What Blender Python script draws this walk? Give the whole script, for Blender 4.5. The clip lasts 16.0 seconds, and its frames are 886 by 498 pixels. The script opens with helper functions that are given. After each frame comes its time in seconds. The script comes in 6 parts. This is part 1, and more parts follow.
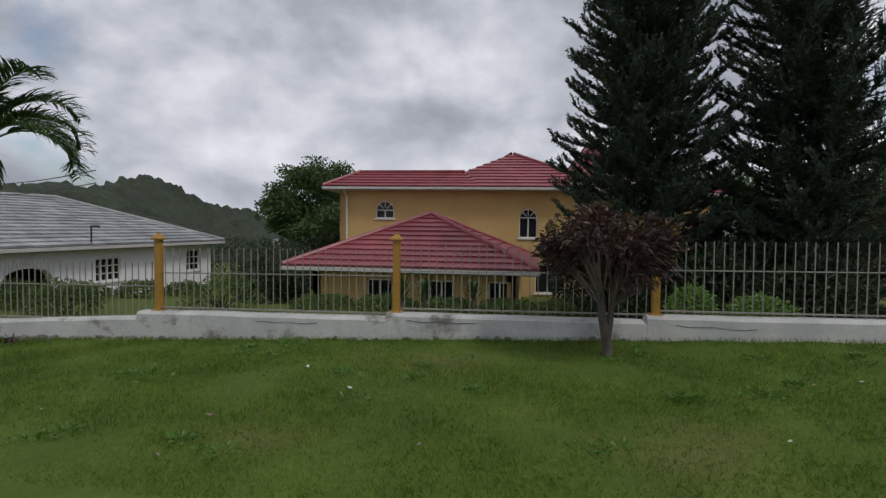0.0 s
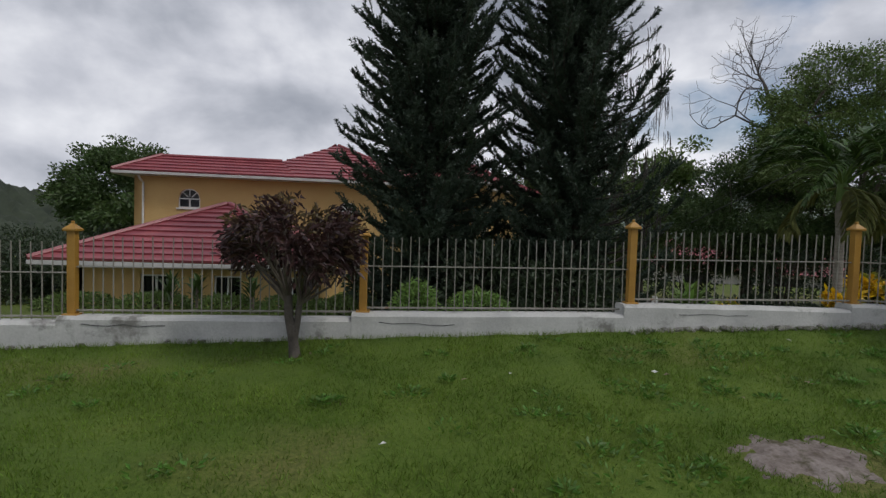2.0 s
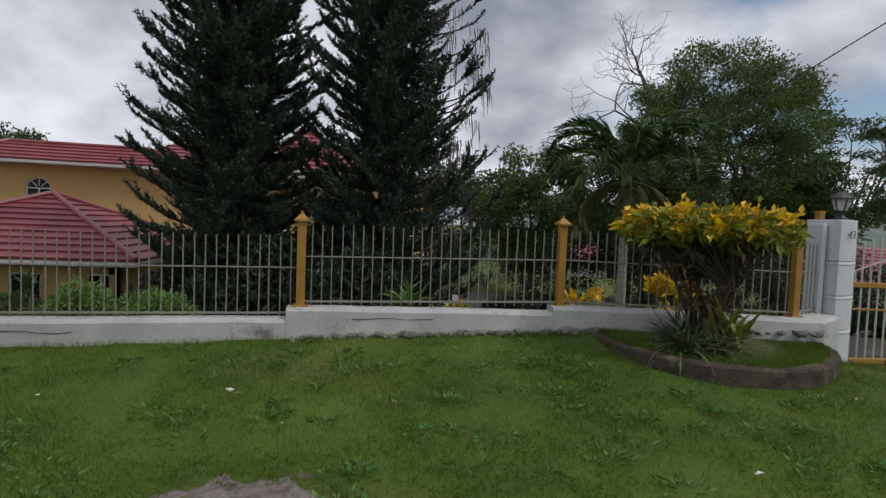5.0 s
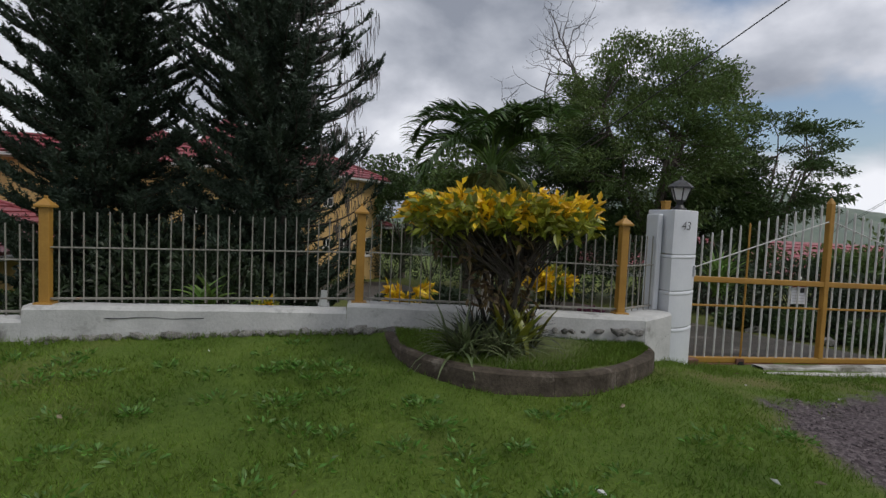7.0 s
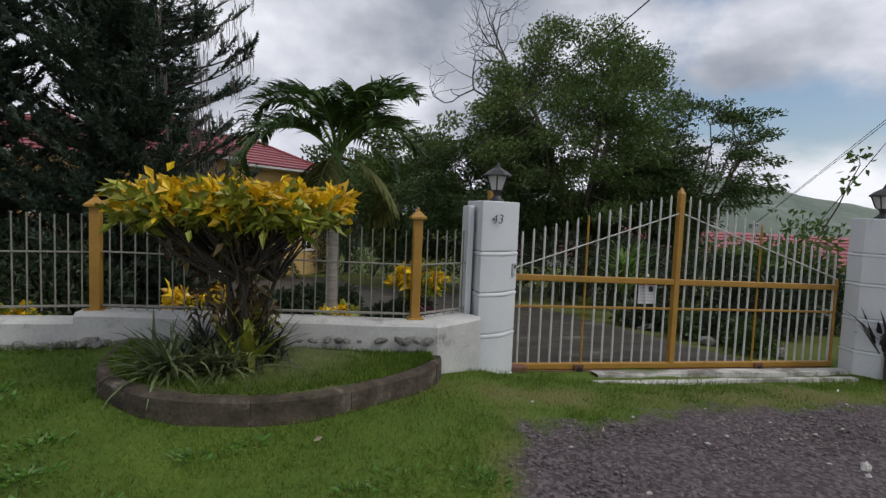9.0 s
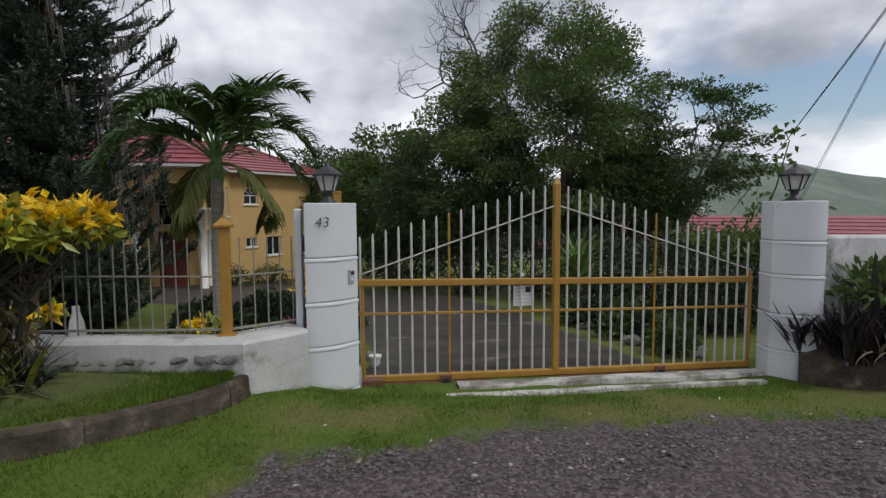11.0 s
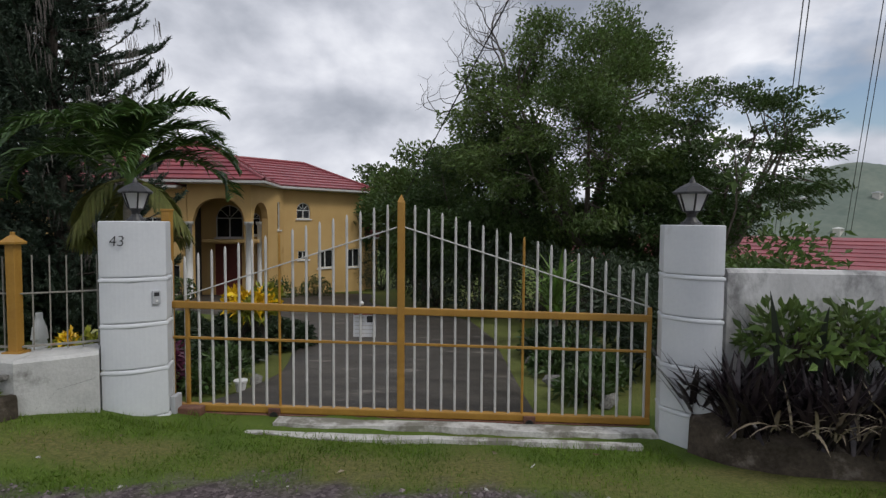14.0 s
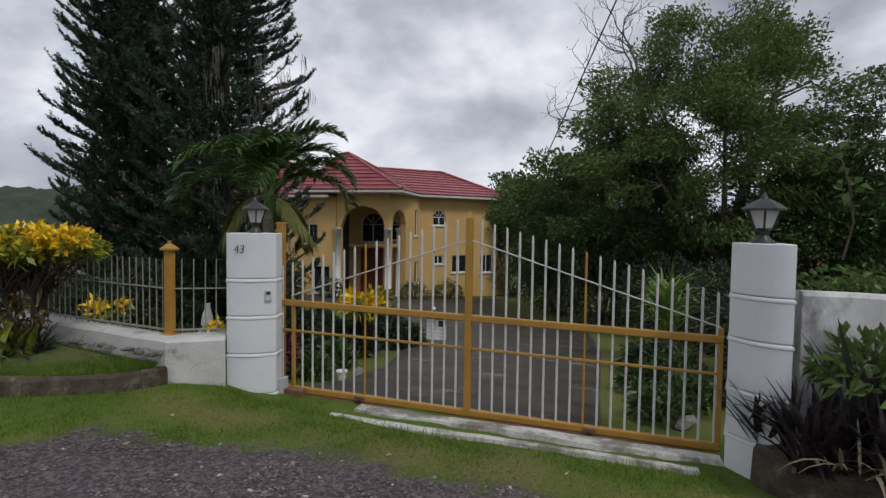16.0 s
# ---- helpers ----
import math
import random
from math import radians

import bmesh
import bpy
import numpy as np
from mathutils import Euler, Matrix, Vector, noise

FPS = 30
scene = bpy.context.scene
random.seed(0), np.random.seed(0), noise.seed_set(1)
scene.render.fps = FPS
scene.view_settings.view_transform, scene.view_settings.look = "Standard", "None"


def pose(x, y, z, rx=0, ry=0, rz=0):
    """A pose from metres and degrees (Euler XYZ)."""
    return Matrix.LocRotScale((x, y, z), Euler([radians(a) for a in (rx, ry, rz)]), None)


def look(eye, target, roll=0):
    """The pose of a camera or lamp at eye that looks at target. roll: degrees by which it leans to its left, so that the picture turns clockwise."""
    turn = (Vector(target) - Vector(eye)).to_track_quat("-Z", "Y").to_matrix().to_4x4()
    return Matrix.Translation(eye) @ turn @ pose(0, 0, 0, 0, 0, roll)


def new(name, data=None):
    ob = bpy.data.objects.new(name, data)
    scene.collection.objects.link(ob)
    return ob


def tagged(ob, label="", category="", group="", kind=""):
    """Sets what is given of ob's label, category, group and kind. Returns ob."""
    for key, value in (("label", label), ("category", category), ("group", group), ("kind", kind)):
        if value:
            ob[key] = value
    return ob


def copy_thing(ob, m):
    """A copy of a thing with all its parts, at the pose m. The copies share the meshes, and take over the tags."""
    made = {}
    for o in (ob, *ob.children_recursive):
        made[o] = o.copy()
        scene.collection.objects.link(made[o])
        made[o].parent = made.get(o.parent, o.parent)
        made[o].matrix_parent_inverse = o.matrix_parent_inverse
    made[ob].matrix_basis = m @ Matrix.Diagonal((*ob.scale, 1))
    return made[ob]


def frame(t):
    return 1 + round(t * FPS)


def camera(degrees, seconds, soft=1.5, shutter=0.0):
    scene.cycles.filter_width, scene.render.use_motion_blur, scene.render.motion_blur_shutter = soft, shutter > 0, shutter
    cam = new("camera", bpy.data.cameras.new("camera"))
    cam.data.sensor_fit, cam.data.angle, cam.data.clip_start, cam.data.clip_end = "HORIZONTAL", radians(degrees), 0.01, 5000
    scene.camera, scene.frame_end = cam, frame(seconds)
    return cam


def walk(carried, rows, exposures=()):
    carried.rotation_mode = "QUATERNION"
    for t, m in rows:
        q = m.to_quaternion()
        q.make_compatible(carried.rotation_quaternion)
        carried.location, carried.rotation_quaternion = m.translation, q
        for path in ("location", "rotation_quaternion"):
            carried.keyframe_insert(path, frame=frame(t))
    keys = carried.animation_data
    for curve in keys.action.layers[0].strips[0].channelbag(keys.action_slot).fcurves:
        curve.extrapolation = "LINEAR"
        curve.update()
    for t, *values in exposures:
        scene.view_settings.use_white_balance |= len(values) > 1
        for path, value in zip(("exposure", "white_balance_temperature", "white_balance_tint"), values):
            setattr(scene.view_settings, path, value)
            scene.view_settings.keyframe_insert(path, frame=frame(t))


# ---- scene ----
cam = camera(79.6, 16.0, soft=1.4)
PATH = [
    (0, (-0.004, 0.206, 1.371), (-0.34, 2.176, 1.293), 0.6),
    (0.5, (0.326, 0.27, 1.325), (0.179, 2.263, 1.236), 0.4),
    (1, (0.68, 0.335, 1.343), (0.727, 2.332, 1.249), 1.4),
    (1.5, (1.044, 0.51, 1.368), (1.229, 2.499, 1.274), 1.6),
    (2, (1.476, 0.578, 1.39), (1.658, 2.568, 1.302), 1.8),
    (2.5, (1.918, 0.707, 1.388), (2.098, 2.697, 1.303), 1.4),
    (3, (2.405, 0.762, 1.396), (2.594, 2.752, 1.313), 1.3),
    (3.5, (2.903, 0.865, 1.408), (3.113, 2.852, 1.319), 1.0),
    (4, (3.384, 0.904, 1.433), (3.629, 2.887, 1.337), 2.2),
    (4.2, (3.594, 0.89, 1.473), (3.856, 2.87, 1.374), 2.4),
    (6.3, (5.365, 0.941, 1.428), (5.76, 2.899, 1.328), 2.4),
    (6.5, (5.55, 0.977, 1.454), (5.952, 2.933, 1.347), 2.6),
    (7, (6.021, 1.071, 1.467), (6.424, 3.026, 1.351), 2.5),
    (7.5, (6.514, 1.131, 1.485), (6.929, 3.083, 1.355), 2.4),
    (8, (6.977, 1.255, 1.511), (7.412, 3.201, 1.36), 2.3),
    (8.5, (7.382, 1.304, 1.535), (7.845, 3.243, 1.381), 2.4),
    (9, (7.817, 1.304, 1.542), (8.286, 3.243, 1.4), 2.3),
    (9.5, (8.247, 1.344, 1.567), (8.72, 3.281, 1.425), 1.9),
    (10, (8.684, 1.305, 1.597), (9.147, 3.245, 1.447), 1.5),
    (10.2, (8.853, 1.313, 1.601), (9.292, 3.258, 1.442), 1.1),
    (12.3, (10.533, 1.395, 1.618), (10.774, 3.376, 1.496), 0.0),
    (12.5, (10.683, 1.413, 1.615), (10.903, 3.398, 1.5), 0.3),
    (13, (11.09, 1.494, 1.645), (11.257, 3.484, 1.528), -1.0),
    (13.5, (11.5, 1.506, 1.656), (11.589, 3.501, 1.556), -1.3),
    (14, (11.841, 1.622, 1.654), (11.817, 3.62, 1.553), 0.4),
    (14.5, (12.129, 1.703, 1.684), (11.823, 3.677, 1.581), 0.3),
    (15, (12.328, 1.644, 1.719), (11.833, 3.578, 1.614), 1.7),
    (15.5, (12.432, 1.487, 1.72), (11.915, 3.416, 1.622), 1.4),
    (16, (12.572, 1.377, 1.741), (12.004, 3.293, 1.653), 0.8),
]
walk(cam, [(t, look(eye, target, roll)) for t, eye, target, roll in PATH], [(0.0, -0.10), (4.0, 0.0), (8.0, 0.10), (10.5, 0.20), (13.0, 0.12), (16.0, 0.12)])

# ---------- world: broken cloud over a pale sky, weak wide sun ----------
world = bpy.data.worlds.new("world")
scene.world = world
world.use_nodes = True
wt = world.node_tree
wt.nodes.clear()


def node(tree, kind, **inputs):
    n = tree.nodes.new(kind)
    for key, value in inputs.items():
        n.inputs[key.replace("_", " ")].default_value = value
    return n


def ramp(tree, stops, interpolation="LINEAR"):
    n = tree.nodes.new("ShaderNodeValToRGB")
    n.color_ramp.interpolation = interpolation
    while len(n.color_ramp.elements) < len(stops):
        n.color_ramp.elements.new(0.5)
    for e, (p, c) in zip(n.color_ramp.elements, stops):
        e.position = p
        e.color = (c, c, c, 1) if isinstance(c, (int, float)) else (*c, 1)
    return n


SUN_ELEV, SUN_ROT = radians(52), radians(122)
sky = wt.nodes.new("ShaderNodeTexSky")
sky.sky_type = "NISHITA"
sky.sun_disc = False
sky.sun_elevation, sky.sun_rotation = SUN_ELEV, SUN_ROT
sky.air_density, sky.dust_density = 1.0, 1.5
coord = wt.nodes.new("ShaderNodeTexCoord")
squash = wt.nodes.new("ShaderNodeMapping")
squash.inputs["Scale"].default_value = (1.0, 1.0, 1.6)
squash.inputs["Rotation"].default_value = (0.0, 0.0, radians(75))
squash.inputs["Location"].default_value = (1.3, 2.2, 0.6)
wt.links.new(coord.outputs["Generated"], squash.inputs["Vector"])
cover = node(wt, "ShaderNodeTexNoise", Scale=1.7, Detail=7.0, Roughness=0.5, Distortion=0.1)
shade = node(wt, "ShaderNodeTexNoise", Scale=3.6, Detail=9.0, Roughness=0.50, Distortion=0.12)
wt.links.new(squash.outputs[0], cover.inputs["Vector"])
wt.links.new(squash.outputs[0], shade.inputs["Vector"])
gaps = ramp(wt, [(0.34, 0.0), (0.41, 1.0)])
tone = ramp(wt, [(0.30, (0.26, 0.285, 0.345)), (0.44, (0.43, 0.455, 0.52)), (0.53, (0.60, 0.62, 0.69)), (0.65, (0.85, 0.865, 0.92))])
# a break in the cloud, ragged by the same noise
toward = wt.nodes.new("ShaderNodeVectorMath")
toward.operation = "DOT_PRODUCT"
wt.links.new(coord.outputs["Generated"], toward.inputs[0])
toward.inputs[1].default_value = (math.sin(radians(36)) * math.cos(radians(23)), math.cos(radians(36)) * math.cos(radians(23)), math.sin(radians(23)))
opened = node(wt, "ShaderNodeMapRange", From_Min=0.986, From_Max=0.9995, To_Min=0.0, To_Max=0.20)
wt.links.new(toward.outputs["Value"], opened.inputs["Value"])
thin = wt.nodes.new("ShaderNodeMath")
thin.operation = "SUBTRACT"
wt.links.new(cover.outputs["Fac"], thin.inputs[0])
wt.links.new(opened.outputs[0], thin.inputs[1])
wt.links.new(thin.outputs[0], gaps.inputs["Fac"])
wt.links.new(shade.outputs["Fac"], tone.inputs["Fac"])
clear = wt.nodes.new("ShaderNodeBackground")
clear.inputs["Strength"].default_value = 0.10
cloud = wt.nodes.new("ShaderNodeBackground")
cloud.inputs["Strength"].default_value = 1.0
mixed = wt.nodes.new("ShaderNodeMixShader")
out = wt.nodes.new("ShaderNodeOutputWorld")
wt.links.new(sky.outputs[0], clear.inputs["Color"])
wt.links.new(tone.outputs[0], cloud.inputs["Color"])
wt.links.new(gaps.outputs[0], mixed.inputs[0])
wt.links.new(clear.outputs[0], mixed.inputs[1])
wt.links.new(cloud.outputs[0], mixed.inputs[2])
wt.links.new(mixed.outputs[0], out.inputs[0])

sun = new("sun", bpy.data.lights.new("sun", "SUN"))
sun.data.energy, sun.data.angle, sun.data.color = 1.25, radians(14), (1.0, 0.96, 0.9)
sun.matrix_world = look((0, 0, 0), (-math.sin(SUN_ROT) * math.cos(SUN_ELEV), -math.cos(SUN_ROT) * math.cos(SUN_ELEV), -math.sin(SUN_ELEV)))


# ---------- materials ----------
def mat(name, low, high, scale=4.0, rough=0.7, bump=0.3, fine=60.0, metal=0.0, stain=None, stain_scale=1.2, stain_at=0.62, vary=0.0, island=0.0, leaf=0.0, stretch=None, spec=0.5):
    m = bpy.data.materials.new(name)
    m.use_nodes = True
    t = m.node_tree
    bsdf = t.nodes["Principled BSDF"]
    bsdf.inputs["Roughness"].default_value, bsdf.inputs["Metallic"].default_value = rough, metal
    bsdf.inputs["Specular IOR Level"].default_value = spec
    tc = t.nodes.new("ShaderNodeTexCoord")
    src = tc.outputs["Object"]
    if stretch:
        mp = t.nodes.new("ShaderNodeMapping")
        mp.inputs["Scale"].default_value = stretch
        t.links.new(src, mp.inputs["Vector"])
        src = mp.outputs[0]
    big = node(t, "ShaderNodeTexNoise", Scale=scale, Detail=5.0, Roughness=0.6)
    small = node(t, "ShaderNodeTexNoise", Scale=fine, Detail=3.0, Roughness=0.6)
    t.links.new(src, big.inputs["Vector"])
    t.links.new(src, small.inputs["Vector"])
    add = t.nodes.new("ShaderNodeMath")
    add.operation = "MULTIPLY_ADD"
    t.links.new(small.outputs["Fac"], add.inputs[0])
    add.inputs[1].default_value = 0.45
    t.links.new(big.outputs["Fac"], add.inputs[2])
    mixer = ramp(t, [(0.5, low), (0.95, high)])
    t.links.new(add.outputs[0], mixer.inputs["Fac"])
    col = mixer.outputs[0]
    if stain:
        sn = node(t, "ShaderNodeTexNoise", Scale=stain_scale, Detail=8.0, Roughness=0.68)
        t.links.new(src, sn.inputs["Vector"])
        sr = ramp(t, [(stain_at, 0.0), (stain_at + 0.12, 0.85)])
        t.links.new(sn.outputs["Fac"], sr.inputs["Fac"])
        mx = t.nodes.new("ShaderNodeMixRGB")
        t.links.new(sr.outputs[0], mx.inputs["Fac"])
        t.links.new(col, mx.inputs["Color1"])
        mx.inputs["Color2"].default_value = (*stain, 1)
        col = mx.outputs[0]
    if vary or island:
        hv = t.nodes.new("ShaderNodeHueSaturation")
        if island:
            rnd = t.nodes.new("ShaderNodeNewGeometry").outputs["Random Per Island"]
        else:
            rnd = t.nodes.new("ShaderNodeObjectInfo").outputs["Random"]
        amount = vary or island
        mr = node(t, "ShaderNodeMapRange", To_Min=1 - amount, To_Max=1 + amount)
        t.links.new(rnd, mr.inputs["Value"])
        t.links.new(mr.outputs[0], hv.inputs["Value"])
        mh = node(t, "ShaderNodeMapRange", To_Min=0.5 - 0.035 * amount, To_Max=0.5 + 0.035 * amount)
        t.links.new(rnd, mh.inputs["Value"])
        t.links.new(mh.outputs[0], hv.inputs["Hue"])
        t.links.new(col, hv.inputs["Color"])
        col = hv.outputs[0]
    t.links.new(col, bsdf.inputs["Base Color"])
    if bump:
        bp = node(t, "ShaderNodeBump", Strength=bump, Distance=0.02)
        t.links.new(add.outputs[0], bp.inputs["Height"])
        t.links.new(bp.outputs[0], bsdf.inputs["Normal"])
    if leaf:
        tr = t.nodes.new("ShaderNodeBsdfTranslucent")
        t.links.new(col, tr.inputs["Color"])
        ms = t.nodes.new("ShaderNodeMixShader")
        ms.inputs[0].default_value = leaf
        t.links.new(bsdf.outputs[0], ms.inputs[1])
        t.links.new(tr.outputs[0], ms.inputs[2])
        t.links.new(ms.outputs[0], t.nodes["Material Output"].inputs["Surface"])
    return m


M_WALL = mat("weathered_white_wall_paint", (0.38, 0.38, 0.37), (0.55, 0.55, 0.53), 3, 0.85, 0.35, 45, stain=(0.14, 0.135, 0.12), stain_scale=2.6, stain_at=0.555)
M_PILLAR = mat("white_gloss_paint", (0.56, 0.58, 0.61), (0.64, 0.66, 0.68), 2, 0.5, 0.06, 40, stain=(0.42, 0.42, 0.40), stain_scale=2.5, stain_at=0.66)
M_GROOVE = mat("grey_joint_mortar", (0.24, 0.24, 0.25), (0.34, 0.34, 0.35), 6)
M_YELLOW = mat("ochre_yellow_metal_paint", (0.29, 0.150, 0.026), (0.39, 0.215, 0.040), 5, 0.5, 0.1, 60, stain=(0.20, 0.10, 0.04), stain_scale=5, stain_at=0.66, spec=0.4)
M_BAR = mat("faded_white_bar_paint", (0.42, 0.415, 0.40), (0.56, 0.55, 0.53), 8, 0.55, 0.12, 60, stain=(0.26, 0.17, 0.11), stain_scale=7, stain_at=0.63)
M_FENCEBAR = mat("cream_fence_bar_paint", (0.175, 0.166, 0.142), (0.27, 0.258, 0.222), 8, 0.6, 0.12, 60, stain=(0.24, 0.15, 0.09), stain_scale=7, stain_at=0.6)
M_BLACK = mat("black_cast_metal", (0.012, 0.012, 0.013), (0.03, 0.03, 0.032), 9, 0.45, 0.1, 80)
M_RUST = mat("rusty_steel", (0.10, 0.045, 0.03), (0.19, 0.09, 0.06), 9, 0.8, 0.3, 60)
M_STONE = mat("rubble_stone", (0.06, 0.058, 0.05), (0.30, 0.29, 0.265), 6, 0.9, 0.6, 40, vary=0.35)
M_CURB = mat("mossy_dark_concrete", (0.034, 0.028, 0.020), (0.105, 0.085, 0.066), 7, 0.95, 0.6, 40, stain=(0.22, 0.195, 0.165), stain_scale=3.5, stain_at=0.58, spec=0.2)
M_CONC = mat("damp_concrete", (0.065, 0.063, 0.06), (0.135, 0.13, 0.125), 1.6, 0.42, 0.25, 40, stain=(0.30, 0.295, 0.28), stain_scale=0.9, stain_at=0.56, stretch=(0.6, 1.6, 1))
M_DRIVE = mat("damp_dark_concrete", (0.026, 0.023, 0.019), (0.085, 0.074, 0.062), 2.2, 0.55, 0.6, 30, stain=(0.26, 0.235, 0.20), stain_scale=1.9, stain_at=0.585, stretch=(0.7, 1.5, 1), spec=0.25)
M_TRACK = mat("pale_worn_concrete", (0.36, 0.35, 0.33), (0.58, 0.57, 0.54), 5, 0.85, 0.4, 40, stain=(0.13, 0.12, 0.09), stain_scale=3, stain_at=0.47)
M_SLAB = mat("worn_stone_slab", (0.10, 0.078, 0.066), (0.27, 0.235, 0.215), 9, 0.95, 0.9, 45, stain=(0.065, 0.060, 0.028), stain_scale=7, stain_at=0.53, spec=0.2)
M_HOUSE = mat("ochre_render", (0.50, 0.325, 0.125), (0.58, 0.395, 0.165), 0.9, 0.85, 0.15, 25, stain=(0.40, 0.25, 0.09), stain_scale=0.6, stain_at=0.62)
M_TRIM = mat("white_trim", (0.6, 0.6, 0.58), (0.72, 0.72, 0.7), 3, 0.6, 0.05)
M_GUTTER = mat("grey_gutter", (0.42, 0.41, 0.40), (0.55, 0.54, 0.52), 2, 0.5, 0.05)
M_ROOF = mat("red_coated_metal_tiles", (0.215, 0.045, 0.055), (0.30, 0.078, 0.088), 1.4, 0.42, 0.12, 30, stain=(0.16, 0.04, 0.045), stain_scale=0.8, island=0.10)
M_GREYROOF = mat("grey_metal_tiles", (0.20, 0.21, 0.22), (0.36, 0.37, 0.38), 1.6, 0.55, 0.12, 20, stain=(0.11, 0.11, 0.11), stain_scale=1.4, island=0.30)
M_NEIGHBOUR = mat("pale_lilac_render", (0.74, 0.72, 0.77), (0.84, 0.82, 0.86), 1, 0.85, 0.1, 25, stain=(0.45, 0.43, 0.45), stain_scale=0.8)
M_DOOR = mat("dark_red_door", (0.11, 0.025, 0.02), (0.17, 0.04, 0.03), 4, 0.5, 0.1, 40)
M_CABLE = mat("black_cable", (0.02, 0.02, 0.02), (0.04, 0.04, 0.04), 3, 0.6, 0)
M_BARK = mat("grey_brown_bark", (0.07, 0.055, 0.045), (0.17, 0.145, 0.12), 8, 0.95, 0.7, 50, stretch=(1, 1, 0.3))
M_DARKBARK = mat("dark_bark", (0.03, 0.025, 0.02), (0.075, 0.062, 0.05), 8, 0.95, 0.7, 50, stretch=(1, 1, 0.3))
M_TRUNK = mat("lichened_dark_bark", (0.045, 0.038, 0.032), (0.12, 0.105, 0.09), 9, 0.95, 0.7, 50, stain=(0.22, 0.21, 0.19), stain_scale=8, stain_at=0.62)
M_PALEBARK = mat("pale_ringed_bark", (0.18, 0.16, 0.13), (0.34, 0.31, 0.27), 6, 0.9, 0.5, 40, stretch=(0.4, 0.4, 5))
M_DEAD = mat("dead_grey_wood", (0.06, 0.053, 0.048), (0.13, 0.118, 0.108), 8, 0.95, 0.3)
M_PLANTER = mat("grassy_soil", (0.045, 0.05, 0.016), (0.10, 0.125, 0.03), 5, 0.95, 0.5, 40)
M_PURPLE = mat("purple_red_leaves", (0.07, 0.014, 0.035), (0.15, 0.03, 0.075), 5, 0.5, 0, 30, island=0.4, leaf=0.2)
M_PINE = mat("dark_needles", (0.022, 0.043, 0.028), (0.062, 0.092, 0.056), 1.2, 0.65, 0, 20, island=0.35, leaf=0.12)
M_LEAF = mat("mid_green_leaves", (0.058, 0.105, 0.026), (0.140, 0.200, 0.052), 0.6, 0.5, 0, 12, island=0.35, leaf=0.36)
M_LEAFDARK = mat("deep_green_leaves", (0.034, 0.068, 0.018), (0.080, 0.130, 0.034), 0.6, 0.5, 0, 12, island=0.28, leaf=0.25)
# leaf colour darkened to paint in the deep shade under the trees
M_UNDER = mat("evergreen_leaves_painted_shade", (0.018, 0.034, 0.015), (0.044, 0.068, 0.028), 0.6, 0.55, 0, 12, island=0.3, leaf=0.15)
M_PALM = mat("palm_green", (0.024, 0.062, 0.016), (0.085, 0.145, 0.034), 1.2, 0.45, 0, 12, island=0.35, leaf=0.25)
M_PALMOLD = mat("yellowing_palm", (0.075, 0.095, 0.022), (0.19, 0.19, 0.05), 2, 0.8, 0, 12, island=0.3, leaf=0.2)
M_CROTON_Y = mat("yellow_variegated_leaves", (0.58, 0.33, 0.008), (0.82, 0.58, 0.02), 9, 0.4, 0, 40, island=0.3, leaf=0.2)
M_CROTON_G = mat("yellow_green_leaves", (0.11, 0.15, 0.02), (0.33, 0.33, 0.035), 9, 0.4, 0, 40, island=0.4, leaf=0.2)
M_MAROON = mat("dull_maroon_leaves", (0.022, 0.009, 0.011), (0.068, 0.027, 0.024), 6, 0.5, 0, 30, island=0.5, leaf=0.15)
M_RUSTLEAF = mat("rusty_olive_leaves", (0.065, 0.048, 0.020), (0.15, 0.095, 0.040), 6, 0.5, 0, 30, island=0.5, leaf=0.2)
M_STRAP = mat("olive_strap_leaves", (0.055, 0.085, 0.030), (0.16, 0.185, 0.085), 5, 0.45, 0, 30, island=0.4, leaf=0.15)
M_DARKSTRAP = mat("dark_strap_leaves", (0.018, 0.026, 0.020), (0.05, 0.062, 0.045), 5, 0.45, 0, 30, island=0.4, leaf=0.1)
M_PURPLESTRAP = mat("purple_black_strap_leaves", (0.020, 0.013, 0.017), (0.055, 0.042, 0.046), 5, 0.4, 0, 30, island=0.4, leaf=0.08)
M_DRY = mat("dry_dead_leaves", (0.17, 0.135, 0.085), (0.33, 0.28, 0.2), 5, 0.85, 0, 30, island=0.4, leaf=0.1)
M_LIME = mat("light_green_leaves", (0.10, 0.19, 0.035), (0.19, 0.30, 0.07), 3, 0.5, 0, 30, island=0.35, leaf=0.3)
M_BLADE = mat("grass_blades", (0.062, 0.120, 0.010), (0.160, 0.238, 0.032), 1.3, 0.6, 0, 6, island=0.32, leaf=0.3, stain=(0.20, 0.18, 0.06), stain_scale=1.3, stain_at=0.645, spec=0.3)
M_WEED = mat("lawn_weeds", (0.058, 0.150, 0.018), (0.125, 0.235, 0.035), 3, 0.5, 0, 30, island=0.35, leaf=0.25)
M_PEBBLE = mat("grey_purple_gravel", (0.064, 0.049, 0.053), (0.178, 0.148, 0.151), 3, 0.8, 0.2, 50, island=0.55)
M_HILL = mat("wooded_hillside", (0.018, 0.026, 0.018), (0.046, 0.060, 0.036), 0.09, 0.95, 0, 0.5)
# distance haze is painted into this pale, muted base colour
M_FARHILL = mat("far_hillside_haze_in_colour", (0.10, 0.135, 0.115), (0.185, 0.215, 0.175), 0.02, 1.0, 0, 0.2)
M_SIGN = mat("white_sign_sheet", (0.6, 0.6, 0.62), (0.7, 0.7, 0.72), 8, 0.5, 0)
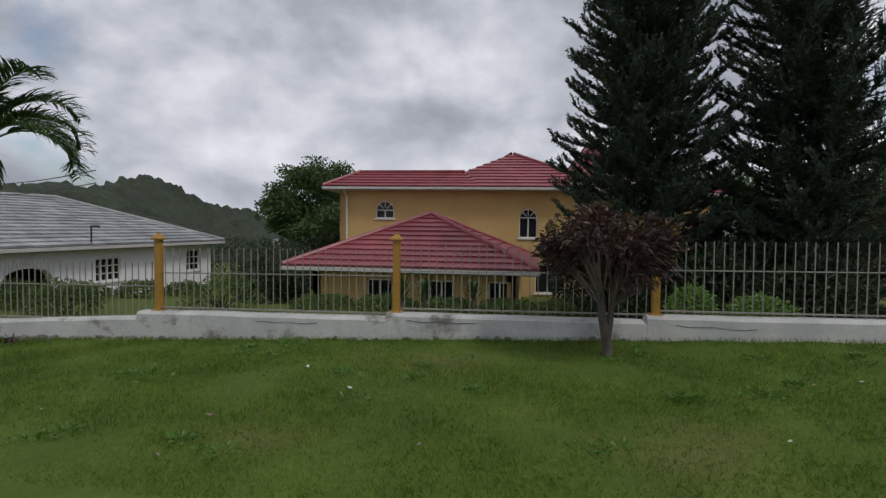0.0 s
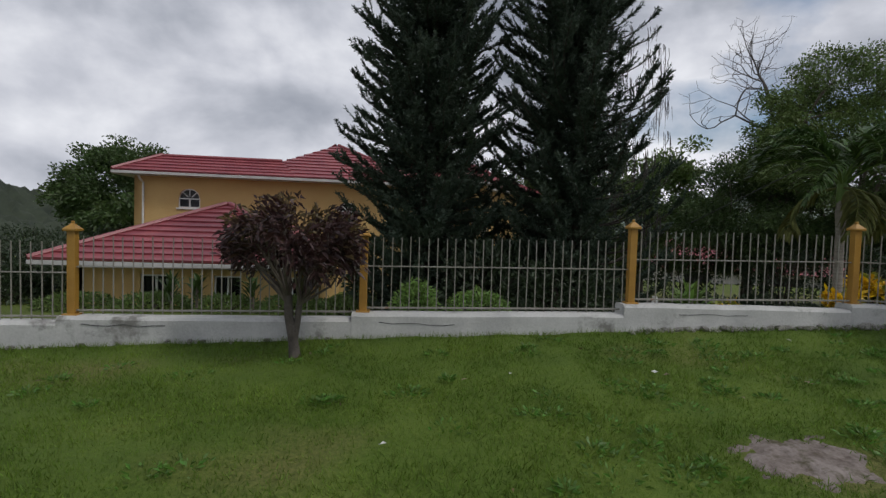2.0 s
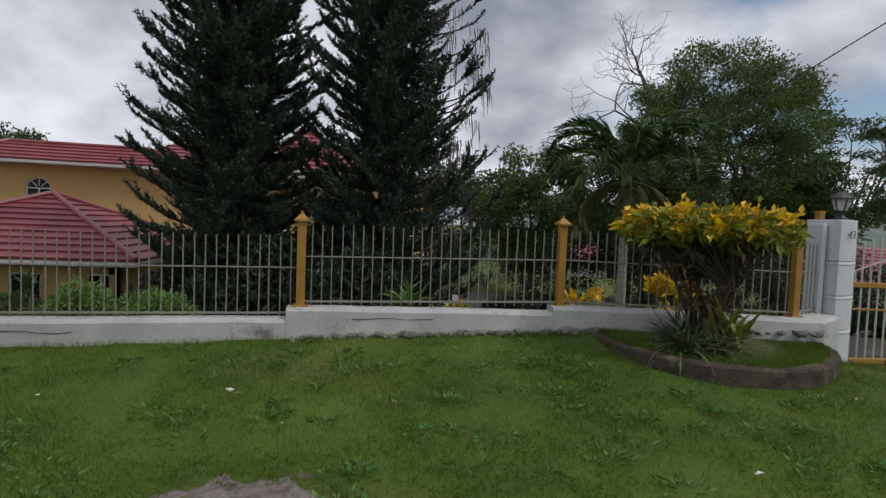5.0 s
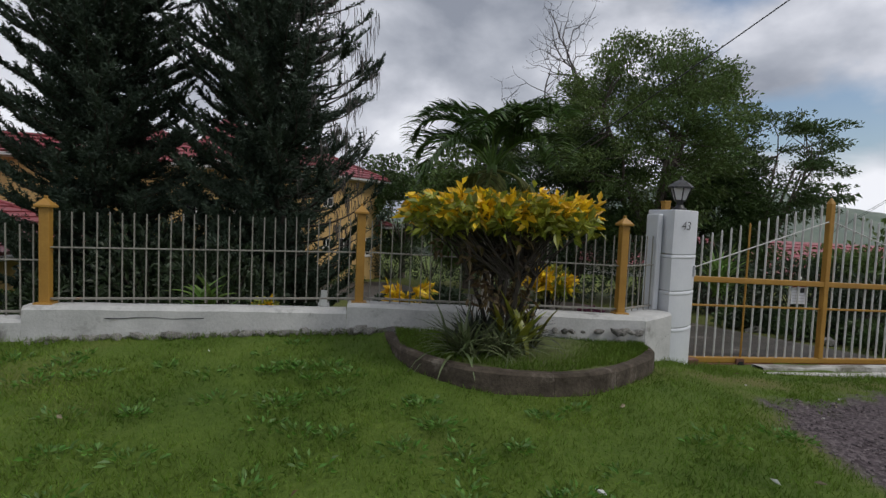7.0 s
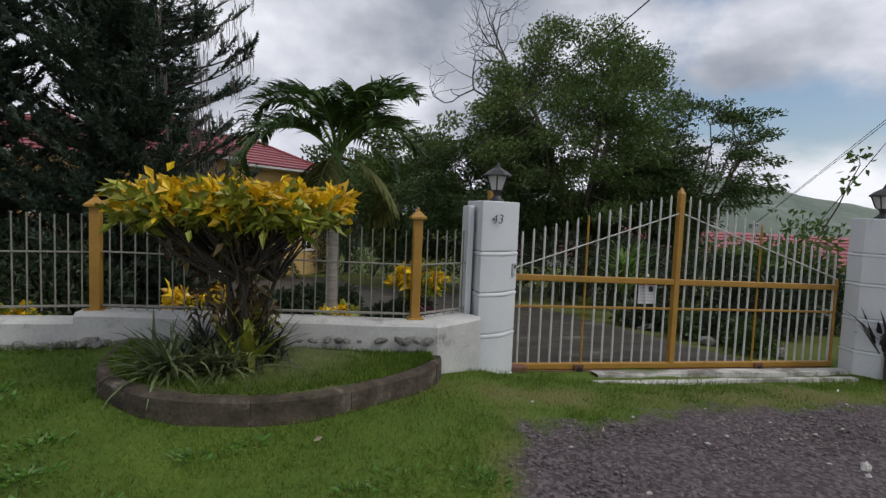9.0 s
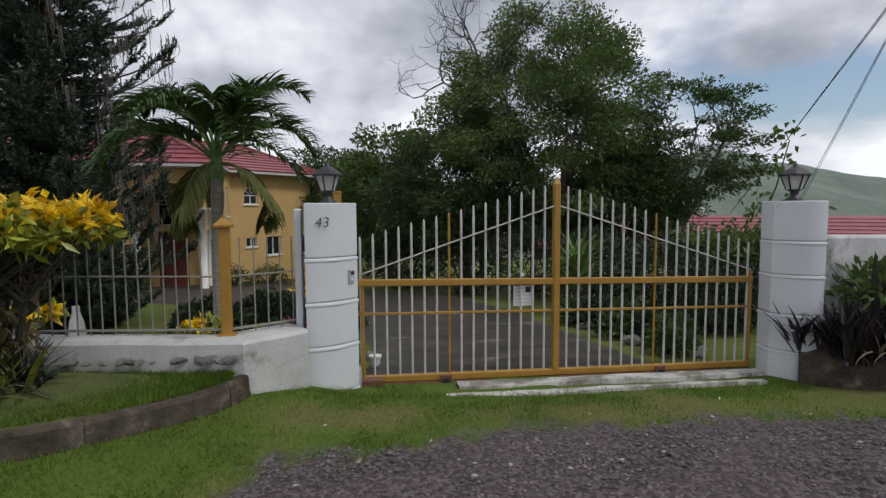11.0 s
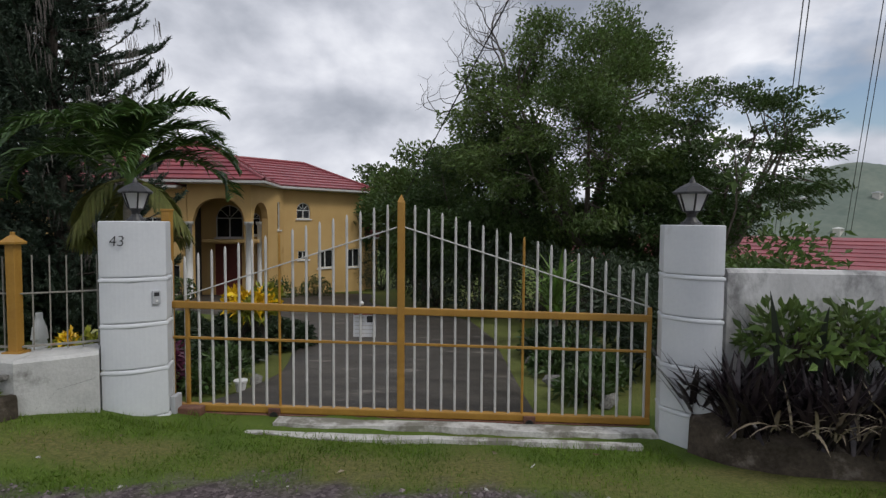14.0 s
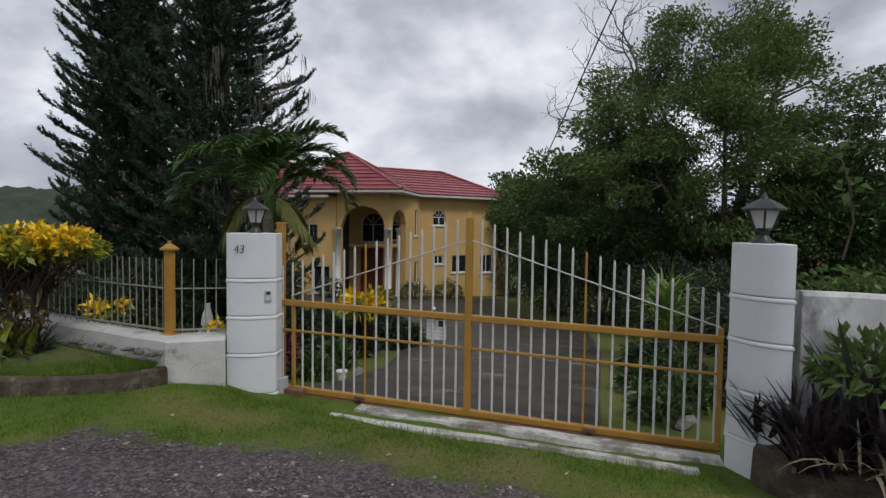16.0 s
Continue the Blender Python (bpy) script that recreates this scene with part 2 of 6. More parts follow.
M_SIGNRED = mat("sign_red", (0.3, 0.04, 0.04), (0.38, 0.06, 0.05), 8, 0.5, 0)
M_INK = mat("black_ink", (0.01, 0.01, 0.01), (0.03, 0.03, 0.03), 8, 0.5, 0)
M_BOX = mat("grey_plastic", (0.36, 0.37, 0.39), (0.44, 0.45, 0.47), 8, 0.4, 0)
# the dimness of the rooms is put into this dark wall colour
M_ROOM = mat("room_plaster_dimness_in_colour", (0.10, 0.09, 0.08), (0.15, 0.14, 0.12), 2, 0.9, 0)
M_FARWALL = mat("far_house_render", (0.5, 0.48, 0.45), (0.62, 0.6, 0.56), 0.5, 0.9, 0, vary=0.25)


def glass_material(name, tint, rough, clear):
    m = bpy.data.materials.new(name)
    m.use_nodes = True
    b = m.node_tree.nodes["Principled BSDF"]
    b.inputs["Base Color"].default_value = (*tint, 1)
    b.inputs["Roughness"].default_value = rough
    b.inputs["Transmission Weight"].default_value = clear
    b.inputs["IOR"].default_value = 1.3
    return m


M_GLASS = glass_material("window_glass", (0.06, 0.065, 0.07), 0.03, 0.75)
M_FROST = glass_material("frosted_lantern_glass", (0.85, 0.85, 0.84), 0.5, 0.6)


# ---------- mesh helpers ----------
def mesh_np(name, verts, faces):
    me = bpy.data.meshes.new(name)
    me.from_pydata([tuple(v) for v in np.asarray(verts, float).tolist()], [], [tuple(f) for f in (faces.tolist() if hasattr(faces, "tolist") else faces)])
    return me


def put(name, me, material, parent=None, label="", smooth=False):
    if material and not me.materials:
        me.materials.append(material)
    if smooth:
        for p in me.polygons:
            p.use_smooth = True
    ob = new(name, me)
    if parent:
        ob.parent = parent
    if label:
        ob["label"] = label
    return ob


def part(name, bm, material, parent=None, label="", smooth=False):
    me = bpy.data.meshes.new(name)
    bm.to_mesh(me)
    bm.free()
    return put(name, me, material, parent, label, smooth)


def empty(name, x=0, y=0, z=0, rz=0):
    e = new(name)
    e.empty_display_size = 0.1
    e.matrix_world = pose(x, y, z, 0, 0, rz)
    return e


def add_box(bm, x0, x1, y0, y1, z0, z1, bevel=0.0, m=None):
    r = bmesh.ops.create_cube(bm, size=1.0)
    vs = r["verts"]
    bmesh.ops.scale(bm, vec=(x1 - x0, y1 - y0, z1 - z0), verts=vs)
    bmesh.ops.translate(bm, vec=((x0 + x1) / 2, (y0 + y1) / 2, (z0 + z1) / 2), verts=vs)
    if bevel:
        es = list({e for v in vs for e in v.link_edges})
        o = bmesh.ops.bevel(bm, geom=es, offset=bevel, segments=2, profile=0.5, affect="EDGES")
        vs = list({v for f in o["faces"] for v in f.verts} | {v for v in vs if v.is_valid})
    if m is not None:
        bmesh.ops.transform(bm, matrix=m, verts=vs)
    return vs


def box(x0, x1, y0, y1, z0, z1, bevel=0.0):
    bm = bmesh.new()
    add_box(bm, x0, x1, y0, y1, z0, z1, bevel)
    return bm


def tube_np(points, radii, sides=6):
    pts = np.asarray(points, float)
    n = len(pts)
    tang = np.gradient(pts, axis=0)
    tang /= np.linalg.norm(tang, axis=1)[:, None] + 1e-9
    ref = np.array((0.0, 0.0, 1.0)) if abs(tang[:, 2]).mean() < 0.8 else np.array((1.0, 0.0, 0.0))
    a = np.cross(tang, ref)
    a /= np.linalg.norm(a, axis=1)[:, None] + 1e-9
    b = np.cross(tang, a)
    ang = np.arange(sides) * 2 * math.pi / sides
    ring = a[:, None, :] * np.cos(ang)[None, :, None] + b[:, None, :] * np.sin(ang)[None, :, None]
    v = (pts[:, None, :] + ring * np.asarray(radii, float)[:, None, None]).reshape(-1, 3)
    i, j = np.meshgrid(np.arange(n - 1), np.arange(sides), indexing="ij")
    k = (j + 1) % sides
    f = np.stack([i * sides + j, i * sides + k, (i + 1) * sides + k, (i + 1) * sides + j], -1).reshape(-1, 4)
    return v, f


class Heap:
    """Gathers vertices and faces of many pieces for one mesh."""

    def __init__(self):
        self.v, self.f, self.n = [], [], 0

    def add(self, v, f):
        self.v.append(np.asarray(v, float))
        self.f.extend((np.asarray(f) + self.n).tolist())
        self.n += len(v)

    def tube(self, points, radii, sides=6):
        self.add(*tube_np(points, radii, sides))

    def mesh(self, name):
        return mesh_np(name, np.concatenate(self.v), self.f)


def unit(a):
    return a / (np.linalg.norm(a, axis=-1, keepdims=True) + 1e-9)


def leaf_arrays(base, way, length, width, rng, droop=0.15, fold=0.25):
    """Pointed, slightly folded leaves: four corners each, two triangles."""
    base, way = np.asarray(base, float), unit(np.asarray(way, float))
    n = len(base)
    length = np.broadcast_to(length, n)[:, None]
    width = np.broadcast_to(width, n)[:, None]
    side = unit(np.cross(way, rng.normal(size=(n, 3))))
    up = np.cross(side, way)
    tip = base + way * length - np.array((0, 0, 1.0)) * length * droop
    mid = base + way * length * 0.45
    v = np.stack([base, mid + side * width / 2 + up * width * fold, tip, mid - side * width / 2 + up * width * fold], 1).reshape(-1, 3)
    k = np.arange(n)[:, None] * 4
    f = np.concatenate([k + np.array([[0, 1, 2]]), k + np.array([[0, 2, 3]])], 0)
    return v, f


# ---------- ground ----------
GX = [-60, -8, -4, 0, 4, 6.5, 8.8, 10, 12, 14, 60]
Z_FENCE = [-0.1, -0.1, 0.085, 0.262, 0.415, 0.49, 0.25, 0.06, -0.02, -0.06, -0.05]
Z_LAWN = [0.0, 0.02, 0.10, 0.17, 0.19, 0.29, 0.27, 0.22, 0.20, 0.20, 0.2]
Z_ROAD = [-0.15, -0.12, -0.10, -0.04, 0.0, 0.1, 0.2, 0.28, 0.33, 0.35, 0.35]


def height(x, y):
    f, l, r = np.interp(x, GX, Z_FENCE), np.interp(x, GX, Z_LAWN), np.interp(x, GX, Z_ROAD)
    if y <= 1.0:
        return float(r)
    if y <= 3.8:
        return float(r + (l - r) * (y - 1.0) / 2.8)
    if y <= 5.6:
        return float(l + (f - l) * (y - 3.8) / 1.8)
    if y <= 24:
        g = max(-1.5, min(0.0, 0.0 - 0.078 * (y - 6.0)))
        b = min(1.0, (y - 5.6) / 1.2)
        return float(f * (1 - b) * 0.9 + (g - 0.02) * b) if y > 5.62 else float(f)
    return float(-1.42 - 0.055 * (min(y, 140) - 24))


def gravel_edge(x, y):
    edge = np.interp(x, [8.5, 8.78, 9.1, 9.5, 9.8, 10.8, 11.5, 12.4, 14.0], [2.6, 3.6, 4.42, 4.30, 4.43, 4.70, 4.60, 4.52, 4.25])
    return float(edge) + 0.20 * noise.noise(Vector((x * 1.7, y * 1.7, 3.0))) + 0.16 * noise.noise(Vector((x * 4.1, y * 4.1, 1.0)))


def gravel_amount(x, y):
    """1 on the gravel apron before the gate, 0 on the lawn; a grass tongue and tufts run into it."""
    rag = 0.22 * noise.noise(Vector((x * 7, y * 7, 4.0)))
    tongue = 0.55 * max(0.0, 1.2 - math.hypot((x - 9.36) / 0.34, (y - 3.98) / 0.17))
    tufts = 0.9 * max(0.0, noise.noise(Vector((x * 2.3, y * 2.9, 14.0))) - 0.38)
    return max(0.0, min(1.0, 0.5 + (gravel_edge(x, y) + rag - y) / 0.24 - tongue - tufts))


def worn_amount(x, y):
    v = 0.5 + 0.9 * noise.noise(Vector((x * 0.55, y * 1.1, 5.0))) + 0.35 * noise.noise(Vector((x * 2.2, y * 2.6, 9.0)))
    strip = max(0.0, 1 - abs(y - 5.1) / 0.5) * 0.52 if x > 9.4 else 0.0
    strip += 0.5 * max(0.0, 1.25 - math.hypot((x - 3.75) / 0.62, (y - 3.3) / 0.42))
    if x > 7:
        strip += 0.62 * max(0.0, 1 - abs(y - gravel_edge(x, y) - 0.1) / 0.85)
        strip += 0.45 * max(0.0, 1 - math.hypot((x - 8.55) / 0.75, (y - 3.7) / 0.9))
    return max(0.0, min(1.0, (v + strip - 0.82) * 1.7))


def axis(parts):
    out_values = []
    for a, b, step in parts:
        out_values += list(np.arange(a, b - 1e-6, step))
    return out_values + [parts[-1][1]]


xs = axis([(-1500, -200, 260), (-200, -40, 20), (-40, -8, 2.0), (-8, 16, 0.1), (16, 40, 2.0), (40, 200, 20), (200, 1500, 260)])
ys = axis([(-1500, -200, 260), (-200, -20, 20), (-20, 1, 1.5), (1, 6.0, 0.1), (6.0, 26, 0.8), (26, 60, 4), (60, 200, 20), (200, 2500, 230)])
gv, gg, gw = [], [], []
for yy in ys:
    for xx in xs:
        near = -8.5 < xx < 16.5 and 0 < yy < 6.4
        g = gravel_amount(xx, yy) if near and xx > 7 else (1.0 if xx >= 16.5 and yy < 4 or yy < -2 else 0.0)
        rough_z = (0.022 * noise.noise(Vector((xx * 1.6, yy * 1.6, 0))) + 0.012 * noise.noise(Vector((xx * 6, yy * 6, 2)))) if near else 0.0
        if abs(xx - 3.78) < 0.6 and abs(yy - 3.3) < 0.45:
            rough_z = -0.012
        gv.append((xx, yy, height(xx, yy) + rough_z))
        gg.append(g)
        # garden past the gate: browner mix for leaf litter, with tree shade painted in
        gw.append(worn_amount(xx, yy) if near else (0.65 + 0.35 * noise.noise(Vector((xx * 0.7, yy * 0.7, 8))) if xx > 6 and 6 < yy < 26 else 0.3))
nx = len(xs)
gf = [(j * nx + i, j * nx + i + 1, (j + 1) * nx + i + 1, (j + 1) * nx + i) for j in range(len(ys) - 1) for i in range(nx - 1)]
ground_mesh = mesh_np("ground", gv, gf)
for name, values in (("gravel", gg), ("worn", gw)):
    at = ground_mesh.attributes.new(name, "FLOAT", "POINT")
    at.data.foreach_set("value", values)


def ground_material():
    m = bpy.data.materials.new("lawn_and_gravel")
    m.use_nodes = True
    t = m.node_tree
    b = t.nodes["Principled BSDF"]
    b.inputs["Roughness"].default_value = 0.9
    b.inputs["Specular IOR Level"].default_value = 0.25
    tc = t.nodes.new("ShaderNodeTexCoord").outputs["Object"]
    n1 = node(t, "ShaderNodeTexNoise", Scale=1.3, Detail=6.0, Roughness=0.65)
    n2 = node(t, "ShaderNodeTexNoise", Scale=38.0, Detail=4.0, Roughness=0.7)
    vor = node(t, "ShaderNodeTexVoronoi", Scale=48.0)
    for n in (n1, n2, vor):
        t.links.new(tc, n.inputs["Vector"])
    add = node(t, "ShaderNodeMath")
    add.operation = "ADD"
    t.links.new(n1.outputs["Fac"], add.inputs[0])
    t.links.new(n2.outputs["Fac"], add.inputs[1])
    grass = ramp(t, [(0.3, (0.042, 0.074, 0.009)), (0.5, (0.074, 0.120, 0.015)), (0.7, (0.122, 0.170, 0.028))])
    half = node(t, "ShaderNodeMath")
    half.operation = "MULTIPLY"
    half.inputs[1].default_value = 0.5
    t.links.new(add.outputs[0], half.inputs[0])
    t.links.new(half.outputs[0], grass.inputs["Fac"])
    soil = ramp(t, [(0.35, (0.072, 0.080, 0.020)), (0.65, (0.170, 0.158, 0.052))])
    t.links.new(n2.outputs["Fac"], soil.inputs["Fac"])
    worn = t.nodes.new("ShaderNodeAttribute")
    worn.attribute_name = "worn"
    mix1 = t.nodes.new("ShaderNodeMixRGB")
    t.links.new(worn.outputs["Fac"], mix1.inputs["Fac"])
    t.links.new(grass.outputs[0], mix1.inputs["Color1"])
    t.links.new(soil.outputs[0], mix1.inputs["Color2"])
    stone = ramp(t, [(0.0, (0.034, 0.025, 0.028)), (0.5, (0.078, 0.060, 0.066)), (1.0, (0.17, 0.143, 0.145))])
    t.links.new(vor.outputs["Color"], stone.inputs["Fac"])
    grav = t.nodes.new("ShaderNodeAttribute")
    grav.attribute_name = "gravel"
    mix2 = t.nodes.new("ShaderNodeMixRGB")
    t.links.new(grav.outputs["Fac"], mix2.inputs["Fac"])
    t.links.new(mix1.outputs[0], mix2.inputs["Color1"])
    t.links.new(stone.outputs[0], mix2.inputs["Color2"])
    t.links.new(mix2.outputs[0], b.inputs["Base Color"])
    bp = node(t, "ShaderNodeBump", Strength=0.6, Distance=0.03)
    t.links.new(n2.outputs["Fac"], bp.inputs["Height"])
    t.links.new(bp.outputs[0], b.inputs["Normal"])
    return m


ground = put("ground", ground_mesh, ground_material(), smooth=True)
tagged(ground, "uneven green lawn with worn patches meeting a grey gravel apron", "ground", kind="structure")


# ---------- low boundary wall, fence, pillars, gate ----------
def ribbon_wall(name, x0, y0, x1, y1, top0, top1, thick, label, base0=-0.25, base1=-0.25):
    """A wall with a slightly uneven, rounded coping between two plan points; its front lies on the line given."""
    n = max(3, int(math.hypot(x1 - x0, y1 - y0) / 0.16))
    ux, uy = unit(np.array((x1 - x0, y1 - y0)))
    px, py = -uy, ux
    rows = []
    for i in range(n + 1):
        s = i / n
        x, y = x0 + (x1 - x0) * s, y0 + (y1 - y0) * s
        top = top0 + (top1 - top0) * s + 0.008 * noise.noise(Vector((x * 2.5, y, 4)))
        wob = 0.007 * noise.noise(Vector((x * 3.1, 1, y)))
        base = base0 + (base1 - base0) * s
        prof = [(wob, base), (wob - 0.004, (base + top) / 2), (wob, top - 0.03), (wob + 0.022, top - 0.004), (thick / 2, top), (thick - 0.02, top - 0.006), (thick, top - 0.03), (thick, base)]
        rows.append([(x + px * d, y + py * d, z) for d, z in prof])
    k = len(rows[0])
    v = [p for r in rows for p in r]
    f = [(i * k + j, (i + 1) * k + j, (i + 1) * k + j + 1, i * k + j + 1) for i in range(n) for j in range(k - 1)]
    f += [tuple(range(k))[::-1], tuple(n * k + j for j in range(k))]
    ob = put(name, mesh_np(name, v, f), M_WALL)
    return tagged(ob, label, "wall", kind="structure")


WALL = "low weathered white boundary wall of cracked stained render"
ribbon_wall("wall_1", -9.0, 5.58, -4.47, 5.58, 0.06, 0.32, 0.22, WALL)
ribbon_wall("wall_2", -4.468, 5.577, -1.52, 5.577, 0.39, 0.42, 0.226, WALL)
ribbon_wall("wall_3", -1.518, 5.58, 1.09, 5.58, 0.475, 0.485, 0.22, WALL)
ribbon_wall("wall_4", 1.092, 5.577, 3.735, 5.577, 0.54, 0.575, 0.226, WALL)
ribbon_wall("wall_5", 3.737, 5.58, 6.145, 5.58, 0.675, 0.660, 0.22, WALL)
wall_6 = ribbon_wall("wall_6", 6.147, 5.577, 8.76, 5.30, 0.715, 0.66, 0.25, WALL)
ribbon_wall("wall_7", 8.762, 5.297, 9.2, 5.56, 0.655, 0.665, 0.36, "cracked white wall end beside the gate pillar", -0.2, -0.2)

# cracks, thin dark seams in the render
def crack(points, parent):
    h = Heap()
    h.tube(points, [0.0034 - 0.0004 * (i % 5) for i in range(len(points))], 4)
    put("crack", h.mesh("crack"), M_INK, parent)


wall_end = bpy.data.objects["wall_7"]
crack([(8.86, 5.352, 0.28), (8.93, 5.394, 0.34), (8.98, 5.424, 0.41), (9.05, 5.466, 0.43), (9.17, 5.538, 0.46)], wall_end)
for wn, y, zs, x0 in (("wall_3", 5.576, 0.40, -1.3), ("wall_4", 5.573, 0.45, 1.35), ("wall_5", 5.576, 0.58, 4.3), ("wall_2", 5.573, 0.33, -3.0)):
    rs = random.Random(int(x0 * 10) + 90)
    pts = [(x0 + 0.12 * i, y, zs + rs.uniform(-0.015, 0.015)) for i in range(7)]
    crack(pts, bpy.data.objects[wn])

# rubble footing stones under the wall
rs = random.Random(5)
stone_meshes = []
for k in range(6):
    bm = bmesh.new()
    bmesh.ops.create_icosphere(bm, subdivisions=1, radius=1)
    for v in bm.verts:
        v.co = Vector((v.co.x * rs.uniform(0.8, 1.2), v.co.y * rs.uniform(0.7, 1.0), v.co.z * rs.uniform(0.5, 0.75)))
    me = bpy.data.meshes.new("footing_stone")
    bm.to_mesh(me)
    bm.free()
    me.materials.append(M_STONE)
    stone_meshes.append(me)


def footing(x0, x1, yline, parent, z_top=None, n=40, size=0.055):
    for i in range(n):
        x = x0 + (x1 - x0) * (i + rs.random()) / n
        s = size * rs.uniform(0.5, 1.2)
        y = yline(x)
        ob = new("footing_stone", stone_meshes[rs.randrange(6)])
        z = height(x, y - 0.05) + (rs.uniform(0.0, 0.03) if z_top is None else rs.uniform(-0.02, z_top))
        ob.parent = parent
        ob.matrix_world = Matrix.LocRotScale((x, y + rs.uniform(-0.03, 0.02), z), Euler((rs.uniform(-0.4, 0.4), rs.uniform(-0.4, 0.4), rs.uniform(0, 6))), (s * 1.5, s, s))


footing(-8.5, -4.5, lambda x: 5.57, bpy.data.objects["wall_1"], n=34)
footing(-4.5, -1.6, lambda x: 5.56, bpy.data.objects["wall_2"], n=22, size=0.036)
footing(-1.5, 1.0, lambda x: 5.565, bpy.data.objects["wall_3"], n=12, size=0.028)
footing(3.8, 6.15, lambda x: 5.555, bpy.data.objects["wall_5"], n=44, size=0.046)
footing(6.15, 6.7, lambda x: 5.53, wall_6, n=12, size=0.065)

POSTS = [(-7.0, 5.70, 0.20, 1.13), (-4.27, 5.70, 0.39, 1.29), (-1.44, 5.70, 0.475, 1.32), (1.19, 5.70, 0.545, 1.345), (3.845, 5.70, 0.675, 1.50), (6.25, 5.70, 0.71, 1.555), (8.618, 5.505, 0.665, 1.552)]


def fence_post(h):
    post = empty("fence_post")
    part("shaft", box(-0.036, 0.036, -0.036, 0.036, -0.02, h - 0.075, 0.006), M_YELLOW, post)
    bm = bmesh.new()
    add_box(bm, -0.062, 0.062, -0.062, 0.062, h - 0.085, h - 0.06, 0.006)
    r = bmesh.ops.create_cone(bm, cap_ends=True, segments=4, radius1=0.078, radius2=0.012, depth=0.05)
    bmesh.ops.rotate(bm, cent=(0, 0, 0), matrix=Matrix.Rotation(radians(45), 3, "Z"), verts=r["verts"])
    bmesh.ops.translate(bm, vec=(0, 0, h - 0.036), verts=r["verts"])
    add_box(bm, -0.012, 0.012, -0.012, 0.012, h - 0.015, h + 0.008, 0.004)
    part("cap", bm, M_YELLOW, post)
    part("base_plate", box(-0.065, 0.065, -0.06, 0.06, -0.015, 0.008, 0.003), M_YELLOW, post)
    return tagged(post, "ochre yellow square steel fence post with pointed cap", "fence post", "fence posts")


for x, y, z0, z1 in POSTS:
    fence_post(z1 - z0).matrix_world = pose(x, y, z0)

bar_bm = bmesh.new()
add_box(bar_bm, -0.0047, 0.0047, -0.0047, 0.0047, 0.0, 1.0, 0.0012)
BAR_MESH = bpy.data.meshes.new("bar")
bar_bm.to_mesh(BAR_MESH)
bar_bm.free()
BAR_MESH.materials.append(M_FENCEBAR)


def fence_panel(a, b, step, label):
    ax, ay, az, bx, by, bz = *a, *b
    length = math.hypot(bx - ax, by - ay)
    yaw = math.degrees(math.atan2(by - ay, bx - ax))
    panel = empty("bar_fence", ax, ay, az, yaw)
    dz = bz - az
    n = round(length / step)
    r = random.Random(int(ax * 100))
    for i in range(1, n):
        s = i / n
        bar = new("bar", BAR_MESH)
        bar.parent = panel
        bar.matrix_local = Matrix.LocRotScale((s * length + r.uniform(-0.004, 0.004), 0, dz * s + 0.0), Euler((r.uniform(-0.006, 0.006), r.uniform(-0.008, 0.008), 0)), (1, 1, 0.715 + r.uniform(-0.008, 0.008)))
    for zr, w in ((0.035, 0.008), (0.435, 0.0055)):
        bm = bmesh.new()
        vs = add_box(bm, 0.0, length, -0.011, 0.011, zr - w, zr + w, 0.002)
        for v in vs:
            v.co.z += dz * v.co.x / length - 0.006 * math.sin(math.pi * v.co.x / length)
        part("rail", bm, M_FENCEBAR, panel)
    return tagged(panel, label, "fence", "fence panels")


for i in range(len(POSTS) - 1):
    a, b = POSTS[i], POSTS[i + 1]
    fence_panel((a[0], a[1], a[2]), (b[0], b[1], min(b[2], a[2] + 0.03) if i != 5 else b[2]), 0.0888, "slim cream steel bar fence panel with two rails")
fence_panel((8.618, 5.505, 0.665), (9.17, 5.80, 0.665), 0.102, "short cream steel bar fence panel against the gate pillar")


def pillar_outline(front_left, front_right, back_right, back_left, recede_right, grow=0.0):
    """Plan of a pillar whose front is an arc that falls back towards the gate side."""
    pts = []
    ax, ay = front_left
    bx, by = front_right
    for i in range(15):
        s = i / 14
        q = s if recede_right else 1 - s
        bulge = q ** 2.2
        y_start, y_end = (ay, by) if recede_right else (by, ay)
        pts.append((ax + (bx - ax) * s, y_start + (y_end - y_start) * bulge))
    pts += [back_right, back_left]
    cx = sum(p[0] for p in pts) / len(pts)
    cy = sum(p[1] for p in pts) / len(pts)
    out_pts = []
    for x, y in pts:
        d = math.hypot(x - cx, y - cy)
        out_pts.append((cx + (x - cx) * (d + grow) / d, cy + (y - cy) * (d + grow) / d))
    return out_pts


def drum(outline_fn, z0, z1, lip):
    rings = [(z0, -0.006), (z0 + 0.01, 0.0), (z1 - 0.034, 0.0), (z1 - 0.026, lip), (z1 - 0.016, lip), (z1 - 0.006, lip * 0.55), (z1, -0.010)]
    v, f = [], []
    k = None
    for z, g in rings:
        o = outline_fn(g)
        k = len(o)
        v += [(x, y, z) for x, y in o]
    for i in range(len(rings) - 1):
        f += [(i * k + j, i * k + (j + 1) % k, (i + 1) * k + (j + 1) % k, (i + 1) * k + j) for j in range(k)]
    f += [tuple(range(k))[::-1], tuple((len(rings) - 1) * k + j for j in range(k))]
    return mesh_np("drum", v, f)


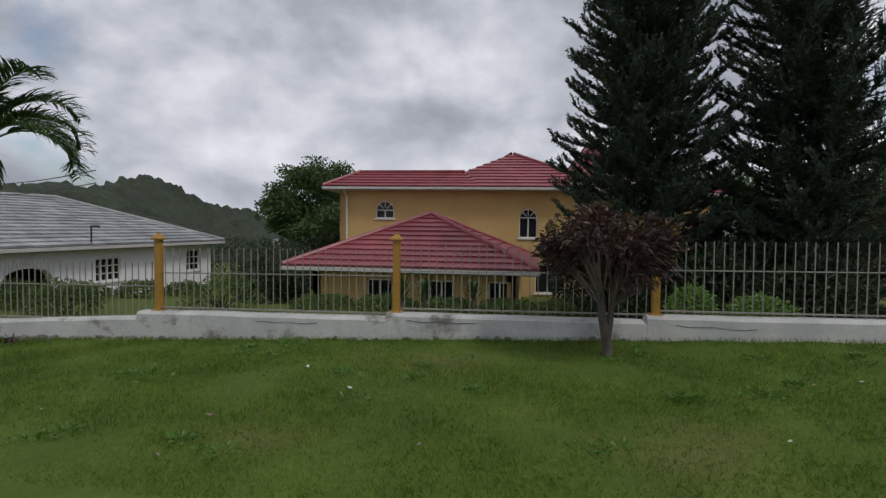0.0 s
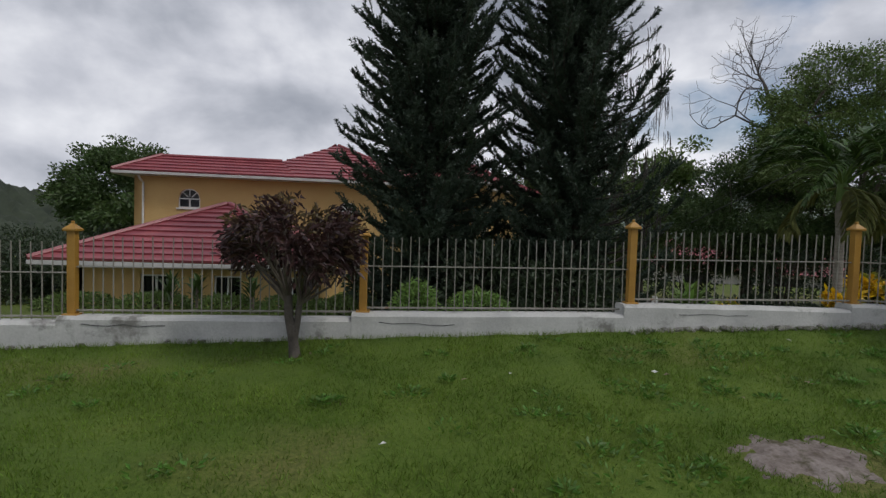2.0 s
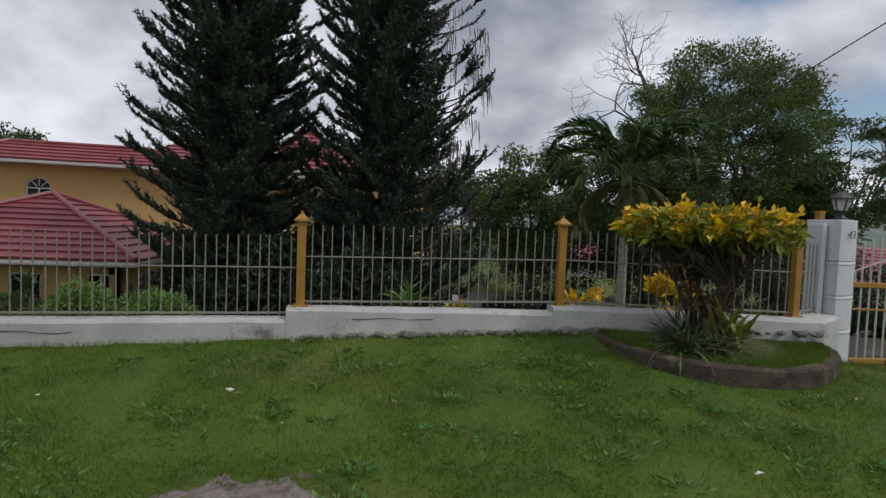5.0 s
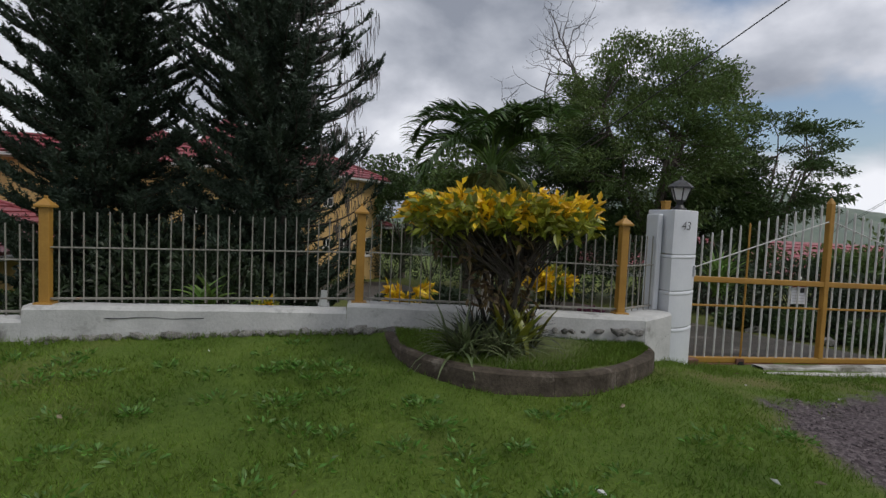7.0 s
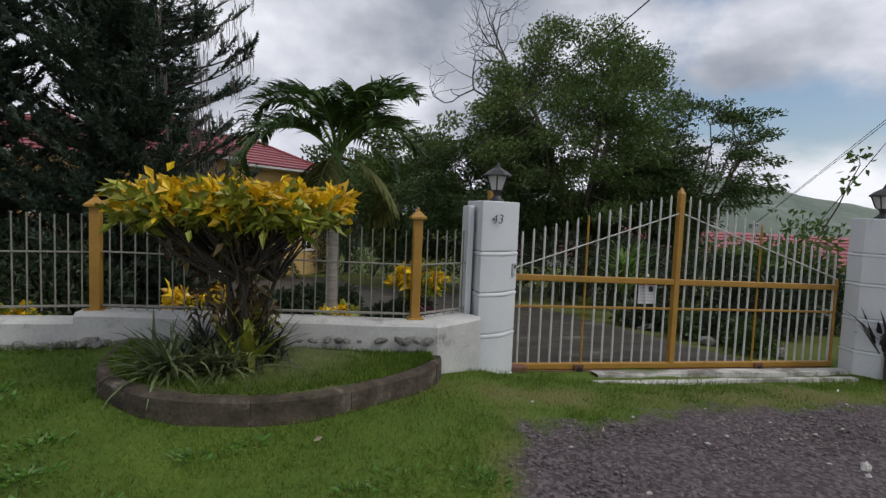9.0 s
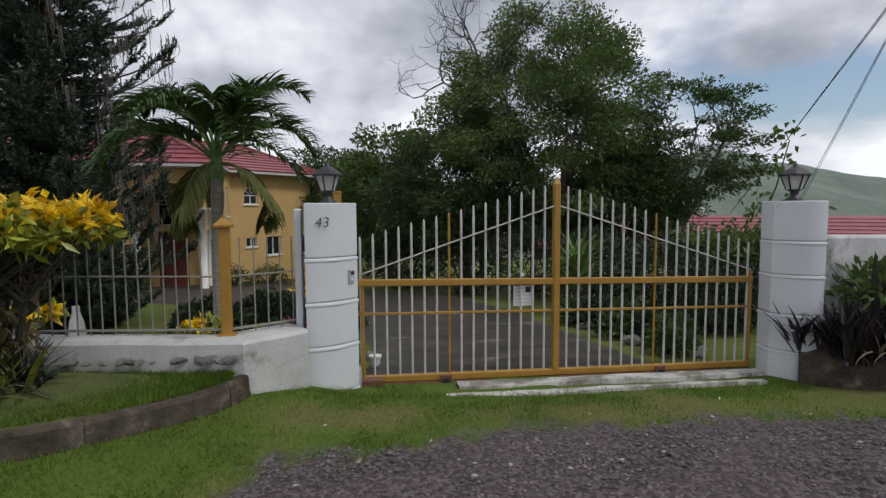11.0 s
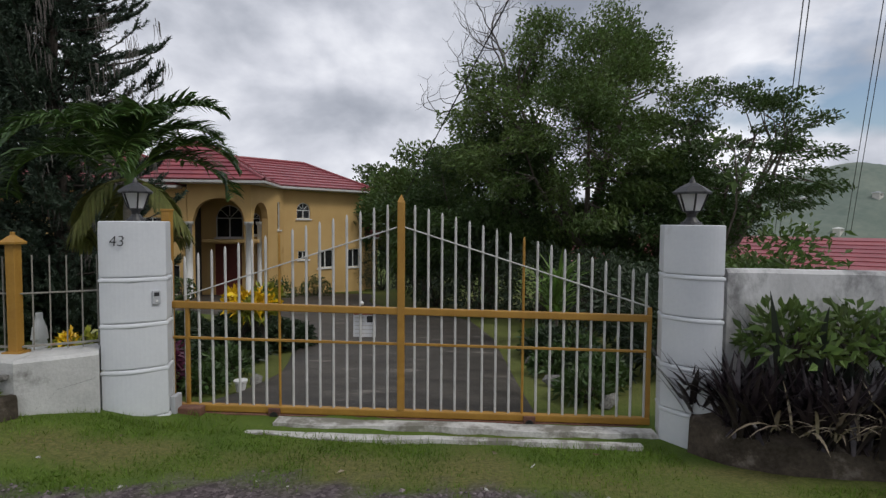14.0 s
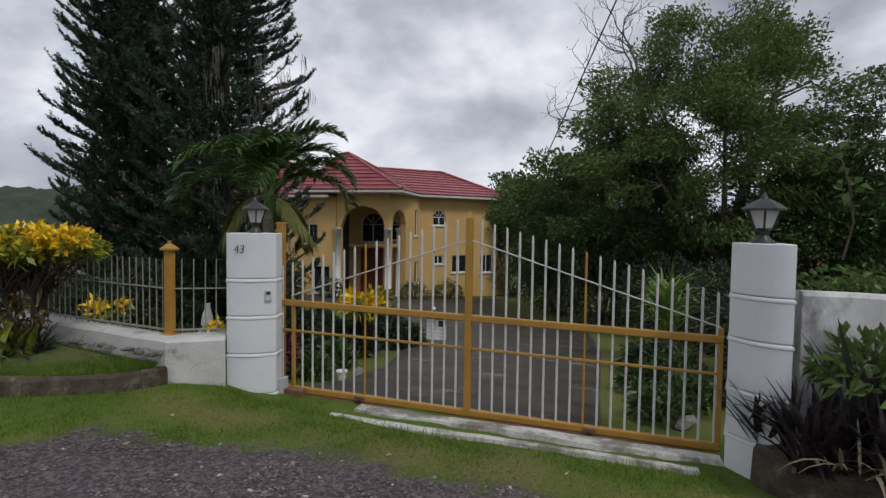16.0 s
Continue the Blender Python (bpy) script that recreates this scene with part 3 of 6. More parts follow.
def gate_pillar(corners, recede_right, base, top, levels, label):
    p = empty("gate_pillar")
    shape = lambda g: pillar_outline(*corners, recede_right, g)
    zs = [base] + levels + [top]
    for i in range(len(zs) - 1):
        last = i == len(zs) - 2
        put("drum", drum(shape, zs[i], zs[i + 1] - (0.0 if last else 0.006), 0.0 if last else 0.010), M_PILLAR, p)
        if not last:
            core = shape(-0.022)
            k = len(core)
            v = [(x, y, z) for z in (zs[i + 1] - 0.012, zs[i + 1] + 0.006) for x, y in core]
            put("joint", mesh_np("joint", v, [(j, (j + 1) % k, k + (j + 1) % k, k + j) for j in range(k)]), M_GROOVE, p)
    return tagged(p, label, "gate pillar", "gate pillars")


left_pillar = gate_pillar([(9.19, 5.60), (9.595, 5.80), (9.54, 5.98), (9.17, 6.0)], True, -0.1, 1.645, [0.11, 0.50, 0.86, 1.215], "white painted gate pillar of stacked rounded drums, numbered 43")
gate_pillar([(13.505, 5.76), (13.85, 5.51), (13.87, 5.92), (13.55, 5.96)], False, -0.1, 1.645, [0.23, 0.58, 0.955, 1.275], "white painted gate pillar of stacked rounded drums beside dark plants")
part("pilaster", box(9.10, 9.155, 5.72, 5.92, 0.6, 1.60, 0.012), M_PILLAR, left_pillar)

# the house number
num = bpy.data.curves.new("number", "FONT")
num.body, num.size, num.extrude, num.align_x = "43", 0.115, 0.0015, "CENTER"
num.shear = 0.12
num.offset = -0.0015
num.materials.append(M_INK)
number = new("number", num)
number.parent = left_pillar
number.matrix_world = pose(9.325, 5.602, 1.455, 90, 0, 8)
call_box = empty("call_box")
part("housing", box(-0.03, 0.03, -0.028, 0.0, -0.055, 0.055, 0.006), M_BOX, call_box)
part("speaker_grille", box(-0.018, 0.018, -0.031, -0.027, 0.01, 0.04, 0.001), M_BLACK, call_box)
part("button", box(-0.008, 0.008, -0.033, -0.027, -0.035, -0.02, 0.001), M_TRIM, call_box)
call_box.matrix_world = pose(9.535, 5.752, 1.05, 0, 0, 42)
tagged(call_box, "small grey plastic call box fixed to the gate pillar", "intercom")


def lantern():
    l = empty("pillar_lantern")
    bm = bmesh.new()
    for z, r1, r2, d in ((0.01, 0.062, 0.055, 0.02), (0.035, 0.045, 0.026, 0.03), (0.065, 0.024, 0.030, 0.03), (0.086, 0.034, 0.05, 0.014)):
        r = bmesh.ops.create_cone(bm, cap_ends=True, segments=16, radius1=r1, radius2=r2, depth=d)
        bmesh.ops.translate(bm, vec=(0, 0, z), verts=r["verts"])
    part("base", bm, M_BLACK, l)
    n = 6
    lo, hi, z0, z1 = 0.048, 0.085, 0.093, 0.205
    for i in range(n):
        a0, a1 = 2 * math.pi * i / n, 2 * math.pi * (i + 1) / n
        c = lambda r, a, z: (r * math.cos(a), r * math.sin(a), z)
        v = [c(lo, a0, z0), c(lo, a1, z0), c(hi, a1, z1), c(hi, a0, z1)]
        inner = [(x * 0.94, y * 0.94, z) for x, y, z in v]
        put("pane", mesh_np("pane", v + inner, [(0, 1, 2, 3), (7, 6, 5, 4), (0, 4, 5, 1), (2, 6, 7, 3)]), M_FROST, l)
        h = Heap()
        h.tube([c(lo + 0.003, a0, z0), c(hi + 0.003, a0, z1)], [0.0055, 0.0055], 5)
        put("glazing_bar", h.mesh("glazing_bar"), M_BLACK, l)
    bm = bmesh.new()
    for z, r1, r2, d in ((0.208, 0.105, 0.105, 0.012), (0.232, 0.112, 0.07, 0.036), (0.262, 0.07, 0.026, 0.026), (0.283, 0.022, 0.014, 0.018), (0.305, 0.016, 0.003, 0.028)):
        r = bmesh.ops.create_cone(bm, cap_ends=True, segments=6 if d > 0.02 else 12, radius1=r1, radius2=r2, depth=d)
        bmesh.ops.translate(bm, vec=(0, 0, z), verts=r["verts"])
    part("hood", bm, M_BLACK, l)
    return tagged(l, "black six-sided lantern with frosted panes on the pillar top", "lantern", "pillar lanterns")


lamp = lantern()
LAMP_SIZE = Matrix.Diagonal((1.15, 1.15, 1.08, 1))
lamp.matrix_world = pose(9.37, 5.79, 1.645, 0, 0, 10) @ LAMP_SIZE
copy_thing(lamp, pose(13.70, 5.74, 1.645, 0, 0, 20) @ LAMP_SIZE)

# sliding gate
GY = 6.04
GATE_TILT = -0.021
gate = empty("sliding_gate", 11.44, GY, 0.0)
def gpart(name, bm, material, label=""):
    for v in bm.verts:
        v.co.z += GATE_TILT * (v.co.x - 11.44)
    ob = part(name, bm, material, gate, label)
    ob.matrix_parent_inverse = gate.matrix_world.inverted()
    return ob


gpart("bottom_rail", box(9.50, 13.53, GY - 0.03, GY + 0.03, 0.010, 0.070, 0.008), M_YELLOW)
gpart("track_beam", box(9.70, 13.50, GY - 0.045, GY + 0.0, -0.045, 0.006, 0.006), M_RUST, "rusty lower channel")
gpart("middle_rail", box(9.50, 13.53, GY - 0.026, GY + 0.026, 0.878, 0.938, 0.008), M_YELLOW)
gpart("lower_rail", box(9.50, 13.53, GY - 0.012, GY + 0.012, 0.618, 0.640, 0.004), M_YELLOW)
gpart("centre_post", box(11.41, 11.47, GY - 0.035, GY + 0.03, 0.066, 1.82, 0.008), M_YELLOW)
bm = bmesh.new()
r = bmesh.ops.create_cone(bm, cap_ends=True, segments=4, radius1=0.042, radius2=0.004, depth=0.06)
bmesh.ops.rotate(bm, cent=(0, 0, 0), matrix=Matrix.Rotation(radians(45), 3, "Z"), verts=r["verts"])
bmesh.ops.translate(bm, vec=(11.44, GY, 1.85), verts=r["verts"])
gpart("post_tip", bm, M_YELLOW)
gpart("end_post", box(13.49, 13.53, GY - 0.02, GY + 0.02, 0.066, 1.0, 0.006), M_YELLOW)
gpart("end_post", box(9.625, 9.655, GY - 0.016, GY + 0.016, 0.066, 0.95, 0.005), M_YELLOW)


def gate_bar(x, top, material, radius):
    h = Heap()
    h.tube([(x, GY, 0.055 + GATE_TILT * (x - 11.44)), (x, GY, top - 0.05), (x, GY, top - 0.045), (x, GY, top - 0.015), (x, GY, top)], [radius, radius, radius, radius * 0.75, radius * 0.12], 10)
    ob = put("bar", h.mesh("bar"), material, gate, smooth=True)
    ob.matrix_parent_inverse = gate.matrix_world.inverted()


for k in range(1, 19):
    if k < 18:
        x = 11.44 - 0.1135 * k
        gate_bar(x, 1.83 - 0.262 * (11.44 - x), M_YELLOW if k == 9 else M_BAR, 0.0108)
    x = 11.44 + 0.1135 * k
    if x < 13.49:
        gate_bar(x, 1.83 - 0.285 * (x - 11.44), M_YELLOW if k == 9 else M_BAR, 0.0108)
for pts in ([(11.44, GY - 0.018, 1.62), (9.62, GY - 0.018, 1.02)], [(11.44, GY - 0.018, 1.62), (13.5, GY - 0.018, 0.965)]):
    h = Heap()
    h.tube(np.linspace(pts[0], pts[1], 6), [0.0065] * 6, 6)
    ob = put("brace_rod", h.mesh("brace_rod"), M_BAR, gate)
    ob.matrix_parent_inverse = gate.matrix_world.inverted()
for x in (10.38, 12.52):
    bm = bmesh.new()
    r = bmesh.ops.create_cone(bm, cap_ends=True, segments=20, radius1=0.034, radius2=0.034, depth=0.025, matrix=Matrix.Translation((x, GY - 0.055, 0.0)) @ Matrix.Rotation(radians(90), 4, "X"))
    gpart("wheel", bm, M_BLACK)
    gpart("wheel_bracket", box(x - 0.05, x + 0.05, GY - 0.052, GY - 0.03, -0.01, 0.06, 0.004), M_RUST)
notice = empty("gate_notice")
part("sheet", box(-0.095, 0.095, 0.0, 0.004, -0.10, 0.12), M_SIGN, notice)
part("header_band", box(-0.09, 0.09, -0.003, 0.0, 0.09, 0.115), M_SIGNRED, notice)
part("picture_mark", box(0.02, 0.07, -0.003, 0.0, 0.025, 0.08), M_INK, notice)
for i in range(5):
    part("text_bar", box(-0.08, (0.0 if i < 2 else 0.075), -0.003, 0.0, 0.06 - 0.033 * i, 0.068 - 0.033 * i), M_GUTTER, notice)
notice.matrix_world = pose(11.13, GY + 0.022, 0.78)
tagged(notice, "white notice with a red heading tied behind the gate bars", "sign")
bolt = empty("gate_light")
bm = bmesh.new()
bmesh.ops.create_uvsphere(bm, u_segments=14, v_segments=8, radius=0.018)
part("knob", bm, M_TRIM, bolt)
part("stem", box(-0.006, 0.006, -0.006, 0.006, -0.03, 0.0), M_BLACK, bolt)
bolt.matrix_world = pose(11.11, GY, 0.972)
tagged(bolt, "small white round knob on the gate rail", "fitting")
tagged(gate, "sliding steel gate with pale pointed bars and ochre rails, closed", "gate")
guide = empty("gate_guide_post", 9.44, 6.12, -0.05)
part("shaft", box(-0.035, 0.035, -0.035, 0.035, 0, 1.79, 0.006), M_YELLOW, guide)
part("cap", box(-0.04, 0.04, -0.04, 0.04, 1.78, 1.80, 0.004), M_YELLOW, guide)
tagged(guide, "ochre yellow steel guide post behind the gate pillar", "post")
stop = empty("gate_stop")
part("block", box(9.60, 9.80, 5.90, 6.0, -0.02, 0.11, 0.01), M_RUST, stop)
part("bracket", box(9.575, 9.615, 5.86, 5.98, 0.0, 0.22, 0.008), M_BOX, stop)
tagged(stop, "rusty steel gate stop at the pillar foot", "gate stop")
def track_strip(x0, x1, y0, y1, label):
    """A long, low, broken-edged band of concrete that follows the fall of the gate."""
    v = []
    for i in range(60):
        x = x0 + i * (x1 - x0) / 59
        front = y0 + 0.035 * noise.noise(Vector((x * 3, y0, 7))) + 0.05 * noise.noise(Vector((x * 0.9, y0 * 9, 7)))
        back = y1 + 0.020 * noise.noise(Vector((x * 4, y1, 2)))
        z = GATE_TILT * (x - 11.44) + 0.010 * noise.noise(Vector((x * 1.2, y0, 3)))
        v += [(x, front, z - 0.05), (x, front + 0.015, z + 0.034), (x, back, z + 0.030), (x, back + 0.01, z - 0.05)]
    ob = put("gate_track", mesh_np("gate_track", v, [(i * 4 + j, i * 4 + 4 + j, i * 4 + 5 + j, i * 4 + 1 + j) for i in range(59) for j in range(3)]), M_TRACK)
    tagged(ob, label, "track", kind="structure")


track_strip(10.45, 13.50, 5.74, 5.90, "pale broken concrete strip along the gate track")
track_strip(10.30, 13.30, 5.50, 5.60, "narrow mossy concrete strip before the gate track")
drive_v, drive_f = [], []
lines = [(6.1, 9.5, 12.75), (8, 9.7, 12.75), (11, 9.0, 12.8), (14, 6.6, 12.6), (17, 2.5, 10.5), (19.6, 0.5, 9.5), (24, 1.0, 9.0)]
yy = np.arange(6.1, 24, 0.6)
for y in yy:
    a = np.interp(y, [q[0] for q in lines], [q[1] for q in lines])
    b = np.interp(y, [q[0] for q in lines], [q[2] for q in lines])
    for s in np.linspace(0, 1, 14):
        x = a + (b - a) * s
        z = height(x, y) + 0.05
        drive_v.append((x, y, z if 0 < s < 1 else z - 0.12))
drive_f = [(j * 14 + i, j * 14 + i + 1, (j + 1) * 14 + i + 1, (j + 1) * 14 + i) for j in range(len(yy) - 1) for i in range(13)]
drive = put("driveway", mesh_np("driveway", drive_v, drive_f), M_DRIVE, smooth=True)
tagged(drive, "damp patchy concrete driveway sloping down to the house", "driveway", kind="structure")

# stone let into the lawn, showing only where it rises above the soil
slab_v, slab_n = [], (64, 48)
for j in range(slab_n[1]):
    for i in range(slab_n[0]):
        x, y = 3.78 + (i / 63 - 0.5) * 1.3, 3.30 + (j / 47 - 0.5) * 1.0
        r = math.hypot((x - 3.78) / 0.44, (y - 3.30) / 0.31)
        z = 0.026 - 0.040 * r ** 1.6 + 0.024 * noise.noise(Vector((x * 4.5, y * 6, 2.0))) + 0.012 * noise.noise(Vector((x * 13, y * 13, 5.0))) + 0.005 * noise.noise(Vector((x * 34, y * 34, 5.0)))
        z -= 0.012 * max(0.0, 1 - abs(noise.noise(Vector((x * 3.1, y * 3.1, 11.0)))) / 0.05)
        slab_v.append((x, y, height(x, y) - 0.006 + max(z, -0.05)))
slab = put("stone_slab", mesh_np("stone_slab", slab_v, [(j * 64 + i, j * 64 + i + 1, (j + 1) * 64 + i + 1, (j + 1) * 64 + i) for j in range(47) for i in range(63)]), M_SLAB, smooth=True)
tagged(slab, "worn bare stone breaking through the lawn", "stone")

# stained garden wall and plant bed beyond the gate
ribbon_wall("wall_8", 13.93, 5.62, 22.0, 5.40, 1.32, 1.25, 0.18, "grey-white stained garden wall behind dark strap plants")
wl = bpy.data.objects["wall_8"]
wl.data.materials[0] = mat("mould_stained_wall_paint", (0.42, 0.42, 0.42), (0.60, 0.60, 0.60), 2, 0.9, 0.3, 30, stain=(0.13, 0.13, 0.13), stain_scale=1.8, stain_at=0.52, stretch=(1, 1, 0.6))
bm = bmesh.new()
bed_line = [(13.62, 5.52), (13.78, 5.22), (14.1, 5.02), (14.7, 4.86), (15.6, 4.7), (18, 4.4), (22, 4.1)]
bv = []
for x, y in bed_line:
    bv += [(x, y, -0.1), (x + 0.02, y + 0.02, 0.20), (x + 0.12, y + 0.15, 0.28), (x + 0.12, 5.62, 0.34)]
bed_right = put("plant_bed", mesh_np("plant_bed", bv, [(i * 4 + j, i * 4 + 4 + j, i * 4 + 5 + j, i * 4 + 1 + j) for i in range(len(bed_line) - 1) for j in range(3)]), M_CURB)
tagged(bed_right, "raised dark stone-edged plant bed by the gate pillar", "plant bed", kind="structure")

# curved planter with kerb before the wall
outline = [(6.45, 5.56), (6.47, 5.2), (6.53, 4.86), (6.68, 4.62), (6.92, 4.43), (7.22, 4.33), (7.57, 4.32), (7.92, 4.44), (8.22, 4.62), (8.52, 4.86), (8.72, 5.05), (8.8, 5.28)]
pts = np.array(outline)
tt = np.linspace(0, len(pts) - 1, 60)
curve_xy = np.stack([np.interp(tt, range(len(pts)), pts[:, 0]), np.interp(tt, range(len(pts)), pts[:, 1])], 1)
for _ in range(4):
    curve_xy[1:-1] = (curve_xy[:-2] + 2 * curve_xy[1:-1] + curve_xy[2:]) / 4
tang = unit(np.gradient(curve_xy, axis=0))
inn = np.stack([-tang[:, 1], tang[:, 0]], 1)
kv = []
for i, ((x, y), (ix, iy)) in enumerate(zip(curve_xy, inn)):
    w = 0.012 * noise.noise(Vector((x * 5, y * 5, 3)))
    top = 0.50 - 0.085 * max(0.0, min(1.0, (x - 6.6) / 1.9)) + 0.01 * noise.noise(Vector((x * 4, y * 4, 8)))
    kv += [(x - ix * 0.02, y - iy * 0.02, 0.0), (x + ix * w, y + iy * w, top - 0.02), (x + ix * 0.015, y + iy * 0.015, top), (x + ix * 0.075, y + iy * 0.075, top), (x + ix * 0.09, y + iy * 0.09, top - 0.02), (x + ix * 0.09, y + iy * 0.09, 0.1)]
core = [(x + ix * d, y + iy * d, z) for (x, y), (ix, iy) in zip(curve_xy, inn) for d, z in ((0.02, 0.0), (0.02, 0.36), (0.07, 0.36), (0.07, 0.0))]
kerb = put("planter_kerb", mesh_np("planter_kerb", core, [(i * 4 + j, i * 4 + 4 + j, i * 4 + 5 + j, i * 4 + 1 + j) for i in range(59) for j in range(3)]), M_CURB)
tagged(kerb, "curved dark mossy concrete kerb of a planter", "kerb", kind="structure")
rs = random.Random(14)
i = 0
while i < 59:
    n = min(rs.choice((6, 8, 9, 11)), 59 - i)
    block = np.array(kv[i * 6:(i + n + 1) * 6])
    mid = block.mean(0)
    block[:, :2] = mid[:2] + (block[:, :2] - mid[:2]) * (1 - 0.0015 / (0.05 * n))
    block += (rs.uniform(-0.003, 0.003), rs.uniform(-0.004, 0.004), rs.uniform(-0.003, 0.003))
    faces = [(q * 6 + j, q * 6 + 6 + j, q * 6 + 7 + j, q * 6 + 1 + j) for q in range(n) for j in range(5)]
    faces += [(5, 4, 3, 2, 1, 0), tuple(n * 6 + j for j in range(6))]
    put("kerb_block", mesh_np("kerb_block", block, faces), M_CURB, kerb)
    i += n
fan = [(7.6, 5.2, 0.53)] + [(x + ix * 0.08, y + iy * 0.08, 0.485 - 0.085 * max(0.0, min(1.0, (x - 6.6) / 1.9))) for (x, y), (ix, iy) in zip(curve_xy, inn)]
soil = put("planter_soil", mesh_np("planter_soil", fan, [(0, i + 1, i + 2) for i in range(59)] + [(0, 60, 1)]), M_PLANTER)
tagged(soil, "grassy soil surface inside the curved planter", "soil", kind="structure")
footing(7.5, 8.75, lambda x: 5.577 - 0.108 * (x - 6.19) - 0.045, wall_6, z_top=0.03, n=14, size=0.045)
for ob in list(wall_6.children):
    if ob.name.startswith("footing_stone") and ob.matrix_world.translation.x > 7:
        ob.matrix_world.translation.z = 0.535


# ---------- houses ----------
def frame2(ox, oy, deg):
    return Matrix.Translation((ox, oy, 0)) @ Matrix.Rotation(radians(deg), 4, "Z")


def wall_mesh(length, z0, z1, thick, holes):
    """A wall along local x, front at y = 0, with real openings (s0, s1, low, high, arched)."""
    cuts = {0.0, length}
    for s0, s1, lo, hi, arched in holes:
        cuts |= set(np.linspace(s0, s1, 13)) if arched else {s0, s1}
    cuts = sorted(cuts)
    v, f = [], []

    def top_of(h, s):
        s0, s1, lo, hi, arched = h
        if not arched:
            return hi
        r = (s1 - s0) / 2
        q = max(-1.0, min(1.0, (s - s0 - r) / r))
        return hi + r * math.sqrt(max(0.0, 1 - q * q)) * (arched if arched is not True else 1.0)

    for a, b in zip(cuts[:-1], cuts[1:]):
        inside = sorted([h for h in holes if h[0] - 1e-6 <= a and b <= h[1] + 1e-6], key=lambda h: h[2])
        lo_a = lo_b = z0
        spans = []
        for h in inside:
            spans.append((lo_a, lo_b, h[2], h[2]))
            lo_a, lo_b = top_of(h, a), top_of(h, b)
        spans.append((lo_a, lo_b, z1, z1))
        for la, lb, ha, hb in spans:
            if ha - la < 1e-4 and hb - lb < 1e-4:
                continue
            k = len(v)
            v += [(a, 0, la), (b, 0, lb), (b, 0, hb), (a, 0, ha), (a, thick, la), (b, thick, lb), (b, thick, hb), (a, thick, ha)]
            f += [(k, k + 1, k + 2, k + 3), (k + 5, k + 4, k + 7, k + 6), (k + 3, k + 2, k + 6, k + 7), (k + 1, k, k + 4, k + 5), (k, k + 3, k + 7, k + 4), (k + 2, k + 1, k + 5, k + 6)]
    me = mesh_np("wall", v, f)
    bm = bmesh.new()
    bm.from_mesh(me)
    bmesh.ops.remove_doubles(bm, verts=bm.verts, dist=1e-5)
    inner = {}
    for fc in bm.faces:
        inner.setdefault(frozenset(q.index for q in fc.verts), []).append(fc)
    bmesh.ops.delete(bm, geom=[fc for same in inner.values() if len(same) > 1 for fc in same], context="FACES_ONLY")
    bm.to_mesh(me)
    bm.free()
    return me


def window(parent, m, s0, s1, lo, hi, arched=False, mullions=1, bars=False):
    """Window > frame, panes, sill, glazing bars, in the wall's own frame m."""
    w = empty("window")
    w.parent = parent
    w.matrix_world = m
    t = 0.036
    bm = bmesh.new()
    add_box(bm, s0, s1, 0.04, 0.10, lo, lo + t)
    add_box(bm, s0, s0 + t, 0.04, 0.10, lo, hi)
    add_box(bm, s1 - t, s1, 0.04, 0.10, lo, hi)
    add_box(bm, s0, s1, 0.04, 0.10, hi - (t if not arched else t / 2), hi + (t / 2 if arched else 0))
    fr = part("window_frame", bm, M_TRIM, w)
    n = mullions + 1
    for i in range(n):
        a, b = s0 + (s1 - s0) * i / n, s0 + (s1 - s0) * (i + 1) / n
        part("pane", box(a + 0.01, b - 0.01, 0.065, 0.072, lo + 0.02, hi - 0.02), M_GLASS, w).visible_shadow = False
        if i:
            part("mullion", box(a - 0.022, a + 0.022, 0.045, 0.09, lo, hi), M_TRIM, w)
    if bars:
        for q in (0.33, 0.66):
            part("glazing_bar", box(s0, s1, 0.05, 0.08, lo + (hi - lo) * q - 0.012, lo + (hi - lo) * q + 0.012), M_TRIM, w)
    part("sill", box(s0 - 0.06, s1 + 0.06, -0.05, 0.05, lo - 0.06, lo - 0.002, 0.01), M_TRIM, w)
    if arched:
        r, c = (s1 - s0) / 2, (s0 + s1) / 2
        bm = bmesh.new()
        ang = np.linspace(0, math.pi, 17)
        vs = []
        for a in ang:
            vs.append([bm.verts.new((c + q * math.cos(a), y, hi + q * math.sin(a))) for q, y in ((r - 0.004, 0.04), (r - t, 0.04), (r - t, 0.1), (r - 0.004, 0.1))])
        for p, q in zip(vs[:-1], vs[1:]):
            for j in range(4):
                bm.faces.new((p[j], p[(j + 1) % 4], q[(j + 1) % 4], q[j]))
        part("arch_frame", bm, M_TRIM, w)
        for a in (45, 90, 135):
            a = radians(a)
            h = Heap()
            h.tube([(c + 0.08 * math.cos(a), 0.06, hi + 0.08 * math.sin(a)), (c + (r - 0.03) * math.cos(a), 0.06, hi + (r - 0.03) * math.sin(a))], [0.016, 0.016], 4)
            put("glazing_bar", h.mesh("glazing_bar"), M_TRIM, w)
        bm = bmesh.new()
        bm.faces.new([bm.verts.new((c + (r - 0.03) * math.cos(a), 0.068, hi + (r - 0.03) * math.sin(a))) for a in ang])
        part("fan_pane", bm, M_GLASS, w).visible_shadow = False
    return w


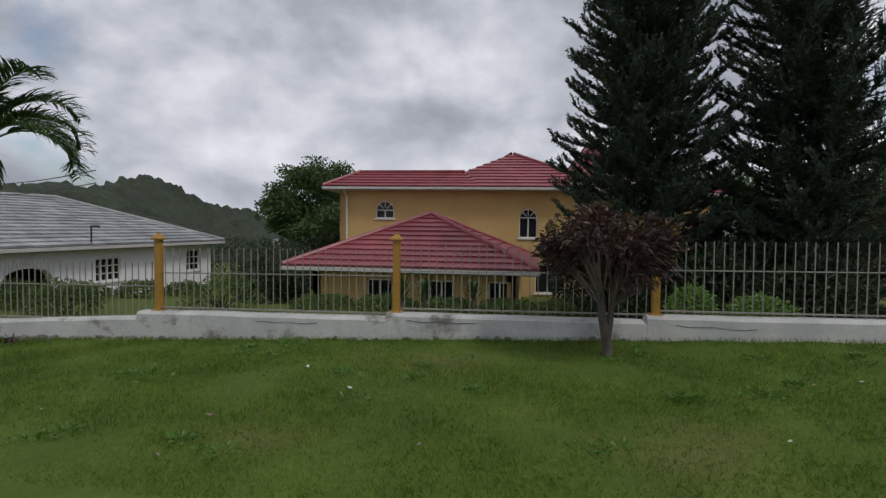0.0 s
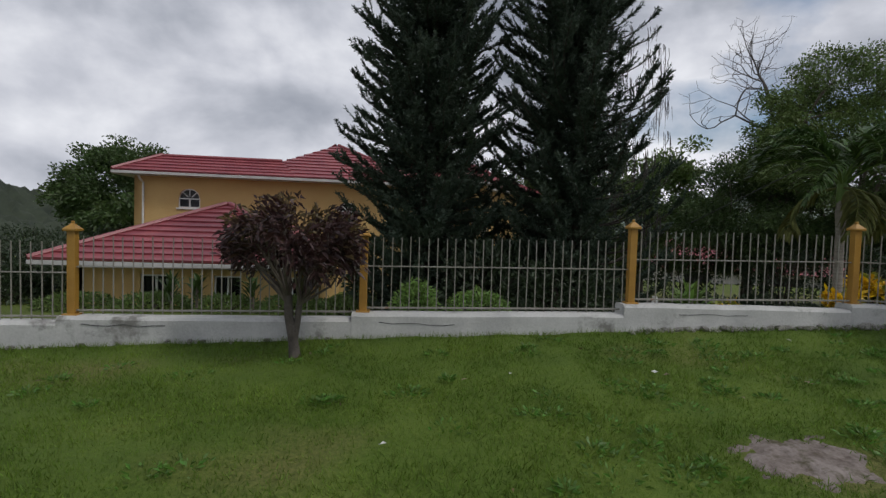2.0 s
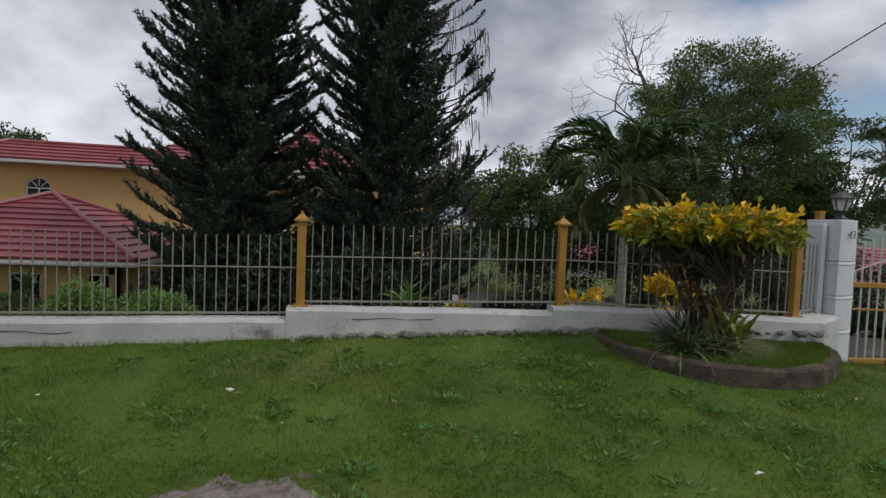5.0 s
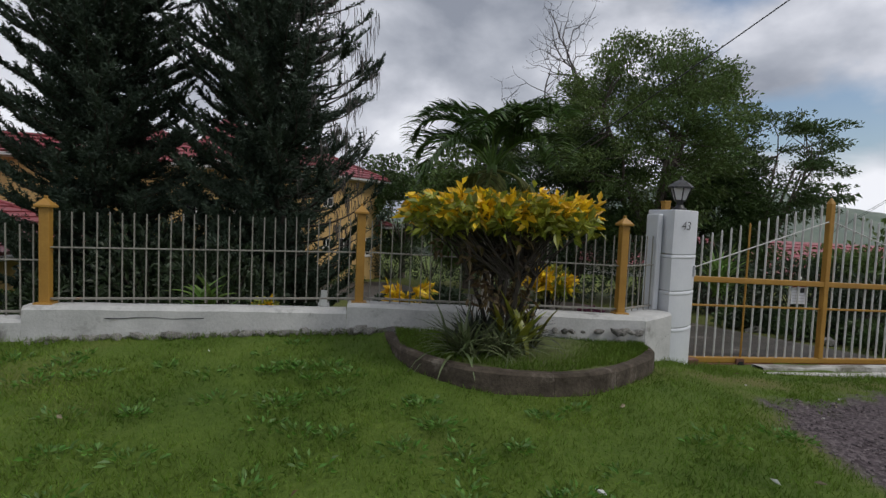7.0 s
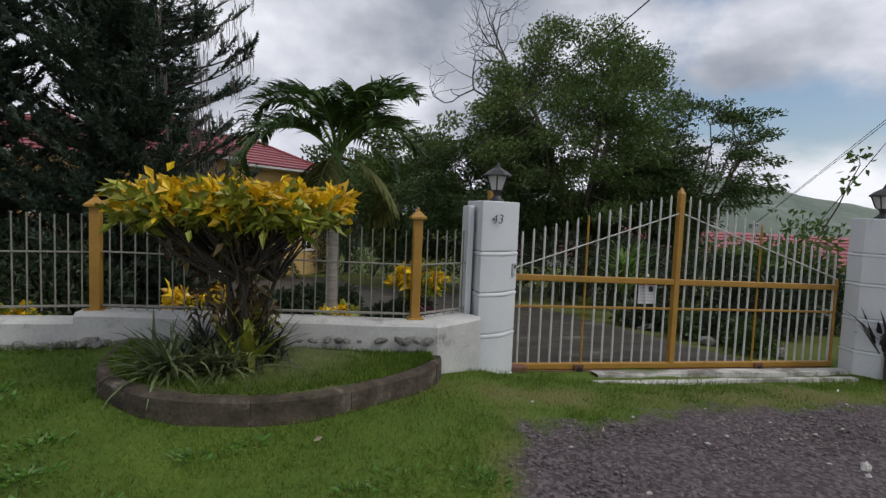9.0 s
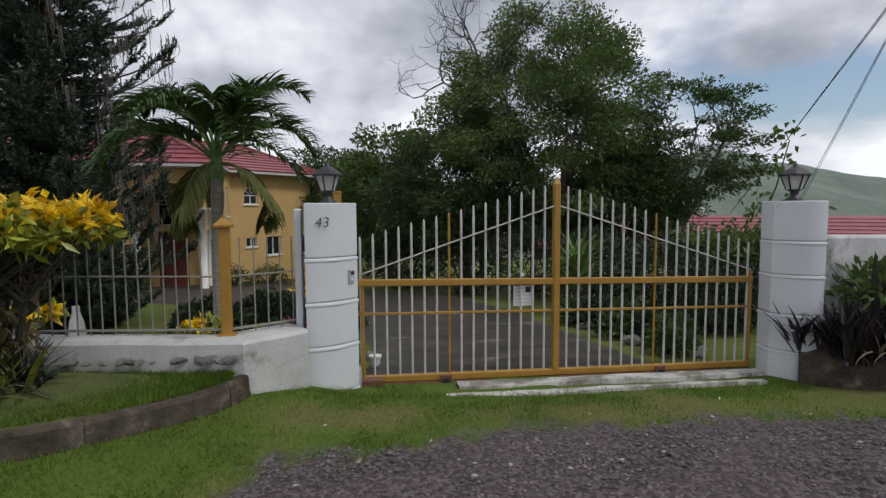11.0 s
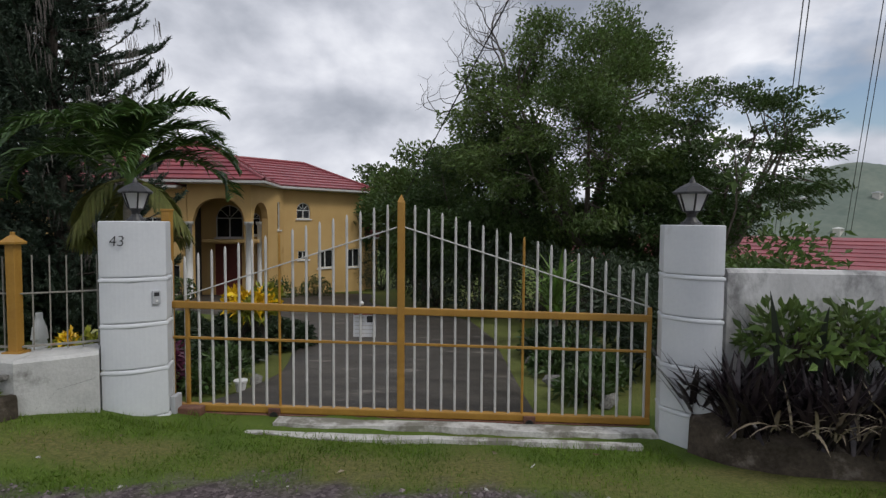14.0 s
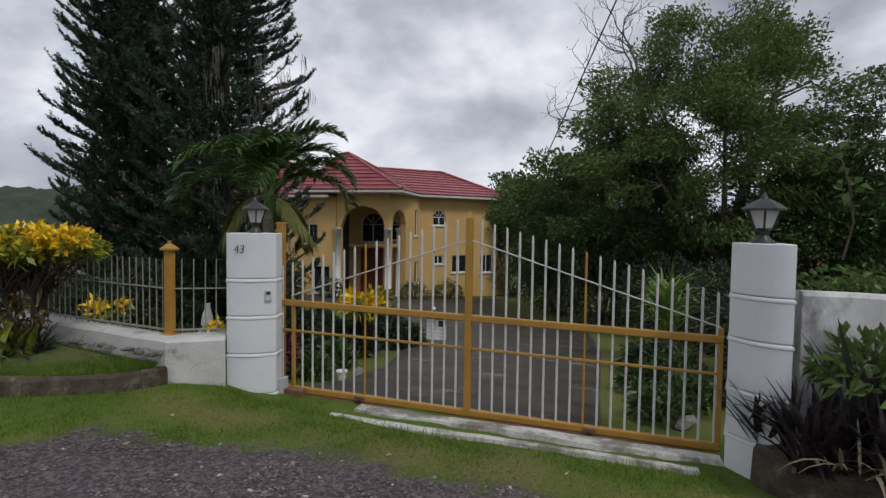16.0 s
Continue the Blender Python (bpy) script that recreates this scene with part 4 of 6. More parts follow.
def slope(heap, e0, e1, r1, r0, rows, lift=0.045, tiles=0.0):
    """Lapped rows of tiles from the eave e0-e1 up to r0-r1, each row with a raised lower lip."""
    e0, e1, r0, r1 = (np.array(q, float) for q in (e0, e1, r0, r1))
    n = np.cross(e1 - e0, (r0 + r1) / 2 - e0)
    n = n / np.linalg.norm(n)
    if n[2] < 0:
        n = -n
    for i in range(rows):
        a, b = i / rows, (i + 1) / rows
        p0, p1 = e0 + (r0 - e0) * a, e1 + (r1 - e1) * a
        q0, q1 = e0 + (r0 - e0) * b, e1 + (r1 - e1) * b
        wide = np.linalg.norm(p1 - p0)
        m = max(1, int(wide / tiles)) if tiles else 1
        for k in range(m):
            s, t = k / m, (k + 1) / m
            lo0, lo1, hi1, hi0 = p0 + (p1 - p0) * s, p0 + (p1 - p0) * t, q0 + (q1 - q0) * t, q0 + (q1 - q0) * s
            heap.add([lo0 - n * 0.01, lo1 - n * 0.01, lo1 + n * lift, lo0 + n * lift, hi1 + n * 0.006, hi0 + n * 0.006], [(0, 1, 2)])
            base = heap.n - 6
            heap.f.pop()
            heap.f += [[base, base + 1, base + 2, base + 3], [base + 3, base + 2, base + 4, base + 5]]


def hip_roof(parent, corners, apex0, apex1, rows, material, tiles=0.42, caps="abcdr"):
    """Roof over four eave corners (front-left, front-right, back-right, back-left) with a ridge apex0-apex1."""
    a, b, c, d = corners
    h = Heap()
    slope(h, a, b, apex1, apex0, rows, tiles=tiles)
    slope(h, b, c, apex1, apex1, rows, tiles=tiles)
    slope(h, c, d, apex0, apex1, rows)
    slope(h, d, a, apex0, apex0, rows, tiles=tiles)
    roof = put("roof", h.mesh("roof"), material, parent)
    for key, p, q in (("a", a, apex0), ("b", b, apex1), ("c", c, apex1), ("d", d, apex0), ("r", apex0, apex1)):
        if key in caps and (Vector(p) - Vector(q)).length > 0.05:
            hh = Heap()
            p1, q1 = np.array(p) + (0, 0, 0.03), np.array(q) + (0, 0, 0.05)
            hh.tube(np.linspace(p1, q1, 5), [0.06] * 5, 7)
            put("ridge_cap", hh.mesh("ridge_cap"), material, roof)
    for p, q in ((a, b), (b, c), (c, d), (d, a)):
        p1, q1 = Vector(p), Vector(q)
        u = (q1 - p1)
        ang = math.atan2(u.y, u.x)
        bm = box(-0.0, u.length, -0.03, 0.05, -0.115, -0.025, 0.01)
        g = part("gutter", bm, M_GUTTER, roof)
        g.matrix_world = Matrix.Translation(p1) @ Matrix.Rotation(ang, 4, "Z")
    soffit = mesh_np("soffit", [(*p[:2], p[2] - 0.13) for p in corners], [(0, 3, 2, 1)])
    put("soffit", soffit, M_TRIM, roof)
    return roof


def house_wall(parent, m, length, z0, z1, holes, windows, material=None, thick=0.2):
    w = put("wall", wall_mesh(length, z0, z1, thick, holes), material or M_HOUSE, parent)
    w.matrix_world = m
    for kw in windows:
        window(parent, m, *kw[0], **kw[1])
    return w


villa = empty("villa")
# left wing, upper facade
mF = frame2(-7.1, 19.0, 6)
holes = [(1.35, 2.03, 1.72, 2.02, True), (6.6, 7.25, 1.05, 1.78, True), (8.3, 9.1, 0.95, 1.75, False), (7.2, 8.1, -0.95, 0.1, False), (8.9, 9.6, -0.95, 0.1, False)]
wins = [((1.35, 2.03, 1.72, 2.02), dict(arched=True)), ((6.6, 7.25, 1.05, 1.78), dict(arched=True)), ((8.3, 9.1, 0.95, 1.75), {}), ((7.2, 8.1, -0.95, 0.1), {}), ((8.9, 9.6, -0.95, 0.1), {})]
house_wall(villa, mF, 9.85, -1.9, 2.80, holes, wins)
house_wall(villa, frame2(-7.1, 19.0, 6) @ Matrix.Rotation(radians(90), 4, "Z") @ Matrix.Translation((0, -0.2, 0)), 4.0, -2.2, 2.80, [], [])
house_wall(villa, mF @ Matrix.Translation((0, 5.4, 0)), 9.85, -2.2, 2.80, [], [])


def P(m, u, v, z):
    return tuple(m @ Vector((u, v, z)))


hip_roof(villa, [P(mF, -0.5, -0.5, 2.86), P(mF, 5.2, -0.5, 2.86), P(mF, 5.2, 1.75, 2.86), P(mF, -0.5, 1.75, 2.86)], P(mF, 0.65, 0.63, 3.46), P(mF, 4.6, 0.63, 3.46), 5, M_ROOF, caps="adr")
hip_roof(villa, [P(mF, 3.3, -0.505, 2.865), P(mF, 9.7, -0.505, 2.865), P(mF, 9.7, 5.9, 2.865), P(mF, 3.3, 5.9, 2.865)], P(mF, 6.45, 2.7, 4.42), P(mF, 6.55, 2.7, 4.42), 11, M_ROOF, caps="bcd")
h = Heap()
h.tube([P(mF, 0.25, -0.42, 2.72), P(mF, 0.27, -0.3, 2.6), P(mF, 0.28, -0.05, 2.5), P(mF, 0.28, -0.05, -1.4)], [0.035] * 4, 8)
put("downpipe", h.mesh("downpipe"), M_TRIM, villa)
# lower wing with pyramid roof
mL = frame2(-5.35, 12.55, 0)
house_wall(villa, mL, 4.95, -1.3, 0.40, [(1.38, 2.02, -0.6, 0.14, False), (2.92, 3.5, -0.6, 0.14, False), (4.32, 4.85, -1.25, 0.14, False)], [((1.38, 2.02, -0.6, 0.14), {}), ((2.92, 3.5, -0.6, 0.14), {}), ((4.32, 4.85, -1.25, 0.14), {})])
house_wall(villa, frame2(-0.4, 12.55, 90), 6.6, -1.5, 0.40, [(1.0, 1.9, -0.9, 0.0, False)], [((1.0, 1.9, -0.9, 0.0), {})])
house_wall(villa, frame2(-5.15, 12.55, 90), 6.4, -1.5, 0.40, [], [])
hip_roof(villa, [(-5.9, 12.0, 0.46), (0.12, 12.0, 0.46), (0.12, 18.0, 0.46), (-5.9, 18.0, 0.46)], (-2.92, 15.0, 1.74), (-2.86, 15.0, 1.74), 11, M_ROOF)
# porch
mP = frame2(2.72, 20.03, 6)
house_wall(villa, mP, 2.15, -1.3, 2.98, [(0.16, 1.96, -1.3, 1.62, 0.92)], [], thick=0.25)
mS = Matrix.Translation(P(mP, 2.15, 0, 0)) @ Matrix.Rotation(radians(84), 4, "Z")
house_wall(villa, mS, 3.1, -1.3, 2.98, [(0.2, 1.35, -1.3, 1.75, 1.0), (2.2, 2.45, 1.3, 2.4, False), (2.2, 2.5, -0.7, 0.2, False)], [((2.2, 2.45, 1.3, 2.4), dict(mullions=0)), ((2.2, 2.5, -0.7, 0.2), dict(mullions=0))], thick=0.25)
house_wall(villa, mP @ Matrix.Translation((-0.2, 1.9, 0)), 2.4, -1.3, 2.98, [(0.55, 1.55, 1.0, 1.75, True), (0.5, 1.5, -1.25, 0.75, False), (1.8, 2.2, 1.1, 1.75, True)], [((0.55, 1.55, 1.0, 1.75), dict(arched=True)), ((1.8, 2.2, 1.1, 1.75), dict(arched=True, mullions=0))])
door = put("front_door", mesh_np("front_door", *(lambda b: ([v.co[:] for v in b.verts], [[v.index for v in fc.verts] for fc in b.faces]))(box(0.5, 1.5, 0.05, 0.1, -1.25, 0.75))), M_DOOR, villa, "dark red panelled front door")
door.matrix_world = mP @ Matrix.Translation((-0.2, 1.9, 0))
part("porch_floor", box(-0.3, 2.3, -0.1, 2.0, -1.9, -1.25, 0.02), M_CONC, villa).matrix_world = mP
part("porch_step", box(-0.1, 2.1, -0.45, -0.1, -1.9, -1.42, 0.02), M_CONC, villa).matrix_world = mP
part("porch_balcony", box(0.05, 2.1, 1.2, 1.88, 0.82, 0.95, 0.02), M_HOUSE, villa).matrix_world = mP
for u, v in ((0.06, -0.04), (2.08, -0.02), (2.1, 1.5)):
    h = Heap()
    x, y, _ = P(mP, u, v, 0)
    h.tube([(x, y, -1.25), (x, y, -1.17), (x, y, -1.16), (x, y, 1.5), (x, y, 1.51), (x, y, 1.62)], [0.17, 0.17, 0.125, 0.105, 0.15, 0.16], 16)
    put("column", h.mesh("column"), M_TRIM, villa, "white round porch column", smooth=True)
hip_roof(villa, [P(mP, -1.5, -0.55, 3.05), P(mP, 2.75, -0.55, 3.05), P(mP, 2.75, 4.6, 3.05), P(mP, -1.5, 4.6, 3.05)], P(mP, -0.45, 2.0, 4.72), P(mP, -0.3, 2.0, 4.72), 10, M_ROOF)
# right wing, turned
mR = frame2(5.05, 22.9, 48)
house_wall(villa, mR, 4.3, -1.6, 2.98, [(0.75, 1.4, 1.75, 2.1, True), (0.8, 1.3, 0.05, 0.42, False), (1.75, 2.55, -0.35, 0.42, False), (3.3, 4.0, -0.4, 0.42, False)], [((0.75, 1.4, 1.75, 2.1), dict(arched=True)), ((0.8, 1.3, 0.05, 0.42), {}), ((1.75, 2.55, -0.35, 0.42), {}), ((3.3, 4.0, -0.4, 0.42), {})])
house_wall(villa, mR @ Matrix.Translation((4.3, 0.0, 0)) @ Matrix.Rotation(radians(90), 4, "Z"), 5.0, -1.8, 2.98, [], [])
house_wall(villa, mR @ Matrix.Translation((-2.0, 5.0, 0)), 6.3, -1.8, 2.98, [], [])
hip_roof(villa, [P(mR, -2.6, -0.45, 3.05), P(mR, 4.75, -0.45, 3.05), P(mR, 4.75, 5.4, 3.05), P(mR, -2.6, 5.4, 3.05)], P(mR, -1.0, 2.4, 4.3), P(mR, 2.6, 2.4, 4.3), 9, M_ROOF)
part("annex_wall", box(4.3, 5.6, 0.6, 3.4, -1.8, 0.9), M_HOUSE, villa).matrix_world = mR
hip_roof(villa, [P(mR, 4.2, 0.2, 0.95), P(mR, 6.0, 0.2, 0.95), P(mR, 6.0, 3.8, 0.95), P(mR, 4.2, 3.8, 0.95)], P(mR, 4.3, 1.9, 1.75), P(mR, 4.4, 1.9, 1.75), 5, M_ROOF)
tagged(villa, "two-storey ochre villa with red tiled hip roofs and arched porch", "house")
# backing walls behind the windows, coloured dark to stand for dim rooms
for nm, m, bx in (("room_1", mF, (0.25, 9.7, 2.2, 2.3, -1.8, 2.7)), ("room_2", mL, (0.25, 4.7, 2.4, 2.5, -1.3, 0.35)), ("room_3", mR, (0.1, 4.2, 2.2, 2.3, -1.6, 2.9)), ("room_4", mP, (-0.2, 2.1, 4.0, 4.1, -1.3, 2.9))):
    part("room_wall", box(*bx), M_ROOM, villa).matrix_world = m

# neighbour's house beyond the fence
nb = empty("neighbour_house")
mN = frame2(-11.7, 7.0, 90) @ Matrix.Diagonal((1, 1, 1, 1))
wN = mN @ Matrix.Translation((0, 0, 0))
NB_WINDOWS = [((5.8, 6.7, -0.2, 0.45), dict(mullions=3, bars=True)), ((9.6, 10.35, -0.18, 0.53), dict(mullions=2, bars=True)), ((8.1, 8.4, 0.02, 0.38), dict(mullions=0)), ((9.5, 10.15, -1.6, -1.2), dict(mullions=3, bars=True))]
house_wall(nb, wN, 11.0, -2.0, 0.72, [(*w[0], False) for w in NB_WINDOWS] + [(3.2, 4.5, -1.6, 0.05, 0.42)], NB_WINDOWS, M_NEIGHBOUR)
house_wall(nb, frame2(-11.7, 18.0, 180), 9.0, -2.2, 0.72, [], [], M_NEIGHBOUR)
house_wall(nb, frame2(-20.7, 7.0, 0), 9.0, -2.0, 0.72, [], [], M_NEIGHBOUR)
hip_roof(nb, [(-11.3, 6.4, 0.84), (-11.3, 18.25, 0.84), (-21.1, 18.25, 0.84), (-21.1, 6.4, 0.84)], (-16.2, 9.2, 2.22), (-16.2, 16.0, 2.26), 16, M_GREYROOF)
# same dark-coloured backing for the neighbour's unlit rooms
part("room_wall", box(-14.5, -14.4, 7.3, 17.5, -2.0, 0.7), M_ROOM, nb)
h = Heap()
h.tube([(-11.35, 12.3, 0.9), (-11.35, 12.3, 1.35)], [0.02, 0.02], 6)
h.tube([(-11.35, 12.3, 1.33), (-11.25, 12.45, 1.33), (-11.25, 12.45, 1.26)], [0.03, 0.04, 0.03], 6)
put("vent_pipe", h.mesh("vent_pipe"), M_BLACK, nb, "dark crooked vent pipe")
tagged(nb, "single-storey pale lilac house with grey tiled hip roof", "house")


def rebase(ob, x, y, z):
    """Moves a thing's origin to its base and leaves its parts where they are."""
    m = Matrix.Translation((-x, -y, -z))
    for child in ob.children:
        child.matrix_basis = m @ child.matrix_basis
    ob.matrix_world = Matrix.Translation((x, y, z))


rebase(villa, -2.0, 19.5, -1.4)
rebase(nb, -14.0, 13.0, -1.6)


# ---------- plants ----------
UP = np.array((0.0, 0.0, 1.0))


def blade_arrays(base, way, length, width, rng):
    """Thin one-triangle needles or grass blades."""
    base, way = np.asarray(base, float), unit(np.asarray(way, float))
    n = len(base)
    length = np.broadcast_to(length, n)[:, None]
    width = np.broadcast_to(width, n)[:, None]
    side = unit(np.cross(way, rng.normal(size=(n, 3))))
    v = np.stack([base - side * width / 2, base + side * width / 2, base + way * length], 1).reshape(-1, 3)
    return v, np.arange(3 * n).reshape(-1, 3)


def plant(name, x, y, z, label, category, group=""):
    return tagged(empty(name, x, y, z), label, category, group)


def pine(x, y, z, tall, radius, seed, label, shape=1.0, bare_side=False):
    """Whorls of long upcurved limbs, each set with rope-like sprays of needles."""
    rng = np.random.default_rng(seed)
    tree = plant("pine_tree", x, y, z, label, "tree", "tall dark pines")
    n = 24
    zz = np.linspace(-0.1, tall, n)
    trunk_pts = np.stack([0.05 * np.sin(zz * 0.9 + seed), 0.04 * np.cos(zz * 0.7), zz], 1)
    h = Heap()
    h.tube(trunk_pts, np.interp(zz, [0, 0.5, tall], [0.19, 0.15, 0.02]), 9)
    put("trunk", h.mesh("trunk"), M_DARKBARK, tree, smooth=True)
    limbs, starts, ways, lens = Heap(), [], [], []
    level = 0.12
    while level < tall - 0.3:
        seen = level < 7.6
        turn = rng.uniform(0, 6.28)
        count = 9 if seen else 5
        for k in range(count):
            az = turn + 2 * math.pi * k / count + rng.normal(0, 0.16)
            prof = np.interp(level / tall, [0, 0.06, 0.2, 0.4, 0.6, 1.0], [0.86, 1.0, 1.06, 0.94, 0.70, 0.08])
            reach = radius * prof * (rng.uniform(0.80, 1.06) if k % 3 else rng.uniform(0.55, 0.85))
            s = np.linspace(0, 1, 9)
            lift = rng.uniform(0.18, 0.40) * shape
            dz = reach * (0.02 * s - 0.16 * s * (1 - s) + lift * s ** 2.6)
            swing = az + 0.16 * s ** 2 * rng.normal()
            pts = np.stack([reach * s * np.cos(swing), reach * s * np.sin(swing), level + dz], 1)
            bare = bare_side and math.cos(az + 0.25) > 0.72 and level > 0.8
            if bare and rng.random() < 0.35:
                continue
            limbs.tube(pts, np.linspace(0.026, 0.006, 9), 4)
            m = int(reach * (17 if seen else 7)) + 5
            q = np.sort(rng.uniform(0.06, 1.0, m))
            if bare:
                q = q[q > rng.uniform(0.72, 0.92)]
                m = len(q)
            if m == 0:
                continue
            base = np.stack([np.interp(q, s, pts[:, i]) for i in range(3)], 1)
            along = unit(np.stack([np.interp(q, s, np.gradient(pts[:, i])) for i in range(3)], 1))
            sidew = unit(np.cross(along, UP)) * rng.choice((-1, 1), m)[:, None]
            way = unit(along * 0.85 + sidew * rng.uniform(0.25, 0.85, m)[:, None] + UP * rng.uniform(0.0, 0.35, m)[:, None])
            run = slice(6, -1) if bare else slice(2, -1)
            starts.append(np.concatenate([base, pts[run]]))
            ways.append(np.concatenate([way, unit(np.diff(pts, axis=0)[run.start:])]))
            lens.append(np.concatenate([rng.uniform(0.20, 0.44, m) * (1.15 - 0.5 * q), np.full(len(pts[run]), reach / 8 * 1.15)]))
        m = 64 if seen else 20
        a, r = rng.uniform(0, 6.28, m), radius * prof * rng.uniform(0.05, 0.40, m)
        starts.append(np.stack([r * np.cos(a), r * np.sin(a), level + rng.uniform(-0.1, 0.2, m)], 1))
        ways.append(unit(np.stack([np.cos(a), np.sin(a), rng.uniform(-0.2, 0.6, m)], 1) + rng.normal(0, 0.4, (m, 3))))
        lens.append(rng.uniform(0.2, 0.4, m))
        level += rng.uniform(0.21, 0.30) if seen else 0.45
    tagged(put("branchwork", limbs.mesh("branchwork"), M_DARKBARK, tree), kind="stuff")
    S, W, L = np.concatenate(starts), np.concatenate(ways), np.concatenate(lens)
    per = 36
    rep = np.repeat(np.arange(len(S)), per)
    q = rng.uniform(0, 1, len(rep))
    curl = UP * (q ** 2 * 0.30)[:, None] * L[rep][:, None]
    base = S[rep] + W[rep] * (q * L[rep])[:, None] + curl + rng.normal(0, 0.007, (len(rep), 3))
    way = unit(W[rep] * 0.9 + rng.normal(0, 0.5, (len(rep), 3)))
    v, f = blade_arrays(base, way, rng.uniform(0.055, 0.09, len(rep)), 0.024, rng)
    put("crown", mesh_np("crown", v, f), M_PINE, tree)
    return tree


def leafy(heap, centres, spread, count, size, width, rng, out_from=None, droop=0.2):
    c = np.repeat(np.asarray(centres, float), count, 0)
    off = np.clip(rng.normal(0, 1, (len(c), 3)), -1.5, 1.5) * np.asarray(spread)
    base = c + off
    way = unit(rng.normal(0, 0.7, base.shape) + (unit(base - out_from) if out_from is not None else unit(off)) + UP * 0.15)
    k = rng.uniform(0.7, 1.3, len(base))
    heap.add(*leaf_arrays(base, way, size * k, width * k, rng, droop))


def broadleaf(name, x, y, z, trunk_h, centre, radii, clusters, per, size, width, material, bark, seed, label, category="tree", group="", spread=0.42, trunk_r=0.16, flat=0.6, droop=0.25):
    """Trunk, limbs to each clump, and a crown of many small leaves with gaps between the clumps."""
    rng = np.random.default_rng(seed)
    tree = plant(name, x, y, z, label, category, group)
    cx, cy, cz = centre
    h = Heap()
    top = np.array((cx * 0.35, cy * 0.35, trunk_h))
    h.tube([(0, 0, -0.15), (0.02, 0.01, trunk_h * 0.35), tuple(top * (0.8, 0.8, 0.75)), tuple(top)], [trunk_r * 1.3, trunk_r, trunk_r * 0.85, trunk_r * 0.65], 9)
    put("trunk", h.mesh("trunk"), bark, tree, smooth=True)
    pts = []
    while len(pts) < clusters:
        d = unit(rng.normal(size=3)) * rng.uniform(0.35, 1.0) ** 0.5
        bulge = 1 + 0.28 * noise.noise(Vector((d[0] * 1.7 + seed, d[1] * 1.7, d[2] * 1.7)))
        p = np.array((cx, cy, cz)) + d * np.array(radii) * bulge
        if p[2] > trunk_h * 0.55:
            pts.append(p)
    limbs = Heap()
    mains = []
    for k in range(9):
        az = k * 2.399 + rng.uniform(-0.4, 0.4)
        end = np.array((cx, cy, cz)) + np.array(radii) * (0.5 * math.cos(az), 0.5 * math.sin(az), rng.uniform(-0.35, 0.45))
        s = np.linspace(0, 1, 8)[:, None]
        start = top * rng.uniform(0.75, 1.0)
        bend = (start + end) / 2 + rng.normal(0, 0.2, 3) * radii[0] * 0.25 - UP * 0.15 * radii[2]
        line = (1 - s) ** 2 * start + 2 * s * (1 - s) * bend + s ** 2 * end
        limbs.tube(line, np.linspace(trunk_r * 0.42, trunk_r * 0.16, 8), 6)
        mains += list(line[3:])
    mains = np.array(mains)
    for p in pts:
        near_by = mains[np.argmin(np.linalg.norm(mains - p, axis=1))]
        bend = (near_by + p) / 2 + rng.normal(0, 0.10, 3) * np.linalg.norm(p - near_by)
        limbs.tube([near_by, bend, p], [trunk_r * 0.13, trunk_r * 0.09, 0.006], 4)
    tagged(put("branchwork", limbs.mesh("branchwork"), bark, tree), kind="stuff")
    crown = Heap()
    pts = np.array(pts)
    pts = np.concatenate([pts, pts + rng.normal(0, spread * 1.1, pts.shape)])
    leafy(crown, pts, (spread, spread, spread * flat), per, size, width, rng, np.array((cx, cy, cz - radii[2] * 0.3)), droop)
    put("crown", crown.mesh("crown"), material, tree)
    return tree


def leaflets(base, way, length, width, sag, rng):
    """Long narrow leaflets in three joints that bend downwards to a point."""
    n = len(base)
    side = unit(np.cross(way, UP) + rng.normal(0, 0.25, (n, 3)))
    p, d, rows = base, unit(way), []
    for k, w in enumerate((0.5, 1.0, 0.75, 0.05)):
        rows += [p + side * width * w / 2, p - side * width * w / 2]
        p = p + d * (length / 3)[:, None]
        d = unit(d - UP * sag[:, None])
    v = np.stack(rows, 1).reshape(-1, 3)
    quad = np.array([(0, 1, 3, 2), (2, 3, 5, 4), (4, 5, 7, 6)])
    return v, (np.arange(n)[:, None, None] * 8 + quad[None]).reshape(-1, 4)


